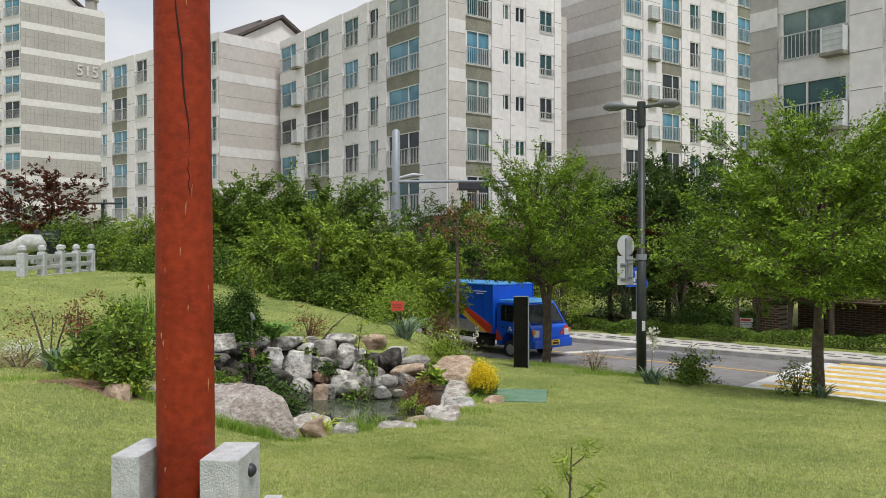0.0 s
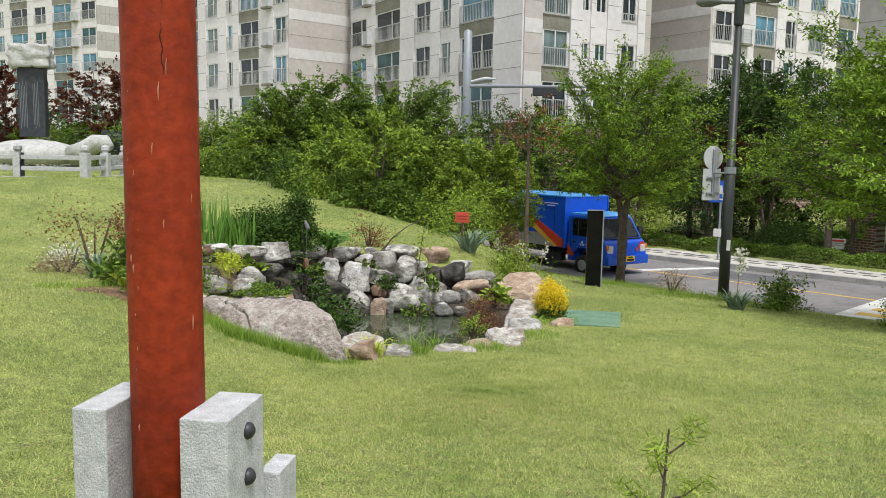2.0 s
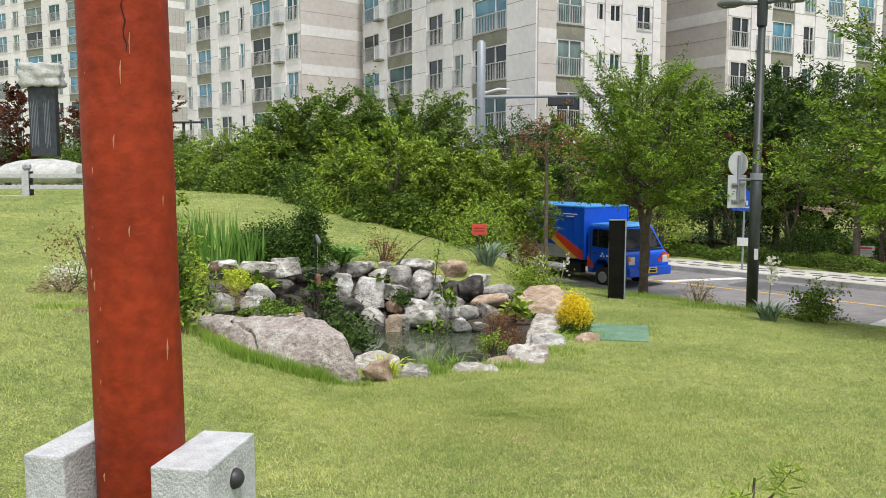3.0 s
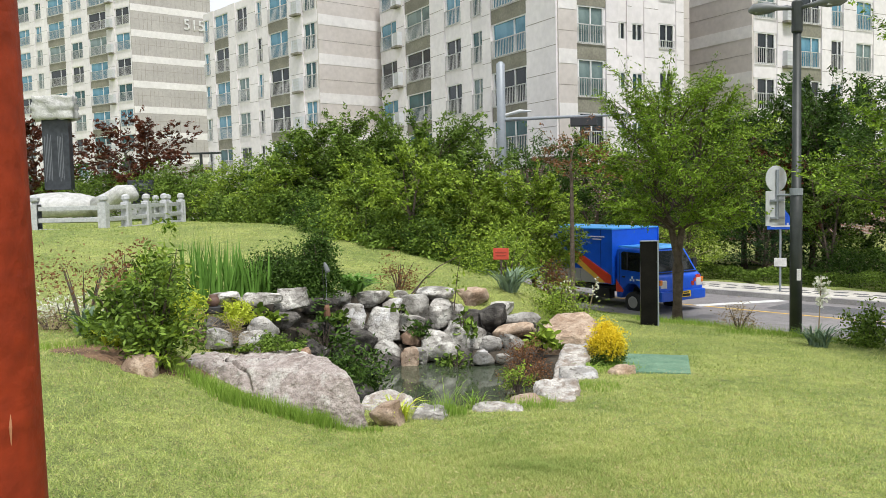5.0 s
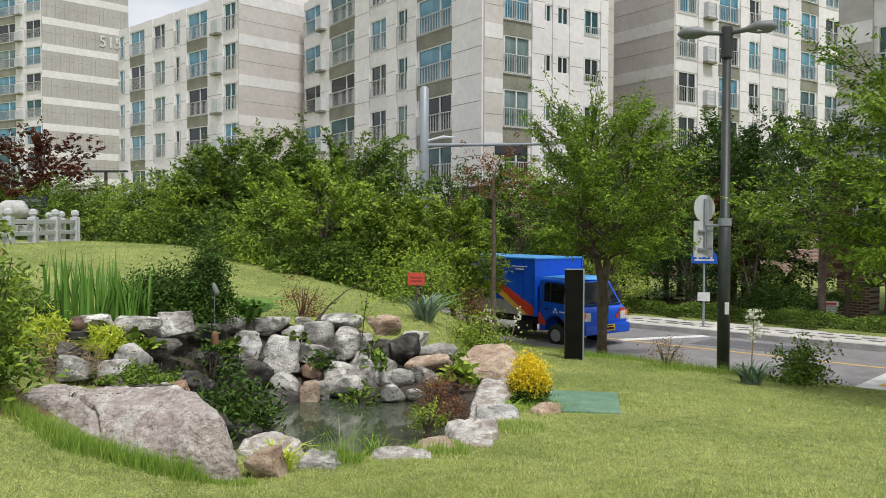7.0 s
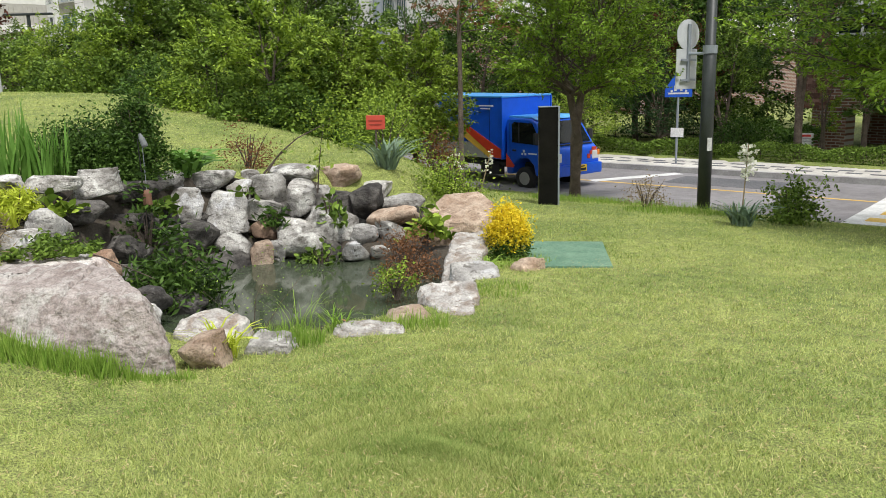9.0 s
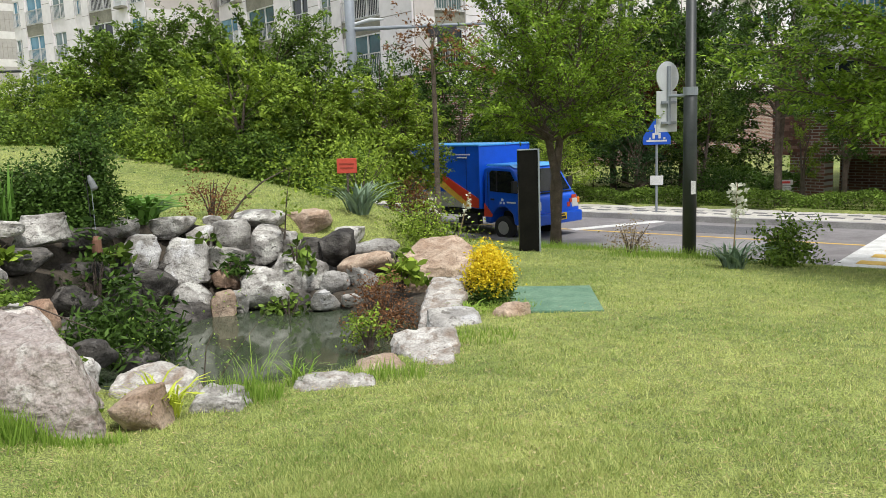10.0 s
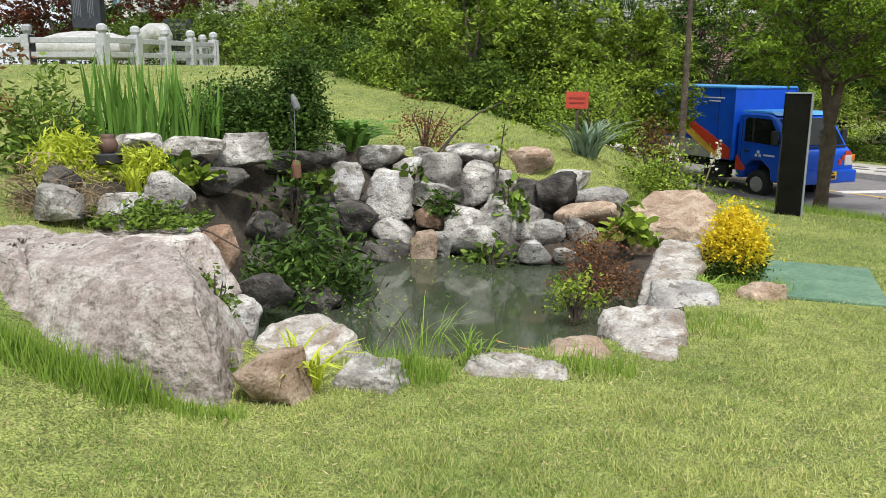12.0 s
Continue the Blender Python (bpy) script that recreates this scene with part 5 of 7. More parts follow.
def sword_plant(name, x, y, count, height, spread, width, material, label, seed, category="plant", z=None, arch=0.35, root_spread=0.25, single=False):
    """Long narrow leaves from one root, each bent in three lengths."""
    dice = np.random.default_rng(seed)
    t = thing(name, pose(x, y, gz(x, y) if z is None else z), label, category)
    bm = bmesh.new()
    for k in range(count):
        a, o = dice.uniform(0, 2 * math.pi), dice.uniform(0, 1)
        h, out = height * dice.uniform(0.6, 1.1), spread * dice.uniform(0.2, 1.0)
        c, s = math.cos(a), math.sin(a)
        ra = dice.uniform(0, 2 * math.pi)
        root = Vector((math.cos(ra) * spread * root_spread * math.sqrt(o), math.sin(ra) * spread * root_spread * math.sqrt(o), -0.02))
        side = Vector((-s, c, 0)) * width
        rows = []
        for f, w in ((0.0, 0.7), (0.4, 1.0), (0.75, 0.7), (1.0, 0.05)):
            p = root + Vector((c * out * f ** 1.6, s * out * f ** 1.6, h * (f - arch * f ** 3)))
            rows.append((bm.verts.new(p - side * w / 2), bm.verts.new(p + side * w / 2 + Vector((0, 0, 0.15 * width)))))
        for r0, r1 in zip(rows, rows[1:]):
            bm.faces.new((r0[0], r0[1], r1[1], r1[0]))
        if single:
            part("leaf", bm, material, t)
            bm = bmesh.new()
    if single:
        bm.free()
    else:
        part("foliage", bm, material, t)
    return t


def flower_spike(parent, base, height, lean, seed, n=55, size=0.07):
    dice = np.random.default_rng(seed)
    top = (base[0] + lean[0], base[1] + lean[1], base[2] + height)
    part("stalk", tube(bmesh.new(), [base, ((base[0] + top[0]) / 2, (base[1] + top[1]) / 2, base[2] + height * 0.5), top], [0.012, 0.010, 0.006], 6), M_DRY, parent, "tall flower stalk")
    f = dice.uniform(0.55, 1.0, (n, 1))
    p = np.array(base) + (np.array(top) - np.array(base)) * f + dice.normal(size=(n, 3)) * np.array([0.06, 0.06, 0.02])
    q = leaf_quads(np.repeat(p, 4, 0) + RNG.normal(size=(4 * n, 3)) * 0.012, size, size * 0.7, 0.6)
    numpy_mesh("blossom", q, 4, M_WHITEFL, parent, label="hanging white blossoms")


def hedge(name, a, b, width, height, material, label, seed, per_metre=900, leaf=0.05, z=None):
    dice = np.random.default_rng(seed)
    a, b = np.array(a, float), np.array(b, float)
    ln = np.linalg.norm(b - a)
    t = thing(name, pose(a[0], a[1], gz(*a) if z is None else z), label, "hedge")
    n = int(ln * per_metre)
    f = dice.uniform(0, 1, n)
    d = (b - a) / ln
    nr = np.array([-d[1], d[0]])
    ang = dice.uniform(-0.2, np.pi + 0.2, n)
    wob = 1 + 0.18 * np.sin(f * ln * 2.1) + 0.12 * np.sin(f * ln * 5.3 + 1)
    cx = np.cos(ang) * width / 2 * wob
    cz = np.clip(np.sin(ang), 0, 1) ** 0.55 * height * wob + dice.normal(size=n) * 0.03
    zz = np.abs(cz) * dice.uniform(0.5, 1.0, n) ** 0.3
    xy = (d * (f * ln)[:, None]) + nr * cx[:, None]
    base = ground(a[0] + xy[:, 0], a[1] + xy[:, 1]) - (gz(*a) if z is None else z)
    c = np.stack([xy[:, 0], xy[:, 1], zz + base], 1)
    numpy_mesh("foliage", leaf_quads(c, leaf, leaf * 0.5, 0, 0.2), 4, material, t)
    bm = bmesh.new()
    for k in range(int(ln * 2)):
        p = d * (k + 0.5) / 2
        g = gz(a[0] + p[0], a[1] + p[1]) - (gz(*a) if z is None else z)
        tube(bm, [(p[0], p[1], g - 0.05), (p[0] + dice.uniform(-0.1, 0.1), p[1], g + height * 0.8)], [0.015, 0.006], 5, False)
    part("branchwork", bm, M_BARK, t)["kind"] = "stuff"
    return t


# trees on the near side of the road
tree("tree", 2.45, 24.5, 6.1, 4.9, 2.3, M_ZELK, "broad young zelkova with a forked grey trunk by the kerb", 3, 50000, 0.092, 0.10, "street trees", rise=0.7, clump=0.20, drop=0.25, stems=2, outline=(0.72, 1.0, 0.86, 0.45))
tree("tree", 7.62, 17.9, 6.1, 6.4, 2.1, M_ZELK, "broad young zelkova beside the crossing", 8, 84000, 0.095, 0.12, "street trees", z=-1.75, rise=0.5, clump=0.21, drop=0.25, outline=(0.85, 1.0, 0.88, 0.5), stems=1)
tree("tree", -0.12, 20.5, 3.75, 1.5, 2.75, M_RUSTL, "thin sapling with a rusty half-dead crown", 12, 900, 0.08, 0.045, clump=0.2, stems=1)
tree("tree", -5.0, 30.0, 5.45, 6.8, 1.0, M_MIDLEAF, "dense broad green tree behind the lawn", 21, 60000, 0.15, 0.10, "trees behind the lawn", clump=0.26, rise=0.5, drop=0.3)
tree("tree", -8.2, 30.8, 4.6, 6.2, 0.9, M_MIDLEAF, "dense broad green tree behind the lawn", 22, 48000, 0.15, 0.10, "trees behind the lawn", clump=0.26, rise=0.45, drop=0.3)
tree("tree", -11.0, 34.5, 3.3, 4.6, 0.7, M_MIDLEAF, "low spreading green tree behind the mound", 23, 9000, 0.15, 0.09, "trees behind the lawn", clump=0.35, rise=0.3)
tree("tree", -3.1, 26.6, 3.6, 3.0, 0.8, M_LTLEAF, "light green feathery young tree", 24, 22000, 0.115, 0.07, "trees behind the lawn", z=-1.5, clump=0.2, drop=0.35)
tree("tree", -1.25, 26.2, 3.5, 2.7, 0.8, M_LTLEAF, "light green feathery young tree", 25, 20000, 0.115, 0.07, "trees behind the lawn", z=-1.6, clump=0.2, drop=0.35)
tree("tree", -4.5, 25.2, 2.9, 2.4, 1.0, M_LTLEAF, "small light-leaved tree at the lawn edge", 26, 3500, 0.15, 0.05, "trees behind the lawn", clump=0.18)
tree("tree", -14.5, 37.5, 2.9, 5.0, 0.5, M_MIDLEAF, "low spreading green tree behind the mound", 27, 8000, 0.16, 0.09, "trees behind the lawn", clump=0.4, rise=0.3)
tree("tree", -19.0, 40.0, 3.2, 6.0, 0.5, M_MIDLEAF, "low spreading green tree behind the mound", 28, 8000, 0.16, 0.09, "trees behind the lawn", clump=0.4, rise=0.3)
tree("maple_tree", -18.9, 36.5, 4.4, 6.0, 1.3, M_MAPLE, "dark red maple behind the monument", 31, 6500, 0.2, 0.12, clump=0.22, outline=(0.6, 1.0, 0.8, 0.4))
tree("maple_tree", -24.5, 36.5, 4.3, 5.0, 1.0, M_MAPLE, "dark red maple behind the monument", 32, 9000, 0.2, 0.11, clump=0.24)
# gardens across the road
FAR_Z = -1.93
tree("tree", 4.2, 40.5, 6.0, 5.0, 1.6, M_MIDLEAF, "green tree in the garden across the road", 41, 8000, 0.18, 0.12, "garden trees", z=FAR_Z, clump=0.4)
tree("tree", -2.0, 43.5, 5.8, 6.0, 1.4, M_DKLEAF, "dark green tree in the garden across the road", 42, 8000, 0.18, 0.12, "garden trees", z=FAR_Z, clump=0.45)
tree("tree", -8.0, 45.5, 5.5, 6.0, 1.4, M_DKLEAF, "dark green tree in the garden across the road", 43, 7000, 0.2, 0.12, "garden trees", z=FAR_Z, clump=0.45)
tree("tree", 9.2, 35.6, 4.5, 3.2, 0.8, M_MIDLEAF, "leafy young tree before the brick wall", 44, 8000, 0.14, 0.08, "garden trees", z=FAR_Z, clump=0.28)
tree("maple_tree", 7.6, 37.2, 5.0, 3.6, 1.3, M_MAPLE, "dark red maple in the far garden", 45, 6000, 0.13, 0.09, z=FAR_Z, clump=0.3)
tree("tree", 11.3, 32.2, 2.8, 1.2, 0.8, M_LTLEAF, "small light green tree on the far lawn", 46, 1300, 0.11, 0.05, "garden trees", z=FAR_Z, clump=0.22)
tree("tree", 12.2, 31.3, 3.5, 1.5, 1.2, M_DKLEAF, "dark green tree before the brick wall", 47, 3000, 0.12, 0.08, "garden trees", z=FAR_Z, clump=0.28)
tree("tree", 8.2, 43.0, 7.0, 6.0, 1.6, M_DKLEAF, "dark green tree in the far garden", 49, 8000, 0.18, 0.12, "garden trees", z=FAR_Z, clump=0.45)
tree("conifer", 6.9, 35.4, 3.1, 3.0, 0.4, M_PINE, "low dark conifer in the far garden", 51, 8000, 0.10, 0.09, z=FAR_Z, clump=0.3, rise=0.35)
tree("conifer", 4.0, 34.8, 2.3, 3.2, 0.6, M_LTLEAF, "clipped spreading juniper in the far garden", 52, 7000, 0.09, 0.08, z=FAR_Z, clump=0.28, rise=0.15)
x0, y0 = from_sn(-40, 30.75)
x1, y1 = from_sn(6, 30.75)
hedge("hedge", (x0, y0), (x1, y1), 0.8, 0.45, M_MIDLEAF, "low clipped hedge behind the far pavement", 61, 1300, 0.09, FAR_Z)
shrub("shrub", 2.6, 36.2, 3.2, 2.0, 1.0, M_MIDLEAF, "low green bushes in the far garden", 62, 3000, 0.09, z=FAR_Z)
shrub("shrub", 8.9, 33.6, 2.6, 1.6, 1.3, M_DKLEAF, "dark bushes in the far garden", 63, 3000, 0.09, z=FAR_Z)
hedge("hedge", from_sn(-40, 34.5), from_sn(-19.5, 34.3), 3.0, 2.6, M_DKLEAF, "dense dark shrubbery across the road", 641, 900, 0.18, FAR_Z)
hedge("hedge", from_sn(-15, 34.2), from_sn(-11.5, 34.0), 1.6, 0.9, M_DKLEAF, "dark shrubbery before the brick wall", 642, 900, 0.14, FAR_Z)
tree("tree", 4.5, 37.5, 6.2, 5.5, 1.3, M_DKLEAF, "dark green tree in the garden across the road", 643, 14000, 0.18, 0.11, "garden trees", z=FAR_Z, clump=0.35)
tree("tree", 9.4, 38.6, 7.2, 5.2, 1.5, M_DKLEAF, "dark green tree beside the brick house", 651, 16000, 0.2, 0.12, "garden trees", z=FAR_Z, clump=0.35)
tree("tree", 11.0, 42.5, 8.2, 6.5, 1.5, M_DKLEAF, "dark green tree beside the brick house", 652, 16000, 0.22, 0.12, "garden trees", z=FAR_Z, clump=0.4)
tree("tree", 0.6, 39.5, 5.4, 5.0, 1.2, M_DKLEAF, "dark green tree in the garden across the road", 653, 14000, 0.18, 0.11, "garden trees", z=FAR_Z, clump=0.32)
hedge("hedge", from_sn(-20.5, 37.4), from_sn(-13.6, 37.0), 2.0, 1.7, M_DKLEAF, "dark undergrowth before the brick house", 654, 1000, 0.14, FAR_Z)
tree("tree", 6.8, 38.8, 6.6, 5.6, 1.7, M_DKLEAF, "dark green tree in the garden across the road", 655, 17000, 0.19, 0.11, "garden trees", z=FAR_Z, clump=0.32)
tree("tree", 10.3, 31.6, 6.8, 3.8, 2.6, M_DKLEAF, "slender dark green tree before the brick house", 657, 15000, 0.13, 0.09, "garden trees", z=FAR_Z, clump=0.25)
tree("tree", 13.4, 30.6, 5.6, 3.6, 1.9, M_MIDLEAF, "green tree before the brick house", 656, 9000, 0.15, 0.09, "garden trees", z=FAR_Z, clump=0.28)
# planting along the back of the lawn
bank = random.Random(64)
for k in range(34):
    f = (k + bank.uniform(0.1, 0.9)) / 34
    bx, by = float(np.interp(f, [0, 0.5, 1], [-12.8, -7.0, -1.6])), float(np.interp(f, [0, 0.5, 1], [30.5, 26.1, 22.7]))
    leafage, words, size = bank.choice(((M_MIDLEAF, "rough green shrub along the back of the lawn", 0.10), (M_LTLEAF, "fresh light green shrub along the back of the lawn", 0.09), (M_DKLEAF, "dark green shrub along the back of the lawn", 0.08), (M_MIDLEAF, "leafy green shrub along the back of the lawn", 0.12)))
    tall = bank.uniform(0.5, 1.15)
    shrub("shrub", bx + bank.uniform(-0.3, 0.5), by + bank.uniform(-0.2, 0.7), bank.uniform(0.8, 1.5), bank.uniform(0.7, 1.1), tall, leafage, words, 1000 + k, int(1500 * tall + 500), size, group="shrubs behind the lawn", ragged=0.6, upward=0.35)
for bx, by, w, h, leafage, sd in ((-6.4, 27.6, 2.4, 2.3, M_LTLEAF, 1), (-9.6, 29.6, 2.8, 2.2, M_LTLEAF, 2), (-12.6, 32.4, 3.0, 2.3, M_LTLEAF, 3), (-15.6, 34.4, 3.2, 2.2, M_MIDLEAF, 4), (-3.9, 25.8, 2.0, 1.9, M_MIDLEAF, 5), (-1.9, 25.0, 1.5, 1.6, M_LTLEAF, 6), (-18.2, 36.0, 3.0, 1.9, M_LTLEAF, 7)):
    tree("large_shrub", bx, by, h, w, 0.25, leafage, "large spreading green shrub behind the lawn", 1100 + sd, 9000, 0.11, 0.05, "shrubs behind the lawn", "shrub", clump=0.22, stems=3)
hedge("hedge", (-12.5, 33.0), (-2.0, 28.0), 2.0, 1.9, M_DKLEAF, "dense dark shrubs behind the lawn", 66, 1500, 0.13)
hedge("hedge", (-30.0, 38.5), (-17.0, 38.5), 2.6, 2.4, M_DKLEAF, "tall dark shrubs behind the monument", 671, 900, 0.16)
hedge("hedge", (-26.0, 38.0), (-12.5, 33.0), 2.2, 1.7, M_MIDLEAF, "dense shrubs behind the mound", 67, 1000, 0.13)
shrub("shrub", -1.6, 22.0, 1.9, 1.3, 1.2, M_LTLEAF, "ragged light green bush", 68, 2500, 0.07)
shrub("shrub", -0.6, 21.9, 1.0, 0.8, 0.95, M_RUSTL, "dry rust-brown bush beside the truck", 69, 1500, 0.06)
# round the pond
shrub("shrub", -6.35, 14.75, 1.1, 0.8, 0.95, M_MIDLEAF, "leafy green shrub with long leaves behind the bed", 701, 1700, 0.11, leaf_w=0.3, ragged=0.7, upward=0.3)
shrub("shrub", -6.75, 14.5, 0.7, 0.6, 1.15, M_RUSTL, "thin reddish shrub in the bed", 702, 420, 0.07, ragged=0.8, lift=0.5)
shrub("shrub", -4.98, 16.6, 1.8, 1.1, 0.8, M_DKLEAF, "dense dark evergreen bush on the bank", 71, 15000, 0.06)
shrub("shrub", -4.38, 16.55, 0.7, 0.7, 1.3, M_DKLEAF, "dense dark evergreen bush on the bank", 72, 7000, 0.06)
shrub("shrub", -4.58, 11.3, 0.85, 0.8, 1.25, M_MIDLEAF, "tall leafy green shrub with broad leaves beside the rock", 73, 2600, 0.09, upward=0.3, leaf_w=0.36, ragged=0.8, stems=12, lift=0.2)
shrub("shrub", -4.55, 11.42, 0.6, 0.55, 1.45, M_LTLEAF, "tall leafy green shrub with fresh tips beside the rock", 731, 1500, 0.09, upward=0.4, leaf_w=0.36, ragged=0.6)
shrub("shrub", -5.3, 12.0, 0.9, 0.8, 0.8, M_MIDLEAF, "leafy green perennials in the bed", 74, 900, 0.12, leaf_w=0.4)
sword_plant("daylily", -5.75, 12.2, 60, 0.6, 0.5, 0.04, M_TUFT, "arching green daylily leaves in the bed", 741, arch=0.4)
sword_plant("daylily", -5.3, 11.75, 40, 0.4, 0.4, 0.035, M_LIME, "yellow-green striped leaves in the bed", 742, arch=0.45)
sword_plant("agave", -6.3, 12.8, 40, 0.55, 0.5, 0.05, M_YUCCA, "grey-green sword leaves in the bed", 743, arch=0.3)
shrub("shrub", -6.6, 13.2, 1.6, 0.9, 0.95, M_RUSTL, "thin reddish shrub behind the bed", 75, 700, 0.05, ragged=0.7, lift=0.6)
shrub("shrub", -7.4, 13.9, 1.0, 0.7, 0.42, M_WHITEFL, "white flowering low plants in the bed", 751, 500, 0.06)
shrub("shrub", -7.2, 13.3, 1.2, 0.7, 0.3, M_DRY, "dry brown stems in the bed", 76, 900, 0.08, leaf_w=0.15)
shrub("shrub", -4.75, 13.0, 0.9, 0.5, 0.42, M_DRY, "bundle of dry grey stems beside the rock", 761, 900, 0.16, leaf_w=0.06, upward=0.1)
shrub("shrub", -6.6, 15.6, 1.2, 0.9, 0.7, M_DKLEAF, "dark spreading shrub behind the bed", 762, 1500, 0.07)
shrub("golden_shrub", 0.42, 15.3, 0.48, 0.44, 0.67, M_GOLD, "bright yellow evergreen bush by the pond", 77, 7500, 0.04, lift=0.20, upward=0.5, leaf_w=0.5)
shrub("shrub", 0.40, 15.3, 0.52, 0.46, 0.50, M_DKLEAF, "dark green lower leaves of the yellow bush", 771, 2600, 0.045)
shrub("lime_shrub", -5.7, 14.35, 0.75, 0.5, 0.5, M_LIME, "lime yellow dwarf bamboo", 78, 3000, 0.10, upward=0.5, leaf_w=0.2, z=-0.45)
shrub("lime_shrub", -5.0, 14.55, 0.45, 0.35, 0.34, M_LIME, "lime yellow dwarf bamboo", 79, 1600, 0.09, upward=0.5, leaf_w=0.2, z=-0.4)
sword_plant("iris", -5.95, 15.75, 120, 1.3, 0.24, 0.046, M_IRIS, "upright clump of green iris leaves", 81, arch=0.05, root_spread=2.2, single=True)
sword_plant("iris", -5.35, 15.9, 80, 0.85, 0.20, 0.04, M_IRIS, "upright clump of green iris leaves", 82, arch=0.05, root_spread=1.8, single=True)
sword_plant("hosta", -3.98, 17.2, 90, 0.62, 0.6, 0.085, M_IRIS, "dense hosta with long arching green leaves", 83, arch=0.45, single=True)
shrub("shrub", -3.35, 18.2, 0.9, 0.7, 0.65, M_RUSTL, "reddish low bush on the bank", 84, 900, 0.05)
sword_plant("yucca", -1.28, 18.55, 90, 0.62, 0.6, 0.035, M_YUCCA, "blue-green yucca on the bank", 85, arch=0.25, single=True)
shrub("shrub", -0.35, 18.5, 1.2, 0.8, 0.68, M_LTLEAF, "yellow-green low bush on the bank", 86, 3400, 0.05, ragged=0.8)
shrub("shrub", -0.1, 17.9, 0.9, 0.5, 0.28, M_DRY, "dry grasses on the bank", 87, 700, 0.07)
fl = sword_plant("yucca", 4.15, 18.3, 60, 0.55, 0.6, 0.04, M_YUCCA, "green yucca with a flower stalk on the lawn", 88, arch=0.3)
flower_spike(fl, (0, 0, 0.1), 1.15, (0.05, 0.0), 1)
fl = shrub("weed", 0.05, 19.0, 0.5, 0.4, 0.45, M_LTLEAF, "thin weed with hanging pale blossoms", 89, 200, 0.06)
flower_spike(fl, (-0.1, 0, 0.1), 0.8, (-0.2, 0.05), 2, 16, 0.045)
flower_spike(fl, (0.1, 0, 0.1), 0.75, (0.2, 0.05), 3, 16, 0.045)
shrub("shrub", 5.15, 18.9, 0.75, 0.65, 0.72, M_MIDLEAF, "ragged green bush at the lawn edge", 90, 2600, 0.075, ragged=0.8, upward=0.5)
shrub("weed", 3.35, 21.3, 1.0, 0.7, 0.6, M_DRY, "dry weeds at the kerb", 91, 900, 0.05)
shrub("shrub", 6.95, 17.4, 0.9, 0.7, 0.75, M_MIDLEAF, "green bush with white flowers under the tree", 92, 1500, 0.06)
sword_plant("yucca", 7.35, 17.2, 30, 0.4, 0.4, 0.04, M_YUCCA, "small blue-green yucca under the tree", 93, arch=0.25)
shrub("shrub", -0.82, 15.2, 0.75, 0.7, 0.65, M_RUSTL, "rust-red bush at the water", 94, 2200, 0.04, z=-1.35)
shrub("shrub", -0.85, 14.3, 0.45, 0.4, 0.35, M_LTLEAF, "small yellow-green bush at the water", 95, 500, 0.05, z=-1.3)
shrub("rhubarb_plant", -0.6, 16.1, 0.65, 0.5, 0.45, M_LTLEAF, "large-leaved green plant among the rocks", 96, 130, 0.15, z=-1.1, upward=0.3, leaf_w=0.55)
shrub("willow_branch", -3.3, 14.4, 1.2, 0.8, 0.6, M_DKLEAF, "dark drooping shrub over the water", 97, 2000, 0.12, z=-1.35, upward=-0.6, leaf_w=0.25)
shrub("willow_branch", -4.0, 15.6, 1.0, 0.7, 0.75, M_DKLEAF, "dark leafy shrub before the wall", 98, 420, 0.12, z=-1.05, upward=-0.3, leaf_w=0.35)
shrub("ground_cover", -3.95, 13.05, 1.1, 0.7, 0.14, M_MIDLEAF, "creeping green ground cover on the rocks", 99, 1600, 0.06, z=-0.5)
shrub("fern", -2.67, 16.65, 0.45, 0.3, 0.28, M_DKLEAF, "dark green fern between the rocks", 111, 160, 0.16, z=-0.98, leaf_w=0.25)
shrub("ivy", -1.94, 16.85, 0.45, 0.3, 0.5, M_MIDLEAF, "broad-leaved creeper on the rocks", 112, 90, 0.13, z=-1.0, leaf_w=0.8)
shrub("ivy", -3.99, 16.05, 0.5, 0.3, 0.3, M_MIDLEAF, "broad-leaved creeper on the rocks", 113, 60, 0.14, z=-0.7, leaf_w=0.8)
shrub("ivy", -3.06, 16.75, 0.4, 0.25, 0.2, M_MIDLEAF, "broad-leaved creeper on the rocks", 114, 40, 0.12, z=-0.62, leaf_w=0.8)
shrub("ivy", -1.99, 16.3, 0.6, 0.3, 0.3, M_MIDLEAF, "creeping plant at the waterline", 115, 120, 0.10, z=-1.42, leaf_w=0.6)
shrub("ivy", -4.75, 14.8, 0.7, 0.4, 0.22, M_LTLEAF, "broad-leaved creeper on the capstones", 116, 110, 0.13, z=-0.42, leaf_w=0.7)
shrub("ivy", -2.9, 12.25, 0.35, 0.4, 0.5, M_MIDLEAF, "small-leaved vine beside the slab rock", 117, 500, 0.05, z=-1.05, leaf_w=0.5)
shrub("ivy", -2.45, 11.35, 0.35, 0.3, 0.22, M_LTLEAF, "low weeds at the foot of the slab rock", 118, 200, 0.07)
sword_plant("grass_clump", -1.9, 11.45, 60, 0.42, 0.4, 0.016, M_LIME, "pale green grass clump at the stones", 100, arch=0.4)
sword_plant("grass_clump", -4.9, 14.25, 40, 0.35, 0.35, 0.02, M_LIME, "striped grass clump among the rocks", 101, arch=0.4, z=-0.45)

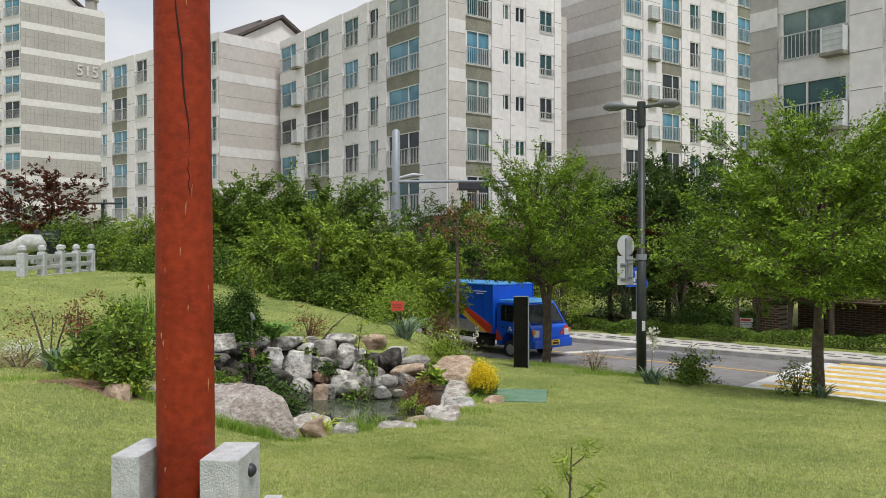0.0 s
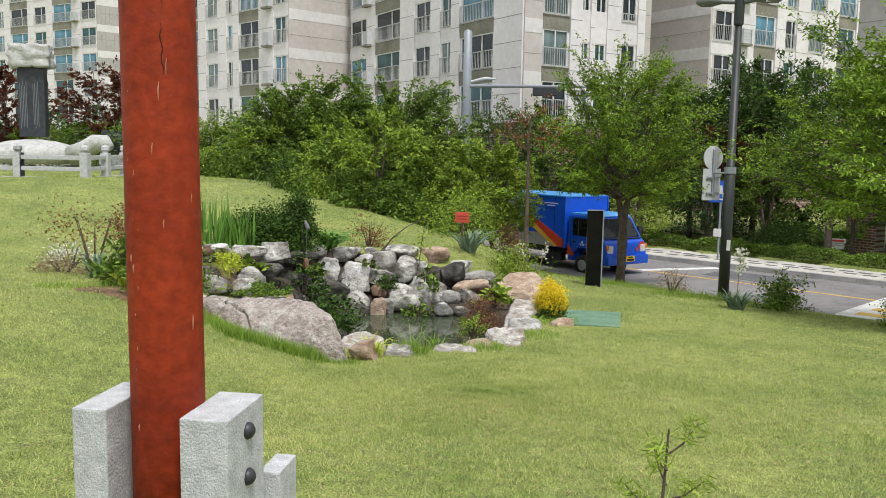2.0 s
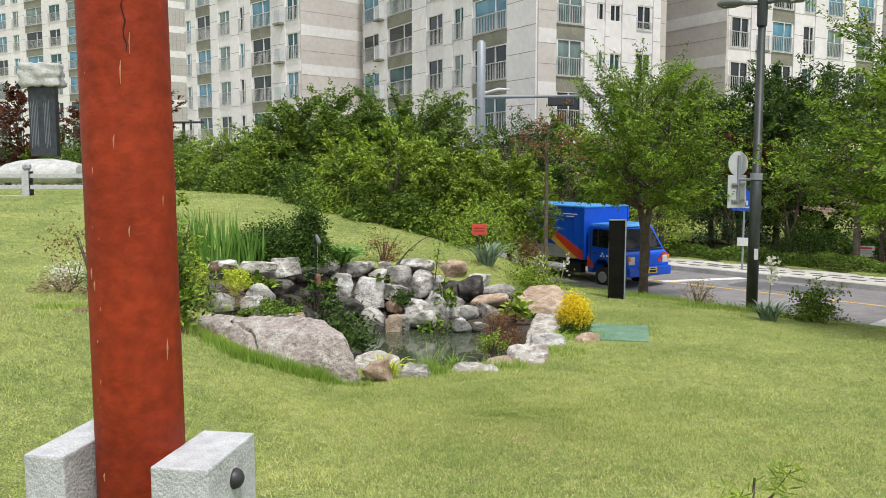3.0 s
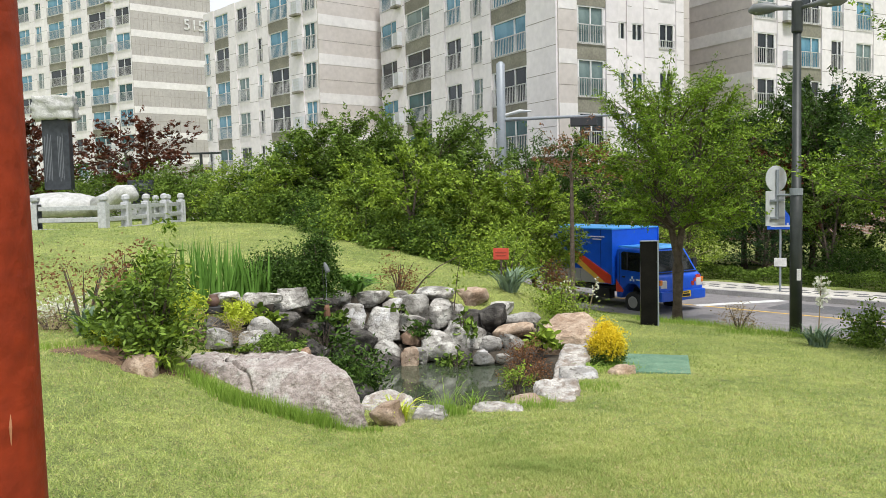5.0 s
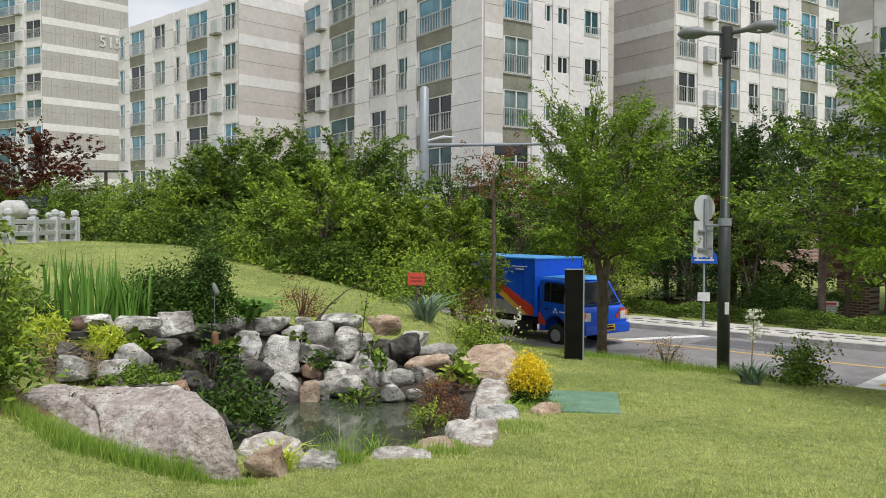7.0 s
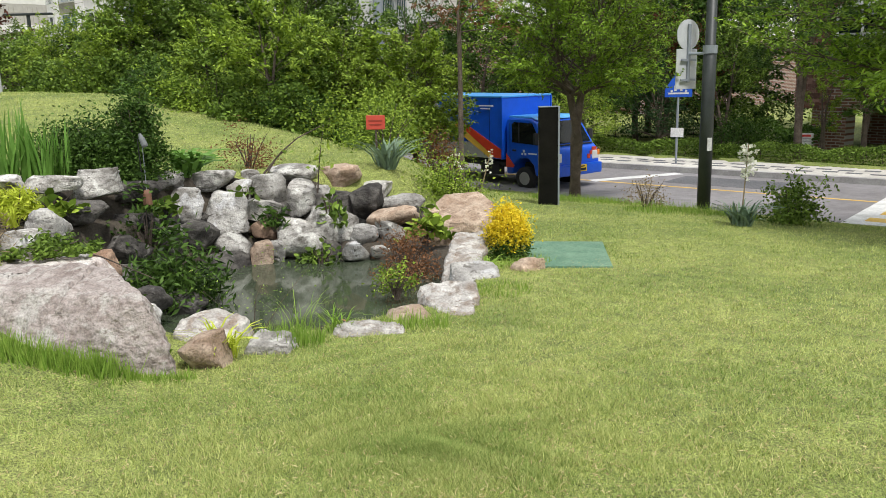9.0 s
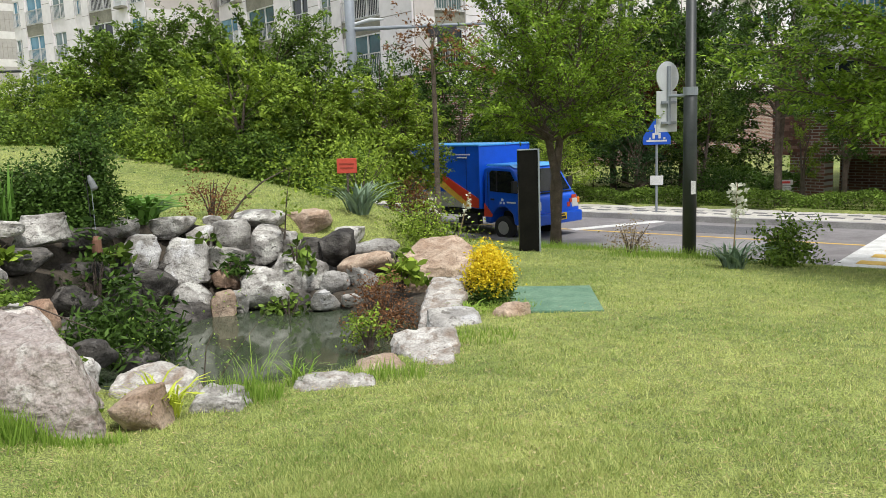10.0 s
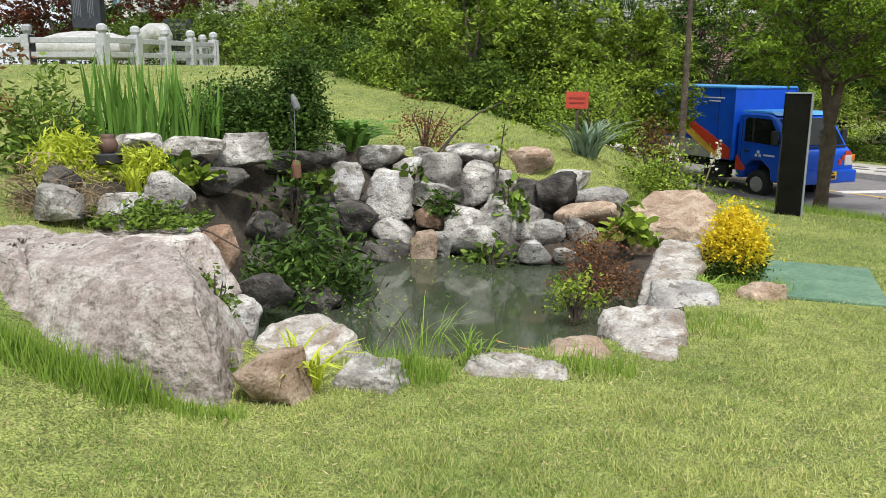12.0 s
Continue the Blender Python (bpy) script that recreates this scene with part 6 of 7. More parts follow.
# pine sapling on the near lawn
sap = thing("pine_sapling", pose(0.69, 4.55, gz(0.72, 4.55) - 0.1), "thin young pine sapling on the lawn", "tree")
bm = bmesh.new()
sd = random.Random(4)
needle_tips = []
tube(bm, [(0, 0, -0.05), (0.01, 0, 0.4), (-0.01, 0.01, 0.75), (0.0, 0, 1.05)], [0.012, 0.010, 0.007, 0.004], 7)
for k in range(9):
    z = 0.45 + 0.062 * k
    a, ln = k * 2.4, 0.22 * (1.15 - z * 0.6)
    e = (math.cos(a) * ln, math.sin(a) * ln, z + 0.12)
    tube(bm, [(0, 0, z), (e[0] * 0.5, e[1] * 0.5, z + 0.04), e], [0.005, 0.004, 0.002], 5)
    needle_tips += [(e[0] * f, e[1] * f, z + 0.12 * f) for f in (0.55, 0.8, 1.0)]
part("trunk", bm, M_BARK, sap)
for k in range(0, len(needle_tips), 3):
    numpy_mesh("needle_tuft", leaf_quads(scatter(needle_tips[k:k + 3], 22, 0.024, 1.0), 0.07, 0.006, 0.0, 0.3), 4, M_LTLEAF, sap)


# ---- pond ----
def stone(kind, x, y, z, sx, sy, sz, turn=None, name="boulder", label="", cuts=7, detail=4):
    """A rough broken boulder: a rounded block with flats struck off and a pitted skin."""
    seed = int(abs(x * 7919 + y * 104729 + z * 1299709)) % 100003
    dice = random.Random(seed)
    bm = bmesh.new()
    bmesh.ops.create_icosphere(bm, subdivisions=detail, radius=1.0)
    planes = [(Vector((dice.gauss(0, 1), dice.gauss(0, 1), dice.gauss(0, 0.8))).normalized(), dice.uniform(0.58, 0.90)) for _ in range(cuts + 5)]
    off = Vector((seed % 97, seed % 89, seed % 83))
    for v in bm.verts:
        p = v.co.normalized()
        if p.z < 0:
            flat = Vector((p.x, p.y, 0)).normalized() if abs(p.z) < 0.98 else Vector((p.x, p.y, 0))
            p = flat * min(1.0, math.hypot(p.x, p.y) * 1.6) + Vector((0, 0, p.z))
        q = Vector([math.copysign(abs(c) ** 0.42, c) for c in p])
        for pn, pd in planes:
            over = q.dot(pn) - pd * 1.12
            if over > 0:
                q -= pn * over
        q *= 1 + 0.10 * noise.noise(q * 1.3 + off) + 0.075 * noise.noise(q * 3.2 + off) + 0.05 * (0.3 - abs(noise.noise(q * 6 + off))) + (0.028 * noise.noise(q * 13 + off) if detail > 3 else 0)
        v.co = Vector((q.x * sx / 2, q.y * sy / 2, q.z * sz / 2)) * 1.06
    ext = [max(abs(v.co[k]) for v in bm.verts) for k in range(3)]
    for v in bm.verts:
        v.co = Vector((v.co.x * sx / 2 / ext[0], v.co.y * sy / 2 / ext[1], v.co.z * sz / 2 / ext[2])) * 1.12
    words = {"grey": "rough grey boulder", "pale": "pale rough boulder", "dark": "boulder coloured dark for shade", "tan": "tan sandstone boulder", "brown": "small rounded brown boulder", "streak": "pale boulder with brown streaks", "rose": "large rosy grey slab"}
    ob = part(name, bm, STONE[kind], None, "", detail > 3)
    ob.matrix_world = pose(x, y, z, dice.uniform(-6, 6), dice.uniform(-6, 6), dice.uniform(-25, 25) if turn is None else turn)
    return tagged(ob, label or words[kind] + " in the pond edge", "rock", "rocks round the pond")


# two added stones whose dark colour stands for the shaded hollow
stone("dark", -3.25, 13.60, -1.11, 0.43, 0.35, 0.28)
stone("dark", -3.12, 14.20, -1.31, 0.45, 0.36, 0.26)
stone("grey", -5.35, 14.90, -0.10, 0.51, 0.41, 0.20)
stone("grey", -4.88, 15.10, -0.12, 0.60, 0.48, 0.20)
stone("grey", -4.57, 15.60, -0.19, 0.57, 0.45, 0.34)
stone("dark", -4.22, 16.20, -0.36, 0.61, 0.49, 0.24)
stone("pale", -4.07, 16.70, -0.33, 0.42, 0.34, 0.24)
stone("grey", -3.69, 17.20, -0.40, 0.69, 0.55, 0.29)
stone("grey", -3.16, 17.60, -0.38, 0.25, 0.25, 0.16)
stone("grey", -2.62, 17.80, -0.39, 0.70, 0.56, 0.26)
stone("tan", -1.88, 18.00, -0.48, 0.60, 0.48, 0.34)
stone("pale", -4.42, 14.00, -0.43, 0.48, 0.38, 0.37)
stone("dark", -4.52, 15.00, -0.48, 0.53, 0.43, 0.30)
stone("pale", -3.78, 16.50, -0.62, 0.45, 0.36, 0.42)
stone("pale", -3.23, 17.10, -0.56, 0.42, 0.33, 0.36)
stone("grey", -2.86, 17.20, -0.55, 0.47, 0.38, 0.43)
stone("grey", -2.46, 17.30, -0.69, 0.44, 0.36, 0.51)
stone("grey", -2.18, 17.60, -0.70, 0.29, 0.25, 0.35)
stone("dark", -1.52, 17.50, -0.79, 0.49, 0.39, 0.49)
stone("grey", -0.98, 17.60, -0.83, 0.59, 0.47, 0.29)
stone("grey", -1.40, 18.00, -0.66, 0.42, 0.34, 0.23)
stone("pale", -3.32, 16.70, -0.76, 0.59, 0.47, 0.51)
stone("grey", -2.87, 17.00, -0.79, 0.43, 0.35, 0.31)
stone("dark", -3.89, 15.90, -1.03, 0.54, 0.43, 0.45)
stone("dark", -3.59, 16.30, -1.02, 0.46, 0.37, 0.39)
stone("grey", -3.20, 16.50, -1.13, 0.45, 0.36, 0.35)
stone("brown", -2.85, 16.70, -1.00, 0.38, 0.30, 0.28)
stone("grey", -1.95, 17.00, -1.03, 0.68, 0.55, 0.52)
stone("tan", -1.13, 17.20, -0.96, 0.72, 0.58, 0.29)
stone("grey", -1.12, 17.00, -1.13, 0.39, 0.32, 0.34)
stone("dark", -3.25, 16.20, -1.37, 0.67, 0.54, 0.33)
stone("tan", -2.80, 16.40, -1.28, 0.31, 0.25, 0.32)
stone("grey", -2.61, 16.50, -1.27, 0.23, 0.25, 0.32)
stone("grey", -2.33, 16.60, -1.16, 0.53, 0.43, 0.44)
stone("grey", -2.45, 16.80, -0.96, 0.39, 0.31, 0.21)
stone("pale", -1.48, 16.80, -1.15, 0.37, 0.29, 0.33)
stone("pale", -1.55, 16.40, -1.28, 0.32, 0.25, 0.28)
stone("grey", -1.24, 16.50, -1.32, 0.30, 0.25, 0.20)
stone("dark", -1.91, 16.70, -1.33, 0.35, 0.28, 0.29)
stone("brown", -3.73, 13.70, -0.82, 0.30, 0.25, 0.39)
stone("grey", -3.77, 13.30, -0.67, 0.30, 0.25, 0.18)
stone("dark", -3.97, 14.90, -1.21, 0.42, 0.33, 0.25)
stone("dark", -4.21, 15.40, -1.00, 0.59, 0.47, 0.39)
stone("pale", -4.21, 13.10, -0.43, 0.35, 0.28, 0.25)
stone("dark", -4.69, 13.10, -0.22, 0.24, 0.25, 0.22)
stone("grey", -4.53, 12.80, -0.34, 0.36, 0.28, 0.25)
stone("dark", -4.20, 15.90, -0.76, 0.62, 0.49, 0.25)
stone("dark", -3.55, 15.60, -1.47, 0.60, 0.48, 0.18)
stone("tan", -0.60, 12.60, -1.04, 0.47, 0.38, 0.21)
stone("tan", 0.57, 14.60, -1.14, 0.35, 0.28, 0.35)
stone("pale", -2.89, 12.60, -1.06, 0.25, 0.25, 0.34)
stone("tan", -1.97, 11.30, -0.89, 0.39, 0.31, 0.31)
def block(kind, at, turn, top, foot, sink, name, label, grain=0.03, rough=1.0, cracks=()):
    """A quarried slab: a hull from its top and foot corners, edges broken, skin pitted, cracks let in."""
    bm = bmesh.new()
    for p in top:
        bm.verts.new(p)
    for p in foot:
        bm.verts.new((p[0], p[1], sink))
    bmesh.ops.convex_hull(bm, input=bm.verts[:])
    bmesh.ops.bevel(bm, geom=bm.edges[:], offset=0.035, segments=2, profile=0.6, affect="EDGES", clamp_overlap=True)
    bmesh.ops.triangulate(bm, faces=bm.faces[:])
    for _ in range(8):
        far = [e for e in bm.edges if e.calc_length() > grain]
        if not far:
            break
        bmesh.ops.subdivide_edges(bm, edges=far, cuts=1)
        bmesh.ops.triangulate(bm, faces=[f for f in bm.faces if len(f.verts) > 3])
    bm.normal_update()
    off = Vector((at[0] * 3.1, at[1] * 1.7, 5.0))
    moves = []
    for v in bm.verts:
        q = v.co + off
        d = 0.035 * noise.noise(q * 2.2) + 0.022 * (0.35 - abs(noise.noise(q * 4.5))) + 0.014 * noise.noise(q * 11) + 0.009 * noise.noise(q * 26)
        for (cx, cy), (dx, dy), reach in cracks:
            along = (v.co.x - cx) * dx + (v.co.y - cy) * dy
            across = abs((v.co.x - cx) * dy - (v.co.y - cy) * dx + 0.05 * noise.noise(q * 3.0))
            if abs(along) < reach:
                d -= 0.05 * max(0.0, 1 - across / 0.03)
        moves.append(v.normal * d * rough)
    for v, m in zip(bm.verts, moves):
        v.co += m
    ob = part(name, bm, STONE[kind], None, "", True)
    ob.matrix_world = pose(at[0], at[1], 0, 0, 0, turn)
    return tagged(ob, label, "rock", "rocks round the pond")


block("rose", (-2.1, 11.1), 0, [(-0.21, 0.08, -0.43), (-0.62, 0.56, -0.32), (-1.5, 1.0, -0.38), (-2.55, 1.35, -0.47), (-2.35, 0.7, -0.43), (-1.2, 0.30, -0.43)], [(0.03, -0.06), (-1.25, -0.14), (-2.3, 0.45), (-2.7, 1.6), (-0.5, 1.1)], -1.05, "slab_rock", "large rosy grey slab rock with cracks beside the pond", 0.02, 1.15, (((-1.75, 0.62), (-0.64, 0.77), 0.6), ((-0.86, 0.36), (0.2, 0.98), 0.22)))
block("rose", (-3.7, 12.75), -20, [(0.35, -0.1, -0.50), (0.2, 0.35, -0.55), (-0.8, 0.3, -0.58), (-0.9, -0.1, -0.55)], [(0.5, -0.2), (0.4, 0.5), (-1.0, 0.5), (-1.1, -0.2)], -1.0, "slab_rock", "flat tan slab rock behind the large one", 0.04)
block("tan", (-0.16, 16.65), 0, [(-0.48, 0.05, -0.82), (-0.2, 0.4, -0.62), (0.26, 0.38, -0.58), (0.46, 0.1, -0.72), (0.42, -0.2, -0.92), (-0.3, -0.25, -0.92)], [(-0.5, -0.28), (-0.52, 0.4), (0.48, 0.4), (0.48, -0.28)], -1.4, "sandstone", "broad flat tan sandstone boulder at the pond head", 0.035)
block("streak", (-0.1, 15.1), 0, [(-0.12, 0.52, -0.87), (0.22, 0.52, -0.87), (0.24, 0.05, -0.98), (0.04, -0.45, -1.14), (-0.26, -0.45, -1.20), (-0.2, 0.05, -1.02)], [(-0.34, -0.55), (-0.3, 0.5), (0.26, 0.5), (0.1, -0.55)], -1.5, "slab_rock", "pale leaning slab with brown streaks at the water", 0.03)
block("pale", (-0.02, 14.3), 0, [(-0.26, 0.2, -0.98), (0.22, 0.24, -1.0), (0.29, 0.0, -1.07), (0.02, -0.2, -1.12), (-0.23, -0.15, -1.12)], [(-0.3, -0.25), (-0.3, 0.3), (0.32, 0.3), (0.3, -0.25)], -1.4, "slab_rock", "flat pale slab in the pond edge", 0.03)
block("streak", (-0.28, 13.1), 0, [(-0.28, 0.2, -0.94), (0.0, 0.3, -0.9), (0.26, 0.2, -0.88), (0.28, -0.12, -0.97), (-0.14, -0.2, -1.02)], [(-0.33, -0.25), (-0.3, 0.35), (0.3, 0.32), (0.3, -0.22)], -1.5, "slab_rock", "flat pale slab with brown streaks at the water", 0.03)
block("streak", (-0.24, 12.75), 0, [(-0.16, 0.16, -1.0), (0.2, 0.15, -0.93), (0.2, -0.15, -1.01), (-0.08, -0.2, -1.05)], [(-0.22, -0.24), (-0.2, 0.2), (0.24, 0.2), (0.24, -0.22)], -1.4, "slab_rock", "flat pale slab with brown streaks on the grass", 0.03)
block("streak", (-2.19, 12.0), -6, [(-0.26, 0.1, -0.84), (0.0, 0.25, -0.82), (0.28, 0.15, -0.86), (0.26, -0.14, -0.93), (-0.2, -0.15, -0.92)], [(-0.3, -0.2), (-0.3, 0.3), (0.32, 0.3), (0.3, -0.2)], -1.3, "slab_rock", "flat pale slab in the pond edge", 0.03)
block("grey", (-1.59, 11.62), -8, [(-0.15, 0.12, -0.84), (0.18, 0.1, -0.84), (0.17, -0.12, -0.90), (-0.14, -0.13, -0.90)], [(-0.2, -0.17), (-0.2, 0.17), (0.22, 0.17), (0.22, -0.17)], -1.2, "slab_rock", "flat grey slab on the grass by the pond", 0.03)
block("streak", (-0.9, 12.0), 4, [(-0.26, 0.12, -0.93), (0.05, 0.2, -0.92), (0.29, 0.1, -0.94), (0.27, -0.1, -0.99), (-0.22, -0.12, -0.99)], [(-0.3, -0.16), (-0.3, 0.22), (0.32, 0.22), (0.32, -0.16)], -1.3, "slab_rock", "flat pale slab on the grass by the pond", 0.03)
stone("tan", -4.55, 10.95, gz(-4.55, 10.95) + 0.05, 0.36, 0.3, 0.26)
stone("tan", 6.85, 17.0, -1.65, 0.4, 0.3, 0.2)
stone("tan", 7.2, 16.85, -1.65, 0.35, 0.3, 0.2)
# added fill behind the wall so that no gap shows earth or sky; its dark colour gives the gaps their shade
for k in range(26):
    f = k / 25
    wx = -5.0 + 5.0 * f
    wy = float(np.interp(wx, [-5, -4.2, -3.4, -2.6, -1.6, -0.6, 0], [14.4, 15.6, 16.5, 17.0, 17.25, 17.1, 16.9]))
    stone("dark", wx, wy + 0.45, -1.02 - 0.2 * (f > 0.65) + 0.12 * math.sin(k * 1.7), 0.5, 0.5, 0.62, None, "boulder", "added filler boulder, dark as gap shade, deep in the wall", 5, 2)

water = bpy.data.materials.new("pond_water")
water.use_nodes = True
wp = water.node_tree.nodes["Principled BSDF"]
wp.inputs["Base Color"].default_value = (0.052, 0.066, 0.040, 1)
wp.inputs["Roughness"].default_value = 0.06
wp.inputs["Specular IOR Level"].default_value = 0.6
wnz, wb = water.node_tree.nodes.new("ShaderNodeTexNoise"), water.node_tree.nodes.new("ShaderNodeBump")
wnz.inputs["Scale"].default_value = 7.0
wb.inputs["Strength"].default_value, wb.inputs["Distance"].default_value = 0.05, 0.02
water.node_tree.links.new(wnz.outputs["Fac"], wb.inputs["Height"])
water.node_tree.links.new(wb.outputs[0], wp.inputs["Normal"])
bm = bmesh.new()
ring = [bm.verts.new((2.35 * math.cos(a), 2.45 * math.sin(a), 0)) for a in [2 * math.pi * k / 64 for k in range(64)]]
bm.faces.new(ring)
wob = part("pond_water", bm, water)
wob.matrix_world = pose(-2.35, 14.75, -1.4)
tagged(wob, "still murky green pond water", "water", "", "structure")
fishm = plain("fish_orange", (0.50, 0.27, 0.07), 0.5)
for x, y, a in ((-1.35, 13.75, 150), (-1.15, 13.65, 170)):
    bm = tube(bmesh.new(), [(-0.13, 0, 0), (-0.08, 0, 0), (0.0, 0.01, 0.0), (0.08, 0, 0), (0.11, 0, 0), (0.16, 0.02, 0)], [0.012, 0.028, 0.032, 0.018, 0.008, 0.022], 10)
    f = part("goldfish", bm, fishm, None, "", True)
    f.matrix_world = pose(x, y, -1.412, 0, 0, a) @ Matrix.Diagonal((0.8, 0.7, 0.5, 1))
    tagged(f, "orange goldfish near the water surface", "fish")

# pot on its stand, bird lamp on a chain
pot = thing("clay_pot", pose(-5.32, 14.45, -0.25) @ Matrix.Scale(0.76, 4), "small brown clay jar on a dark round stand", "pot")
part("jar", tube(bmesh.new(), [(0, 0, 0.13), (0, 0, 0.15), (0, 0, 0.22), (0, 0, 0.30), (0, 0, 0.33), (0, 0, 0.36)], [0.07, 0.09, 0.125, 0.10, 0.075, 0.09], 20), plain("clay", (0.15, 0.085, 0.065), 0.6), pot, "", True)
part("stand", tube(bmesh.new(), [(0, 0, 0), (0, 0, 0.02), (0, 0, 0.12), (0, 0, 0.135)], [0.17, 0.19, 0.19, 0.17], 20), M_IRON, pot, "dark round stand")
gln = thing("garden_lamp", pose(-3.98, 15.64, gz(-3.98, 16.2) - 0.3), "small dark garden lamp hanging on a hooked rod", "garden lamp")
hz = 0.33 - gln.location.z
part("rod", tube(bmesh.new(), [(-0.06, 0.2, 0), (-0.06, 0.1, hz * 0.6), (-0.04, 0.02, hz - 0.02), (0.0, 0.0, hz + 0.03)], [0.006, 0.006, 0.006, 0.005], 6), M_IRON, gln)
part("shade", tube(bmesh.new(), [(0, 0, hz + 0.06), (0.02, 0, hz + 0.0), (0.05, 0, hz - 0.08), (0.06, 0, hz - 0.10)], [0.014, 0.034, 0.04, 0.03], 14), M_HEAD, gln, "grey metal shade")
part("chain", tube(bmesh.new(), [(0.02, 0, hz - 0.1), (0.02, 0, hz - 0.62)], [0.004, 0.004], 5), M_STEEL, gln)
part("bell", tube(bmesh.new(), [(0.02, 0, hz - 0.62), (0.02, 0, hz - 0.66), (0.02, 0, hz - 0.80)], [0.03, 0.05, 0.055], 12), plain("rusty", (0.20, 0.10, 0.06), 0.7), gln, "rusty bell")


def twig(name, pts, r, label, leaves=0, leaf=0.1, material=None):
    t = thing(name, Matrix.Translation(pts[0]), label, "branch")
    p0 = Vector(pts[0])
    q = [tuple(Vector(p) - p0) for p in pts]
    part("stem", tube(bmesh.new(), q, [r * (1 - 0.7 * k / (len(q) - 1)) for k in range(len(q))], 6), M_BARK, t)
    if leaves:
        numpy_mesh("foliage", leaf_quads(scatter(np.array(q[1:]), max(1, leaves // (len(q) - 1)), 0.09, 1.0), leaf, leaf * 0.4, 0.2), 4, material or M_MIDLEAF, t)


twig("leaning_branch", [(-2.95, 17.4, -0.35), (-2.7, 17.5, -0.05), (-2.45, 17.5, 0.15), (-2.1, 17.6, 0.32)], 0.018, "bare branch leaning over the bank", 24, 0.09)
twig("leaning_branch", [(-2.9, 17.4, -0.35), (-2.75, 17.5, -0.1), (-2.55, 17.5, 0.02)], 0.012, "bare branch leaning over the bank")
twig("creeper", [(-2.15, 17.2, -0.6), (-2.1, 17.15, -0.2), (-2.05, 17.1, 0.1), (-2.0, 17.1, 0.35)], 0.010, "leafy creeper climbing the rocks", 60, 0.10, M_LTLEAF)
twig("bare_twig", [(-4.55, 13.6, -0.75), (-4.0, 13.5, -0.55), (-3.6, 13.4, -0.62), (-3.1, 13.4, -0.85)], 0.014, "bare twig arching over the pond")
twig("reed", [(-1.9, 12.3, -1.1), (-1.85, 12.3, -0.75), (-1.7, 12.3, -0.45)], 0.006, "thin reed before the water", 60, 0.028, M_TUFT)
twig("reed", [(-1.85, 12.3, -1.1), (-1.65, 12.35, -0.8), (-1.4, 12.4, -0.5)], 0.006, "thin reed before the water", 60, 0.028, M_TUFT)
twig("reed", [(-2.0, 12.3, -1.1), (-2.1, 12.35, -0.9), (-2.3, 12.35, -0.7)], 0.006, "thin reed before the water", 60, 0.028, M_TUFT)
sword_plant("grass_clump", -1.5, 12.25, 26, 0.5, 0.5, 0.006, M_TUFT, "tall thin grass before the water", 151, arch=0.3, z=-1.05)
sword_plant("grass_clump", -1.15, 12.1, 40, 0.36, 0.30, 0.012, M_TUFT, "long grass between the pond stones", 152, arch=0.35, z=-1.02)
sword_plant("grass_clump", 0.15, 14.6, 34, 0.26, 0.26, 0.018, M_TUFT, "green grass clump beside the yellow bush", 153, arch=0.4)
# bare earth in the bed
gx2, gy2 = np.meshgrid(np.linspace(-6.4, -3.7, 24), np.linspace(10.7, 12.6, 18))
bm = bmesh.new()
rows = [[bm.verts.new((x, y, gz(x, y) + 0.012 - 0.10 * max(0.0, math.hypot((x + 4.95) / 1.1, (y - 11.55) / 0.65) - 0.75))) for x, y in zip(a, b)] for a, b in zip(gx2, gy2)]
for r0, r1 in zip(rows, rows[1:]):
    for j in range(len(r0) - 1):
        bm.faces.new((r0[j], r0[j + 1], r1[j + 1], r1[j]))
tagged(part("soil_bed", bm, M_SOIL, None, "", True), "bare red-brown earth of the planting bed", "soil", "", "structure")


# ---- grass ----
def lawn_points(count):
    """Thick near the pond's front, thinner with distance from there."""
    r = 26 * RNG.uniform(0, 1, count) ** 1.5
    a = RNG.uniform(0, 2 * np.pi, count)
    x, y = -0.3 + r * np.cos(a), 9.6 + r * np.sin(a)
    n = along_n(x, y)
    ok = (n < KERB_NEAR - 0.15) & (pond(x, y) > 1.32) & ~((pond(x, y) < 1.72) & (y > 13.0) & (x < -0.2)) & (y > 1.0)
    slab_d = np.hypot((x + 3.45) * 0.94 - (y - 11.5) * 0.34, 1.8 * ((x + 3.45) * 0.34 + (y - 11.5) * 0.94))
    ok &= slab_d > 1.05
    ok &= np.hypot((x + 4.95) / 1.0, (y - 11.55) / 0.55) > 1
    ok &= ~((abs(x - 1.12) < 0.48) & (abs(y - 15.45) < 0.88))
    ok &= ~((n > KERB_NEAR - 0.95) & (along_s(x, y) > -10.4))
    x, y, r = x[ok], y[ok], r[ok]
    return np.stack([x, y, ground(x, y) - 0.004], 1), (0.0045 + 0.0009 * r)[:, None]


roots, widths = lawn_points(1100000)
tufty = (0.55 + 0.75 * smooth(0.5 + 0.5 * np.sin(9.1 * roots[:, 0] + 3.0 * np.sin(5.3 * roots[:, 1])) * np.cos(7.7 * roots[:, 1] + 2.0 * np.sin(4.1 * roots[:, 0]))))[:, None]
numpy_mesh("lawn_grass", blades(roots, 0.034 * tufty, widths, 1.0), 3, M_BLADE, None, "stuff", "short mown lawn grass, yellow-green", "grass")

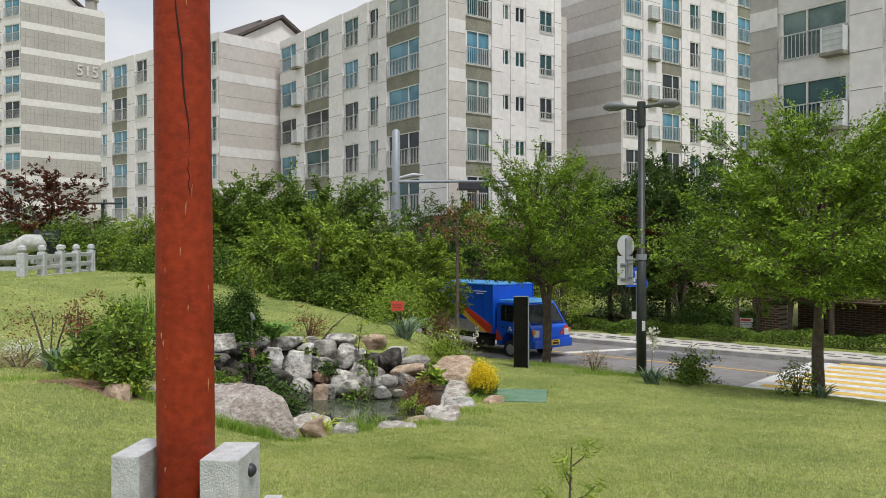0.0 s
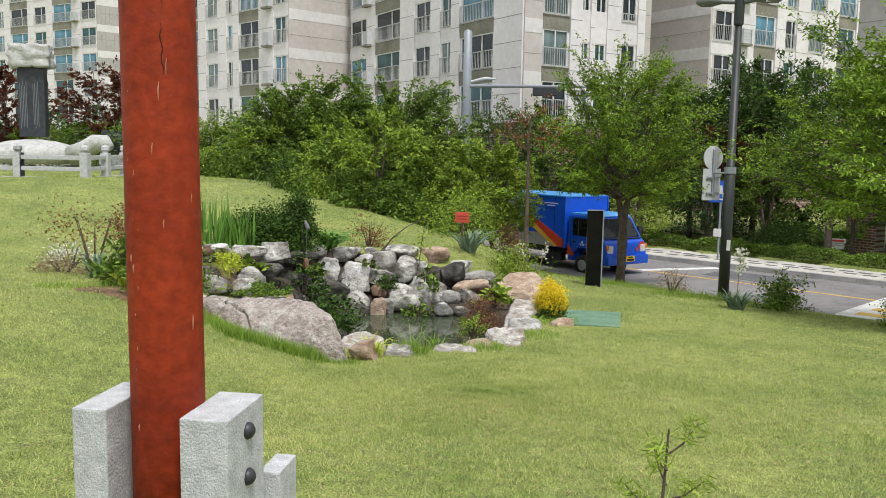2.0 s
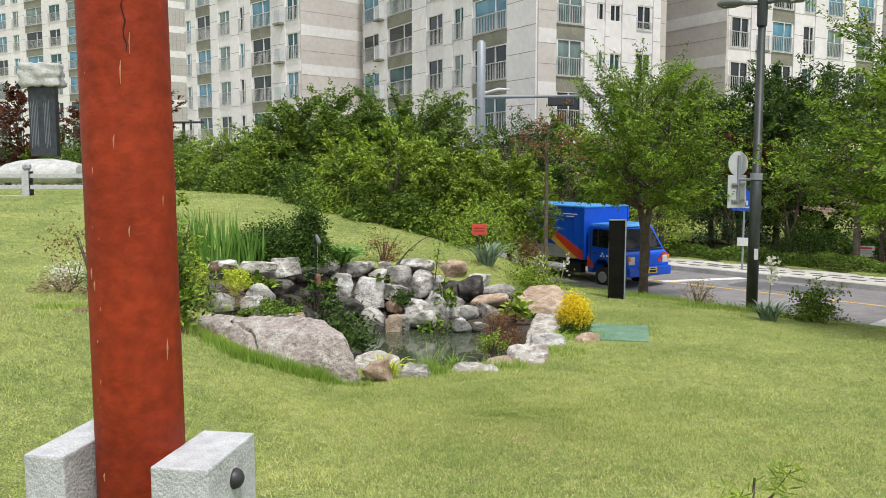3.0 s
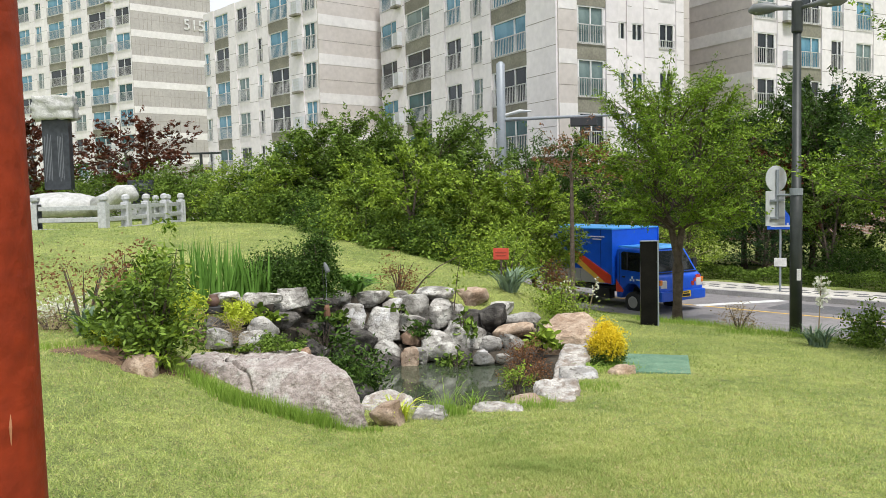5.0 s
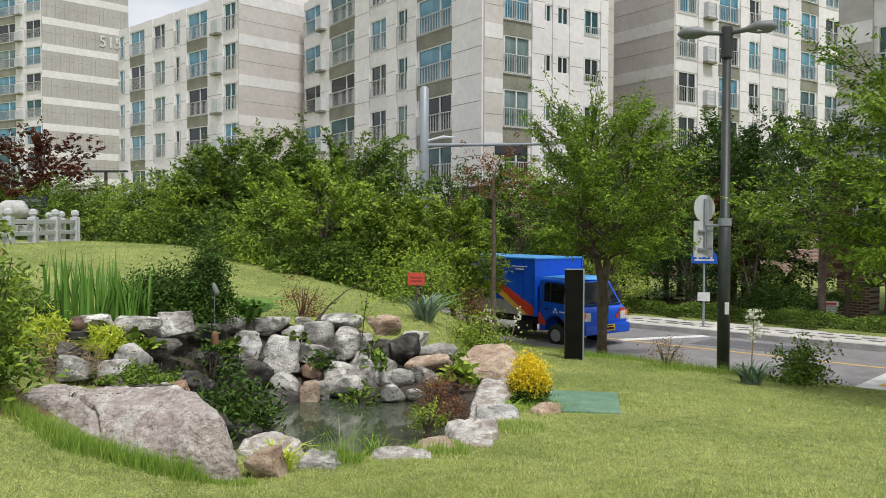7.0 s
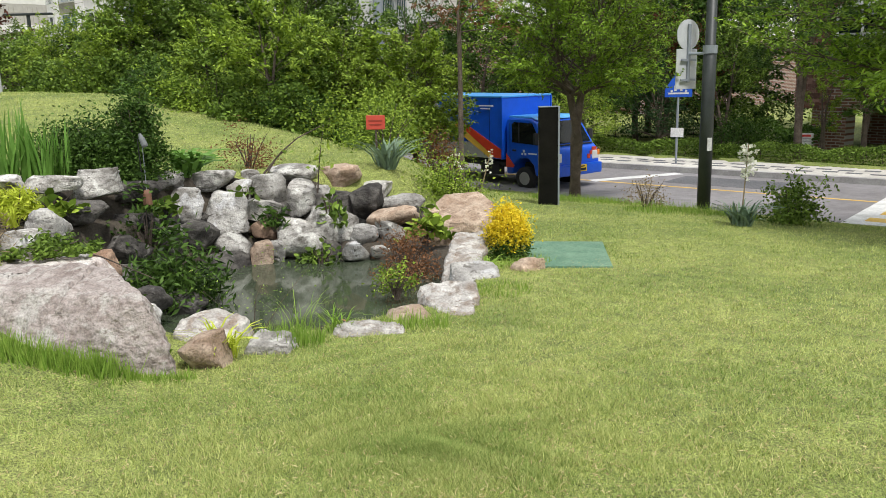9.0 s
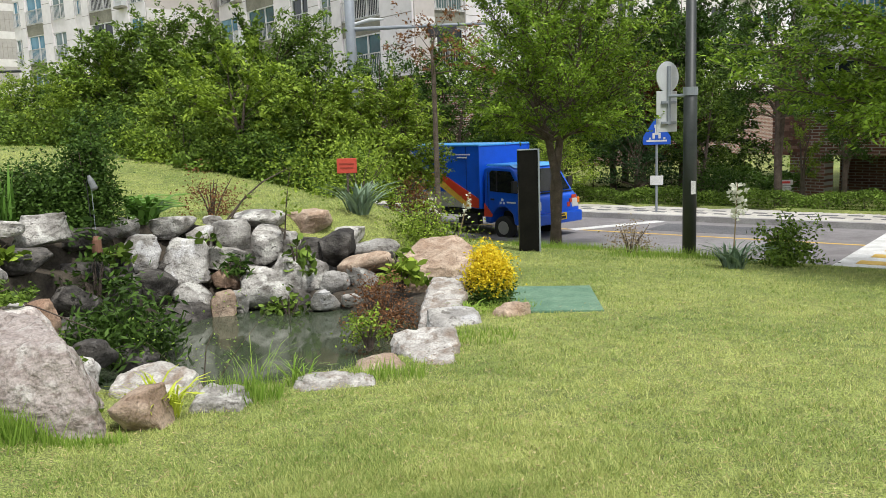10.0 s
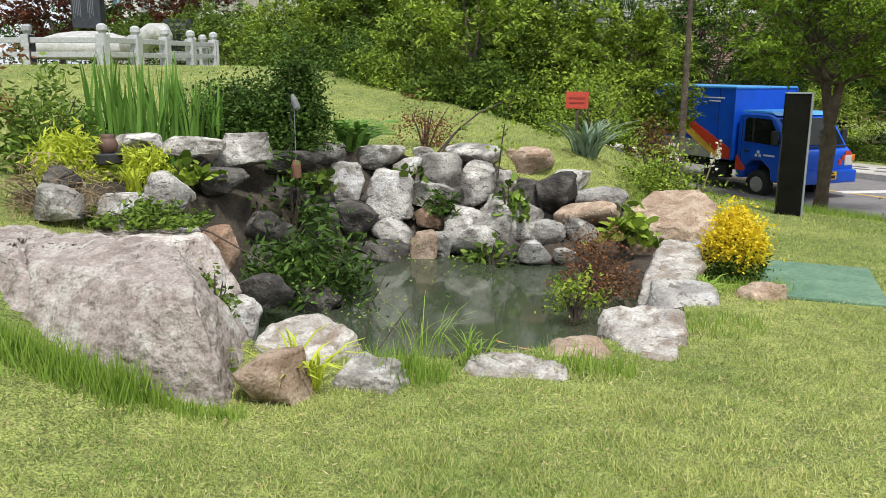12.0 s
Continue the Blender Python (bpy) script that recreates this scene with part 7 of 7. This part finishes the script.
clip_a, clip_r = RNG.uniform(0, 2 * np.pi, 60000), 9.0 * RNG.uniform(0, 1, 60000) ** 0.7
clips = np.stack([-0.2 + clip_r * np.cos(clip_a), 8.8 + clip_r * np.sin(clip_a)], 1)
clips = clips[(pond(clips[:, 0], clips[:, 1]) > 1.5) & (clips[:, 1] < 15) & (np.hypot((clips[:, 0] + 3.45) * 0.94 - (clips[:, 1] - 11.5) * 0.34, 1.8 * ((clips[:, 0] + 3.45) * 0.34 + (clips[:, 1] - 11.5) * 0.94)) > 1.1)]
clips = np.stack([clips[:, 0], clips[:, 1], ground(clips[:, 0], clips[:, 1]) + RNG.uniform(0.010, 0.028, len(clips))], 1)
numpy_mesh("grass_clipping", leaf_quads(clips, 0.034, 0.0045), 4, leaf_mat("straw", (0.34, 0.26, 0.12), (0.66, 0.56, 0.30), 0.8, 0.1), None, "stuff", "dry straw-coloured clippings lying in the lawn", "grass clippings")


def fringe(count, cx, cy, rx, ry, height, name="long_grass"):
    a, r = RNG.uniform(0, 2 * np.pi, count), np.sqrt(RNG.uniform(0, 1, count))
    x, y = cx + rx * r * np.cos(a), cy + ry * r * np.sin(a)
    return blades(np.stack([x, y, ground(x, y) - 0.02], 1), height, 0.011, 0.5)


def along(count, a, b, width, height):
    f = RNG.uniform(0, 1, count)
    x, y = a[0] + (b[0] - a[0]) * f + RNG.normal(0, width / 2, count), a[1] + (b[1] - a[1]) * f + RNG.normal(0, width / 2, count)
    keep = np.sin(f * 23) + RNG.uniform(-1.2, 1.6, count) > -0.3
    x, y = x[keep], y[keep]
    return blades(np.stack([x, y, ground(x, y) - 0.02], 1), height, 0.011, 0.5)


numpy_mesh("long_grass", np.concatenate([
    along(3000, (-3.5, 10.82), (-2.45, 10.92), 0.14, 0.17), along(1500, (-4.5, 11.5), (-3.45, 10.84), 0.15, 0.15), along(500, (-2.4, 10.93), (-2.0, 10.95), 0.08, 0.09), fringe(350, -1.45, 11.75, 0.25, 0.15, 0.20), fringe(260, -0.55, 12.2, 0.3, 0.15, 0.16),
    fringe(300, 0.25, 13.6, 0.3, 0.4, 0.10), fringe(400, 0.5, 14.9, 0.4, 0.3, 0.12), fringe(900, 3.9, 20.2, 1.2, 0.6, 0.2), fringe(600, 0.0, 17.9, 0.8, 0.4, 0.2),
    fringe(500, -1.55, 4.9, 0.5, 0.5, 0.12), fringe(400, -5.9, 11.6, 0.6, 0.3, 0.12), fringe(1200, 2.4, 22.5, 1.2, 0.7, 0.16)]), 3, M_TUFT, None, "stuff", "long uncut grass along the stones", "grass")
